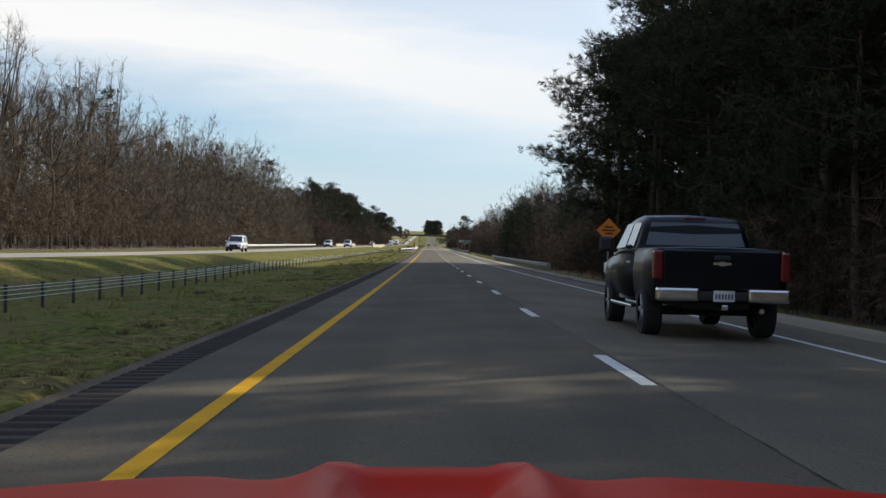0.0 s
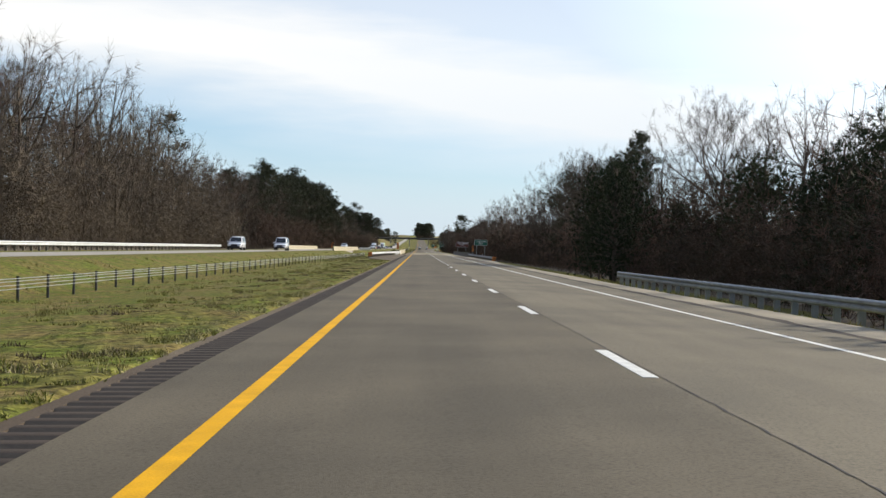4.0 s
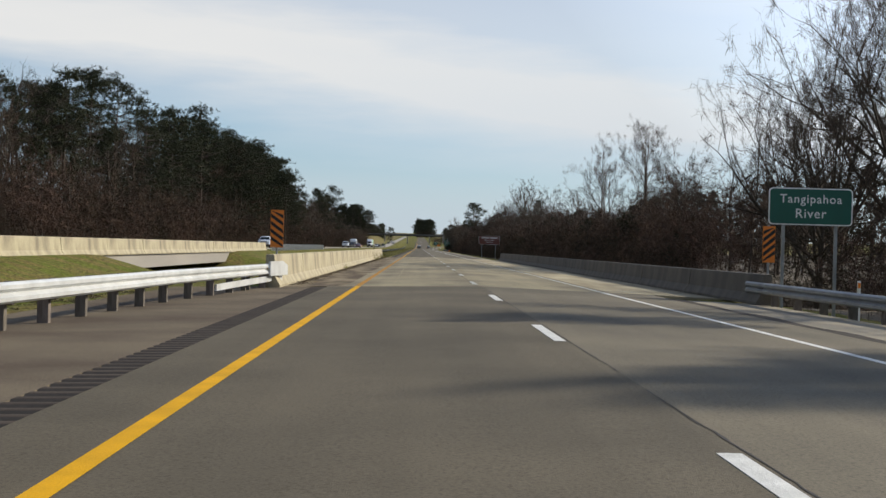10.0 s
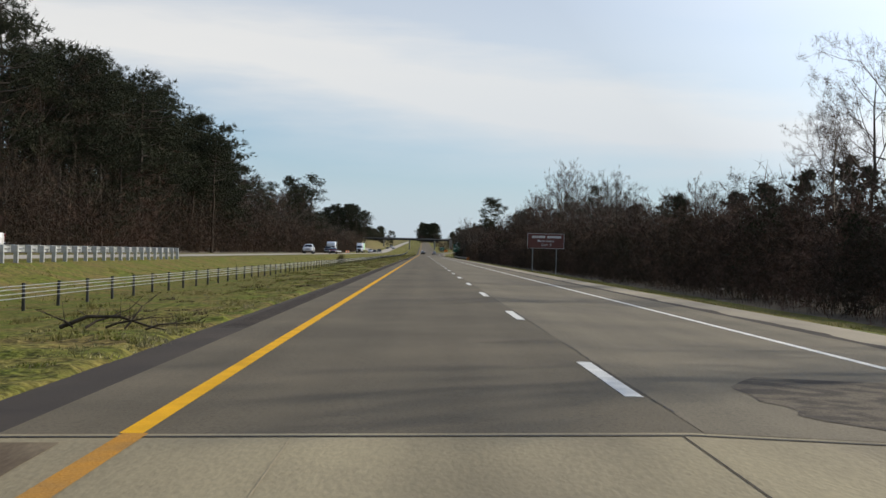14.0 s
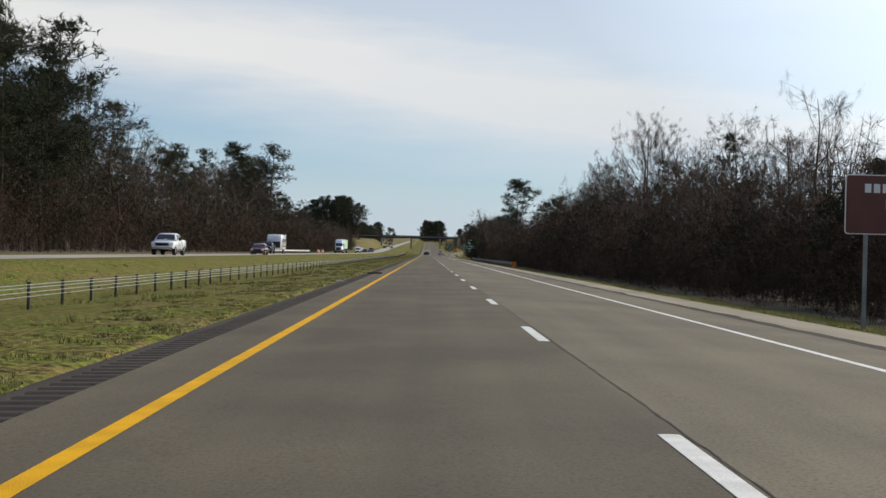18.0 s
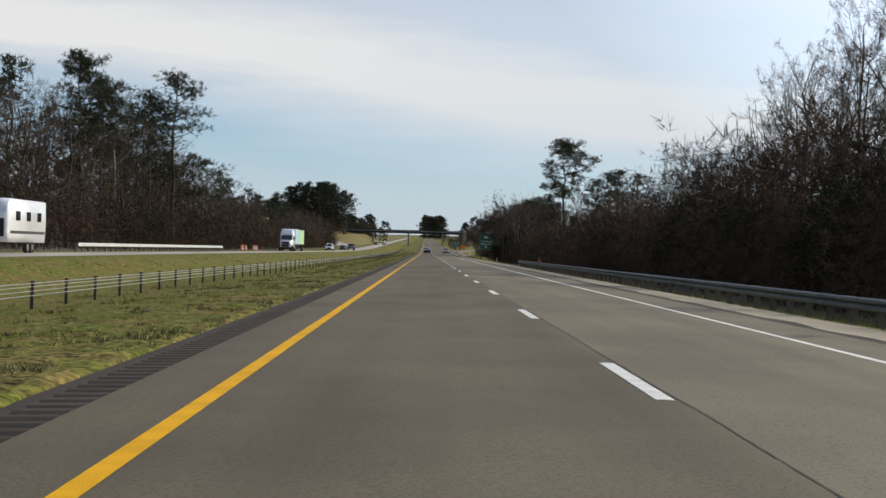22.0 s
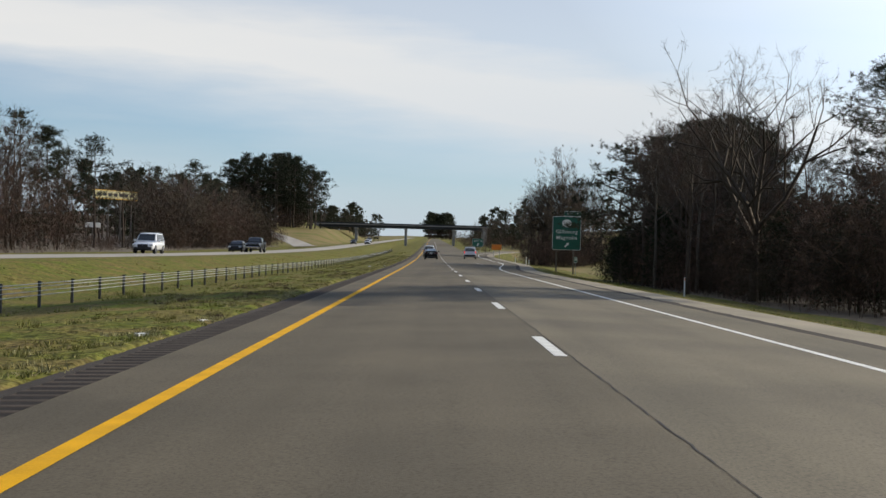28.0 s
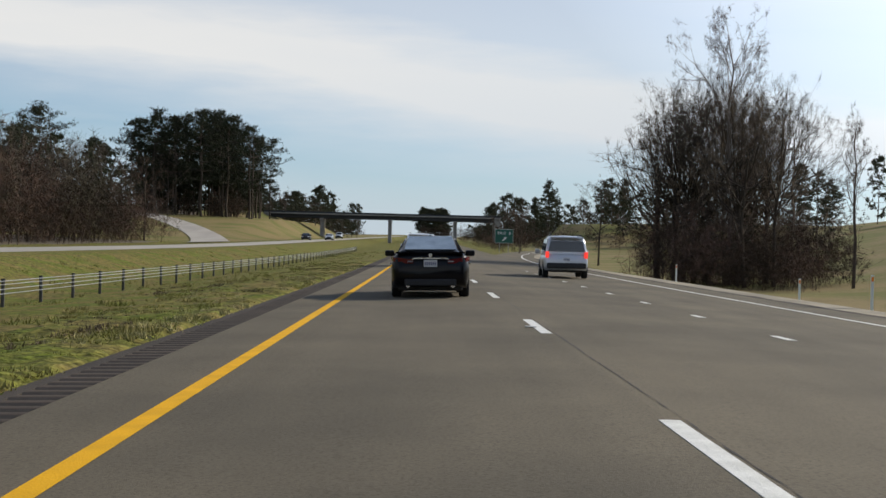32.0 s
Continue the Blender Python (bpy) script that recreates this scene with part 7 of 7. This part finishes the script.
wr.done("right_woodland", "deep winter woodland of bare trees and pines behind the verge")

# left edge across the opposite carriageway
wl_ = Wood()
y = 120.0
while y < 1330:
    H = hl(y)
    # paler twigs up to here: sunlight on the wood's face, put into the colour
    tan = y < 440
    if tan:
        for x, dy, ha, hb in ((-38.0, 0, 5, 8), (-39.0, 5, 7, 11), (-40.5, 3, 7, 10)):
            wl_.tree(TAN_BRUSH[rng.integers(3)], x - rng.uniform(0, 2), y + dy, rng.uniform(ha, hb))
    else:
        bush(-37.5 - rng.uniform(0, 2.0), y, rng.uniform(4, 8))
        bush(-38.5 - rng.uniform(0, 2.0), y + 5, rng.uniform(7, 12))
        bush(-40.0 - rng.uniform(0, 2.5), y + 3, rng.uniform(6, 9))
    wl_.tree((TAN_BARE if tan else LOD_BARE)[rng.integers(3)], -40 - rng.uniform(0, 3), y + 5, rng.uniform(9, 14) * (1.3 if tan else 1.0))
    wl_.tree((TAN_BRUSH if tan else LOD_BRUSH)[rng.integers(3)], -41 - rng.uniform(0, 3), y + 1, rng.uniform(9, 13) * (1.2 if tan else 1.0))
    if tan:
        wl_.tree(TAN_BRUSH[rng.integers(3)], -39.5 - rng.uniform(0, 2), y + 4, rng.uniform(7, 11))
    if rng.random() < 0.7 and not 440 < y < 470:
        piney = 0.55 if 540 < y < 800 else (0.35 if 480 < y < 1080 else 0.10)
        key = "pine%d" % rng.integers(3) if rng.random() < piney else "bare%d" % rng.integers(4)
        plant(key, -47 + rng.uniform(-4, 3), y, H * rng.uniform(0.6, 0.95), rng.uniform(0.85, 1.15))
    y += rng.uniform(7.0, 9.0)
for k in range(36):
    plant("pine%d" % (3 if k % 4 == 0 else k % 3), rng.uniform(-47, -41), 655 + 4.2 * k + rng.uniform(-2, 2), rng.uniform(20, 28) * (1 if k < 26 else 0.85), rng.uniform(1.0, 1.3))
y = 60.0
while y < 1330:
    H = hl(y)
    piney = 0.42 if 540 < y < 800 else (0.30 if 480 < y < 1080 else 0.08)
    for x in (-45, -49, -54, -61, -68):
        if x in (-45, -54, -68):
            wl_.tree((TAN_BRUSH if y < 440 and x > -50 else LOD_BRUSH if x > -50 else FAR_BRUSH)[rng.integers(3)], x + rng.uniform(-2, 2), y + rng.uniform(-3, 3), H * rng.uniform(0.4, 0.65))
        else:
            wl_.tree(LOD_PINE[rng.integers(3)] if rng.random() < piney else (TAN_BARE if y < 440 else LOD_BARE if x > -55 else FAR_BARE)[rng.integers(3)], x + rng.uniform(-3, 3), y + rng.uniform(-3, 3), H * rng.uniform(0.78, 1.05))
    y += rng.uniform(6.0, 8.0)
wl_.done("left_woodland", "deep winter woodland of bare trees and pines beyond the far carriageway")
scrub.done("undergrowth", "tangled brown winter brush along the wood edges")

# woods behind the start
clump = Wood()
for k in range(26):
    x = rng.uniform(21.5, 34)
    clump.tree((TAN_BARE if k % 2 else TAN_BRUSH)[k % 3], x, 1249 + rng.normal() * 4, (20 if k % 2 else 13) * (1 - 0.006 * (x - 27) ** 2) * rng.uniform(0.7, 1.0))
clump.done("exit_thicket", "hazy brown twigs filling the tree clump beside the exit")
wb = Wood()
for k in range(90):
    y = -20 - 3.0 * k
    wb.tree(LOD_PINE[k % 3] if k % 2 else FAR_BARE[k % 3], rng.uniform(22, 34), y, rng.uniform(18, 25))
    wb.tree(FAR_BARE[k % 3], rng.uniform(-52, -40), y, rng.uniform(18, 26))
    wb.tree(FAR_BRUSH[k % 3], rng.uniform(18, 26), y, rng.uniform(7, 11))
wb.done("rear_woodland", "winter woodland along the road behind the start")

# the pine stand beside the overpass, and far woods on both sides of the climbing road
wf = Wood()
for k in range(46):
    x = rng.uniform(-73, -41)
    wf.tree(LOD_PINE[k % 3], x, rng.uniform(1462, 1505), rng.uniform(24, 28) - 0.016 * (x + 57) ** 2)
for k in range(16):
    wf.tree(FAR_PINE[k % 3], rng.uniform(-76, -43), rng.uniform(1470, 1500), rng.uniform(12, 19))
for k in range(30):
    wf.tree(FAR_BRUSH[k % 3], rng.uniform(-74, -45), rng.uniform(1462, 1480), rng.uniform(6, 10))
wf.done("pine_stand", "stand of tall dark pines beside the overpass")
wf = Wood()
for k in range(26):
    wf.tree(FAR_PINE[k % 3], rng.uniform(-3, 26), rng.uniform(2450, 2500), rng.uniform(26, 31))
for k in range(24):
    wf.tree(FAR_BRUSH[k % 3], rng.uniform(-3, 26), rng.uniform(2440, 2450), rng.uniform(12, 16))
wf.done("far_pine_clump", "distant clump of pines at the end of the road")
wf = Wood()
for k in range(70):
    wf.tree(FAR_PINE[k % 3] if k % 3 else FAR_BARE[k % 3], -70 + 0.85 * k + rng.uniform(-3, 3) if k < 50 else rng.uniform(24, 52), 1565 + rng.uniform(0, 140), rng.uniform(13, 19) - 0.11 * min(k, 50) * (k < 50))
for k in range(40):
    wf.tree(FAR_BRUSH[k % 3], rng.uniform(13.5, 20) if k < 18 else rng.uniform(24, 44), rng.uniform(1345, 1460) if k < 18 else rng.uniform(1440, 1560), rng.uniform(2.0, 4.5) if k % 6 else 8)
for k, (x, y) in enumerate(((16.5, 1336), (15.0, 1352), (18.5, 1360))):
    wf.tree(FAR_BARE[k], x, y, rng.uniform(8, 10.5))
for k in range(46):
    wf.tree((LOD_BRUSH if k % 3 else TAN_BRUSH)[k % 3], -39 - rng.uniform(0, 14), 1225 + 2.6 * k, rng.uniform(11, 17) * (1 if k < 38 else 0.6))
for k in range(26):
    wf.tree(FAR_PINE[k % 3], rng.uniform(80, 130), rng.uniform(1330, 1420), rng.uniform(8, 12))
for k in range(44):
    wf.tree(FAR_BRUSH[k % 3], rng.uniform(17, 62), rng.uniform(1462, 1500), rng.uniform(3, 6.5))
for k in range(60):
    wf.tree(FAR_BRUSH[k % 3], rng.uniform(13, 66) if k < 36 else rng.uniform(-60, -30), 1600 + rng.uniform(0, 160), rng.uniform(6, 11))
for k in range(22):
    wf.tree(FAR_PINE[k % 3] if k % 3 else FAR_BARE[0], rng.uniform(-84, -62), rng.uniform(1225, 1345), rng.uniform(11, 17))
y = 1345.0
while y < 2450:
    for sgn in (-1, 1):
        lim = 45 + max(0.0, 20 - (y - 1345) * 0.05) if sgn > 0 else 60
        for k in range(2):
            x = sgn * (lim + rng.uniform(0, 18))
            if sgn > 0 and y < 1440 and k:
                continue
            wf.tree(FAR_PINE[rng.integers(3)] if rng.random() < 0.5 else FAR_BARE[rng.integers(3)], x, y + rng.uniform(-5, 5), rng.uniform(12, 18) * (1 if sgn < 0 else 0.8))
            wf.tree(FAR_BRUSH[rng.integers(3)], sgn * (lim - 3 + rng.uniform(0, 18)), y + rng.uniform(-5, 5), rng.uniform(5, 9))
    y += 9 + (y - 1345) * 0.012
wf.done("far_woodland", "distant woods along the climbing road")


# the woods go on away from the road on both sides
THIN_BARE = [lod_bare(290 + i, (M_TWIG, M_TWIG_GREY)[i % 2], 5.2, 0.25, 6, 2, 0.07) for i in range(2)]
THIN_PINE = [(*pine_tree(20, 4.6, 0.26, 295 + i, 0.30, 6, 2, (1.5, 0.5, 3)), M_BARK, M_NEEDLE, 20.0) for i in range(2)]
wd = Wood()
for k in range(760):
    sgn = 1 if k % 2 else -1
    y = -250 + 1390 * (k / 760) + rng.uniform(-8, 8)
    if not 425 < y < 485:
        wd.tree((THIN_PINE if rng.random() < 0.35 else THIN_BARE)[k % 2], sgn * (66 + 130 * rng.random() ** 1.3), y, rng.uniform(13, 19))
wd.done("outer_woodland", "winter woodland stretching away from the road")


# ---- grass and litter ----
def grass_edge(y):
    """Where the turf ends beside the inner shoulder, ragged."""
    return left_in(y) + 0.02 + 0.16 * noise.noise((0.3, y * 0.55, 2.0)) + 0.10 * noise.noise((0.7, y * 2.3, 6.0))


def turf(ya, yb):
    """A lumpy sheet of sod over the ground along the inner shoulder."""
    cols = np.array([0.0, 0.05, 0.16, 0.30, 0.46, 0.64, 0.84, 1.06, 1.30, 1.56, 1.84, 2.14, 2.46, 2.8])
    ys = np.arange(ya, yb, 0.22)
    xs = np.array([[grass_edge(y) - c for c in cols] for y in ys])
    yy = np.repeat(ys[:, None], len(cols), 1)
    z = ground_at(xs, yy)
    for j in range(len(ys)):
        for i in range(len(cols)):
            x, y = xs[j, i], ys[j]
            lump = 0.045 + 0.06 * noise.noise((x * 1.1, y * 0.7, 3.0)) + 0.055 * noise.noise((x * 3.1, y * 2.2, 8.0))
            z[j, i] += max(0.012, lump) * min(1.0, cols[i] / 0.14, (2.8 - cols[i]) / 0.5) - (0.05 if i in (0, len(cols) - 1) else 0.0)
    k = len(cols)
    a = (np.arange(len(ys) - 1)[:, None] * k + np.arange(k - 1)[None]).ravel()
    me = quads_mesh("turf", np.stack([xs, yy, z], 2).reshape(-1, 3), np.stack([a, a + k, a + k + 1, a + 1], 1), M_GROUND)
    me.polygons.foreach_set("use_smooth", [True] * len(me.polygons))
    tagged(new("turf", me), "lumpy winter turf with a ragged edge beside the shoulder", "turf", kind="stuff")


turf(-10.0, 396.0)
turf(BRIDGE1 + 1.5, 1225.0)


def grass_patch(name, n, xf, y0, y1, mat, label, hmin, hmax, blades_=9, spread=0.13, keep=None, patchy=-0.1, sod=0.0):
    """Clumps of eight tufts, thick in patches, each tuft a few bent blades."""
    C, H = [], []
    for y in rng.uniform(y0, y1, n // 8):
        x = xf(y)
        if keep and not keep(x, y) or noise.noise((x * 0.45, y * 0.3, 1.0)) < patchy + rng.normal() * 0.2:
            continue
        h = rng.uniform(hmin, hmax) * (0.6 + 0.9 * abs(noise.noise((x * 0.3, y * 0.2, 0))))
        p = np.array([x, y]) + rng.normal(size=(8, 2)) * spread
        C.append(p), H.append(h * rng.uniform(0.7, 1.2, 8))
    C, H = np.repeat(np.concatenate(C), blades_, 0), np.repeat(np.concatenate(H), blades_)
    C = C + rng.normal(size=C.shape) * 0.035
    c = np.column_stack([C, ground_at(C[:, 0], C[:, 1]) - 0.01 + sod])
    d = unit(rng.normal(size=c.shape) * 0.6 + np.array([0, 0, 1.0]))
    tagged(new(name, quads_mesh(name, *slivers(c, d, rng.uniform(0.6, 1.2, len(c)) * H, rng.uniform(0.005, 0.013, len(c))), mat)), label, "grass", kind="stuff")


not_bridge = lambda x, y: not (398 < y < 509.5) and not (270 < y < 410 and x > left_in(y) - 0.1)
grass_patch("median_grass", 60000, lambda y: grass_edge(y) - 0.05 - abs(rng.normal()) * 1.9, 0, 1220, M_GRASS, "short green and straw winter grass along the median edge", 0.06, 0.14, 9, keep=not_bridge, sod=0.04)
grass_patch("dry_grass", 36000, lambda y: grass_edge(y) - 0.03 - abs(rng.normal()) * 0.8, 0, 1220, M_DRYGRASS, "ragged dry grass at the pavement edge", 0.05, 0.12, 8, keep=not_bridge, patchy=0.0, sod=0.04)
grass_patch("dead_tufts", 26000, lambda y: grass_edge(y) - 0.4 - abs(rng.normal()) * 1.6, 0, 1220, M_SOIL_TUFT, "dead brown tufts in bare patches of the median", 0.05, 0.13, 10, 0.17, keep=lambda x, y: not_bridge(x, y) and noise.noise((x * 0.5, y * 0.16, 8.0)) > 0.12, patchy=-1.0, sod=0.045)
grass_patch("swale_grass", 40000, lambda y: rng.uniform(-14.5, -3), 0, 1300, M_GRASS, "grass in the median swale", 0.10, 0.25, 5, 0.22, keep=not_bridge)
grass_patch("verge_grass", 22000, lambda y: rng.uniform(10.8, 16.5) + right_edge(y), 0, 1230, M_GRASS, "grass on the outer verge", 0.10, 0.28, 5, 0.2, keep=not_bridge)
for k, (x, y, h) in enumerate(((-2.0, 497.0, 0.9), (-2.0, 500.5, 0.6), (-2.1, 477.5, 0.9), (-2.05, 430.0, 0.35))):
    v, q = brush_clump(1.0, 0.55, 200 + k, 16, 22)[1]
    ob = tagged(new("weed", quads_mesh("weed", v, q, M_GRASS if k != 2 else M_DRYGRASS)), "weed growing at the foot of the bridge barrier", "weed", "barrier weeds")
    ob.matrix_world = pose(x, y, -0.16) @ Matrix.Diagonal((h, h, h, 1))

# leaves and grit swept to the foot of the bridge barrier
n_ = 8000
yy = rng.uniform(BRIDGE0 + 1, BRIDGE1 - 1, n_)
xx = -2.12 + np.abs(rng.normal(size=n_)) * (0.16 + 0.10 * np.sin(yy * 0.7) ** 2)
cc = np.stack([xx, yy, -0.026 * np.abs(xx - 3.66) + 0.008 + 0.02 * rng.random(n_)], 1)
dd = unit(np.stack([rng.normal(size=n_), rng.normal(size=n_), 0.25 * np.abs(rng.normal(size=n_))], 1))
v, q = blades(cc, dd, rng.uniform(0.02, 0.06, n_), rng.uniform(0.005, 0.014, n_))
tagged(new("barrier_debris", quads_mesh("barrier_debris", v, q, M_LEAFLITTER)), "brown leaves and grit along the foot of the bridge barrier", "debris", kind="stuff")


def scrap(name, x, y, sx, sy, sz, mat, label, turn=0.0):
    bm = box(0, 0, sz / 2, sx, sy, sz, min(sx, sy, sz) * 0.25)
    for v in bm.verts:
        v.co += Vector((rng.normal(), rng.normal(), 0)) * 0.12 * min(sx, sy)
    me = bpy.data.meshes.new(name)
    bm.to_mesh(me)
    bm.free()
    me.materials.append(mat)
    ob = tagged(new(name, me), label, "litter", "roadside litter")
    ob.matrix_world = pose(x, y, surf_z(x, y) + 0.003, 0, 0, turn)


def barrel(x, y):
    """A roadwork barrel: ribbed orange drum with white bands on a rubber base."""
    t = thing("traffic_barrel", (x, y, opp_zf(x, y)), "orange roadwork barrel with white bands beside the far carriageway", "traffic barrel", "traffic barrels")
    part("rubber_base", tube((0, 0, 0), (0, 0, 0.09), 0.36, 0.33, 14), M_TYRE, t, "black rubber base")
    for k, (za, zb) in enumerate(((0.08, 0.30), (0.30, 0.45), (0.45, 0.60), (0.60, 0.75), (0.75, 0.98))):
        bm = tube((0, 0, za), (0, 0, zb), 0.29 - 0.018 * k, 0.277 - 0.018 * k, 14)
        part("band" if k % 2 else "drum", bm, M_SIGN_WHITE if k % 2 else M_SIGN_ORANGE, t)
    part("handle", box(0, 0, 1.01, 0.16, 0.05, 0.08, 0.015), M_PLASTIC, t)


for x, y in ((-26.6, 979.0), (-26.7, 983.5), (-26.5, 992.0), (-26.6, 995.5)):
    barrel(x, y)

ob = thing("fallen_branch", (-2.55, 519.0, float(ground_at(-2.55, 519.0)) + 0.05), "dead fallen branch with bare twigs lying on the median grass", "branch")
segs, w0 = [], np.random.default_rng(77)
for p, d, ln, r0 in (((-0.9, 0.2, 0.04), (1.0, -0.15, 0.05), 1.9, 0.035), ((-0.5, 0.1, 0.05), (0.5, 0.5, 0.45), 0.8, 0.022), ((-0.2, 0.1, 0.06), (0.7, -0.4, 0.25), 0.9, 0.02), ((0.1, 0.0, 0.06), (0.4, 0.5, 0.5), 0.6, 0.018),
                     ((-0.7, 0.15, 0.05), (-0.5, -0.3, 0.5), 0.6, 0.018), ((0.4, 0.0, 0.05), (0.8, 0.3, 0.2), 0.8, 0.016)):
    p, d = np.array(p), unit(np.array(d))
    for k in range(4):
        d = unit(d + w0.normal(size=3) * 0.16 - np.array([0, 0, 0.05]))
        q = p + d * ln / 4
        q[2] = max(q[2], 0.01)
        segs.append((*p, *q, r0 * (1 - 0.22 * k), r0 * (0.78 - 0.22 * k) + 0.003))
        tw = unit(d + w0.normal(size=3) * 0.9)
        segs.append((*q, *(q + np.abs(tw) * np.array([np.sign(tw[0]), np.sign(tw[1]), 1]) * 0.28), 0.007, 0.003))
        p = q
part("limb", quads_mesh("limb", *prisms(segs, 5), M_BARK), M_BARK, ob)

v, q = thicket(310, 1.5, 0.75, 12, 12, 0.006, M_BRUSH2, M_BRUSH2, (0.2, 0.5))[1]
ob = thing("median_shrub", (-8.8, 668.0, float(ground_at(-8.8, 668.0))), "small leafless grey shrub beside the cable barrier", "shrub")
part("crown", quads_mesh("crown", v, q, M_BRUSH2), M_BRUSH2, ob)
part("stems", quads_mesh("stems", *thicket(310, 1.5, 0.75, 12, 12, 0.006, M_BRUSH2, M_BRUSH2, (0.2, 0.5))[0], M_BRUSH), M_BRUSH, ob)

# worn coarse patch in the slow lane just past the bridge
vs, fs = [], []
for j, y in enumerate(np.arange(BRIDGE1 + 0.4, BRIDGE1 + 4.6, 0.3)):
    wob = 0.35 * noise.noise((0.0, y * 1.3, 4.0))
    for i, x in enumerate((4.7 + 0.55 * (y - BRIDGE1 - 2.5) ** 2 * 0.25 + wob, 5.4, 6.2, 7.0 - wob)):
        vs.append((x, y, -0.026 * abs(x - 3.66) + road_z(y) + 0.006))
        if i and j:
            n = len(vs) - 1
            fs.append((n - 5, n - 4, n, n - 1))
tagged(new("pavement_patch", mesh_from("pavement_patch", vs, fs, M_PATCH)), "dark crazed worn patch in the asphalt", "pavement", kind="structure")


scrap("tyre_scrap", -0.80, 711.5, 0.7, 0.28, 0.08, M_TYRE, "black scrap of tyre on the shoulder", 20)
scrap("tyre_scrap", -0.98, 757.8, 0.62, 0.34, 0.025, M_TYRE, "black strip of tyre on the rumble strip", 8)
scrap("litter", -1.42, 692.0, 0.28, 0.16, 0.07, M_LITTER, "white crumpled litter at the grass edge", 30)
scrap("litter", -1.9, 781.0, 0.2, 0.15, 0.08, M_LITTER, "white litter in the grass", 10)
scrap("litter", -2.8, 1099.0, 0.2, 0.2, 0.1, M_LITTER, "white litter in the grass", 50)
scrap("litter", 3.45, 229.0, 0.14, 0.10, 0.02, M_LITTER, "pale scrap on the lane joint", 15)
scrap("litter", 3.5, 868.0, 0.14, 0.10, 0.02, M_LITTER, "pale scrap on the lane joint", 15)
scrap("litter", 3.5, 1080.0, 0.16, 0.08, 0.03, M_LITTER, "pale scrap on the lane joint", 60)
scrap("litter", 3.55, 1158.0, 0.14, 0.10, 0.02, M_LITTER, "pale scrap on the lane joint", 15)
for x, y in ((-1.62, 1100.6), (-1.75, 1103.2), (-2.3, 1104.5), (-1.9, 1014.0), (-1.66, 1017.5), (-2.6, 1032.0)):
    scrap("litter", x, y, 0.16, 0.11, 0.06, M_LITTER, "white scrap of litter at the grass edge", 70 * x)
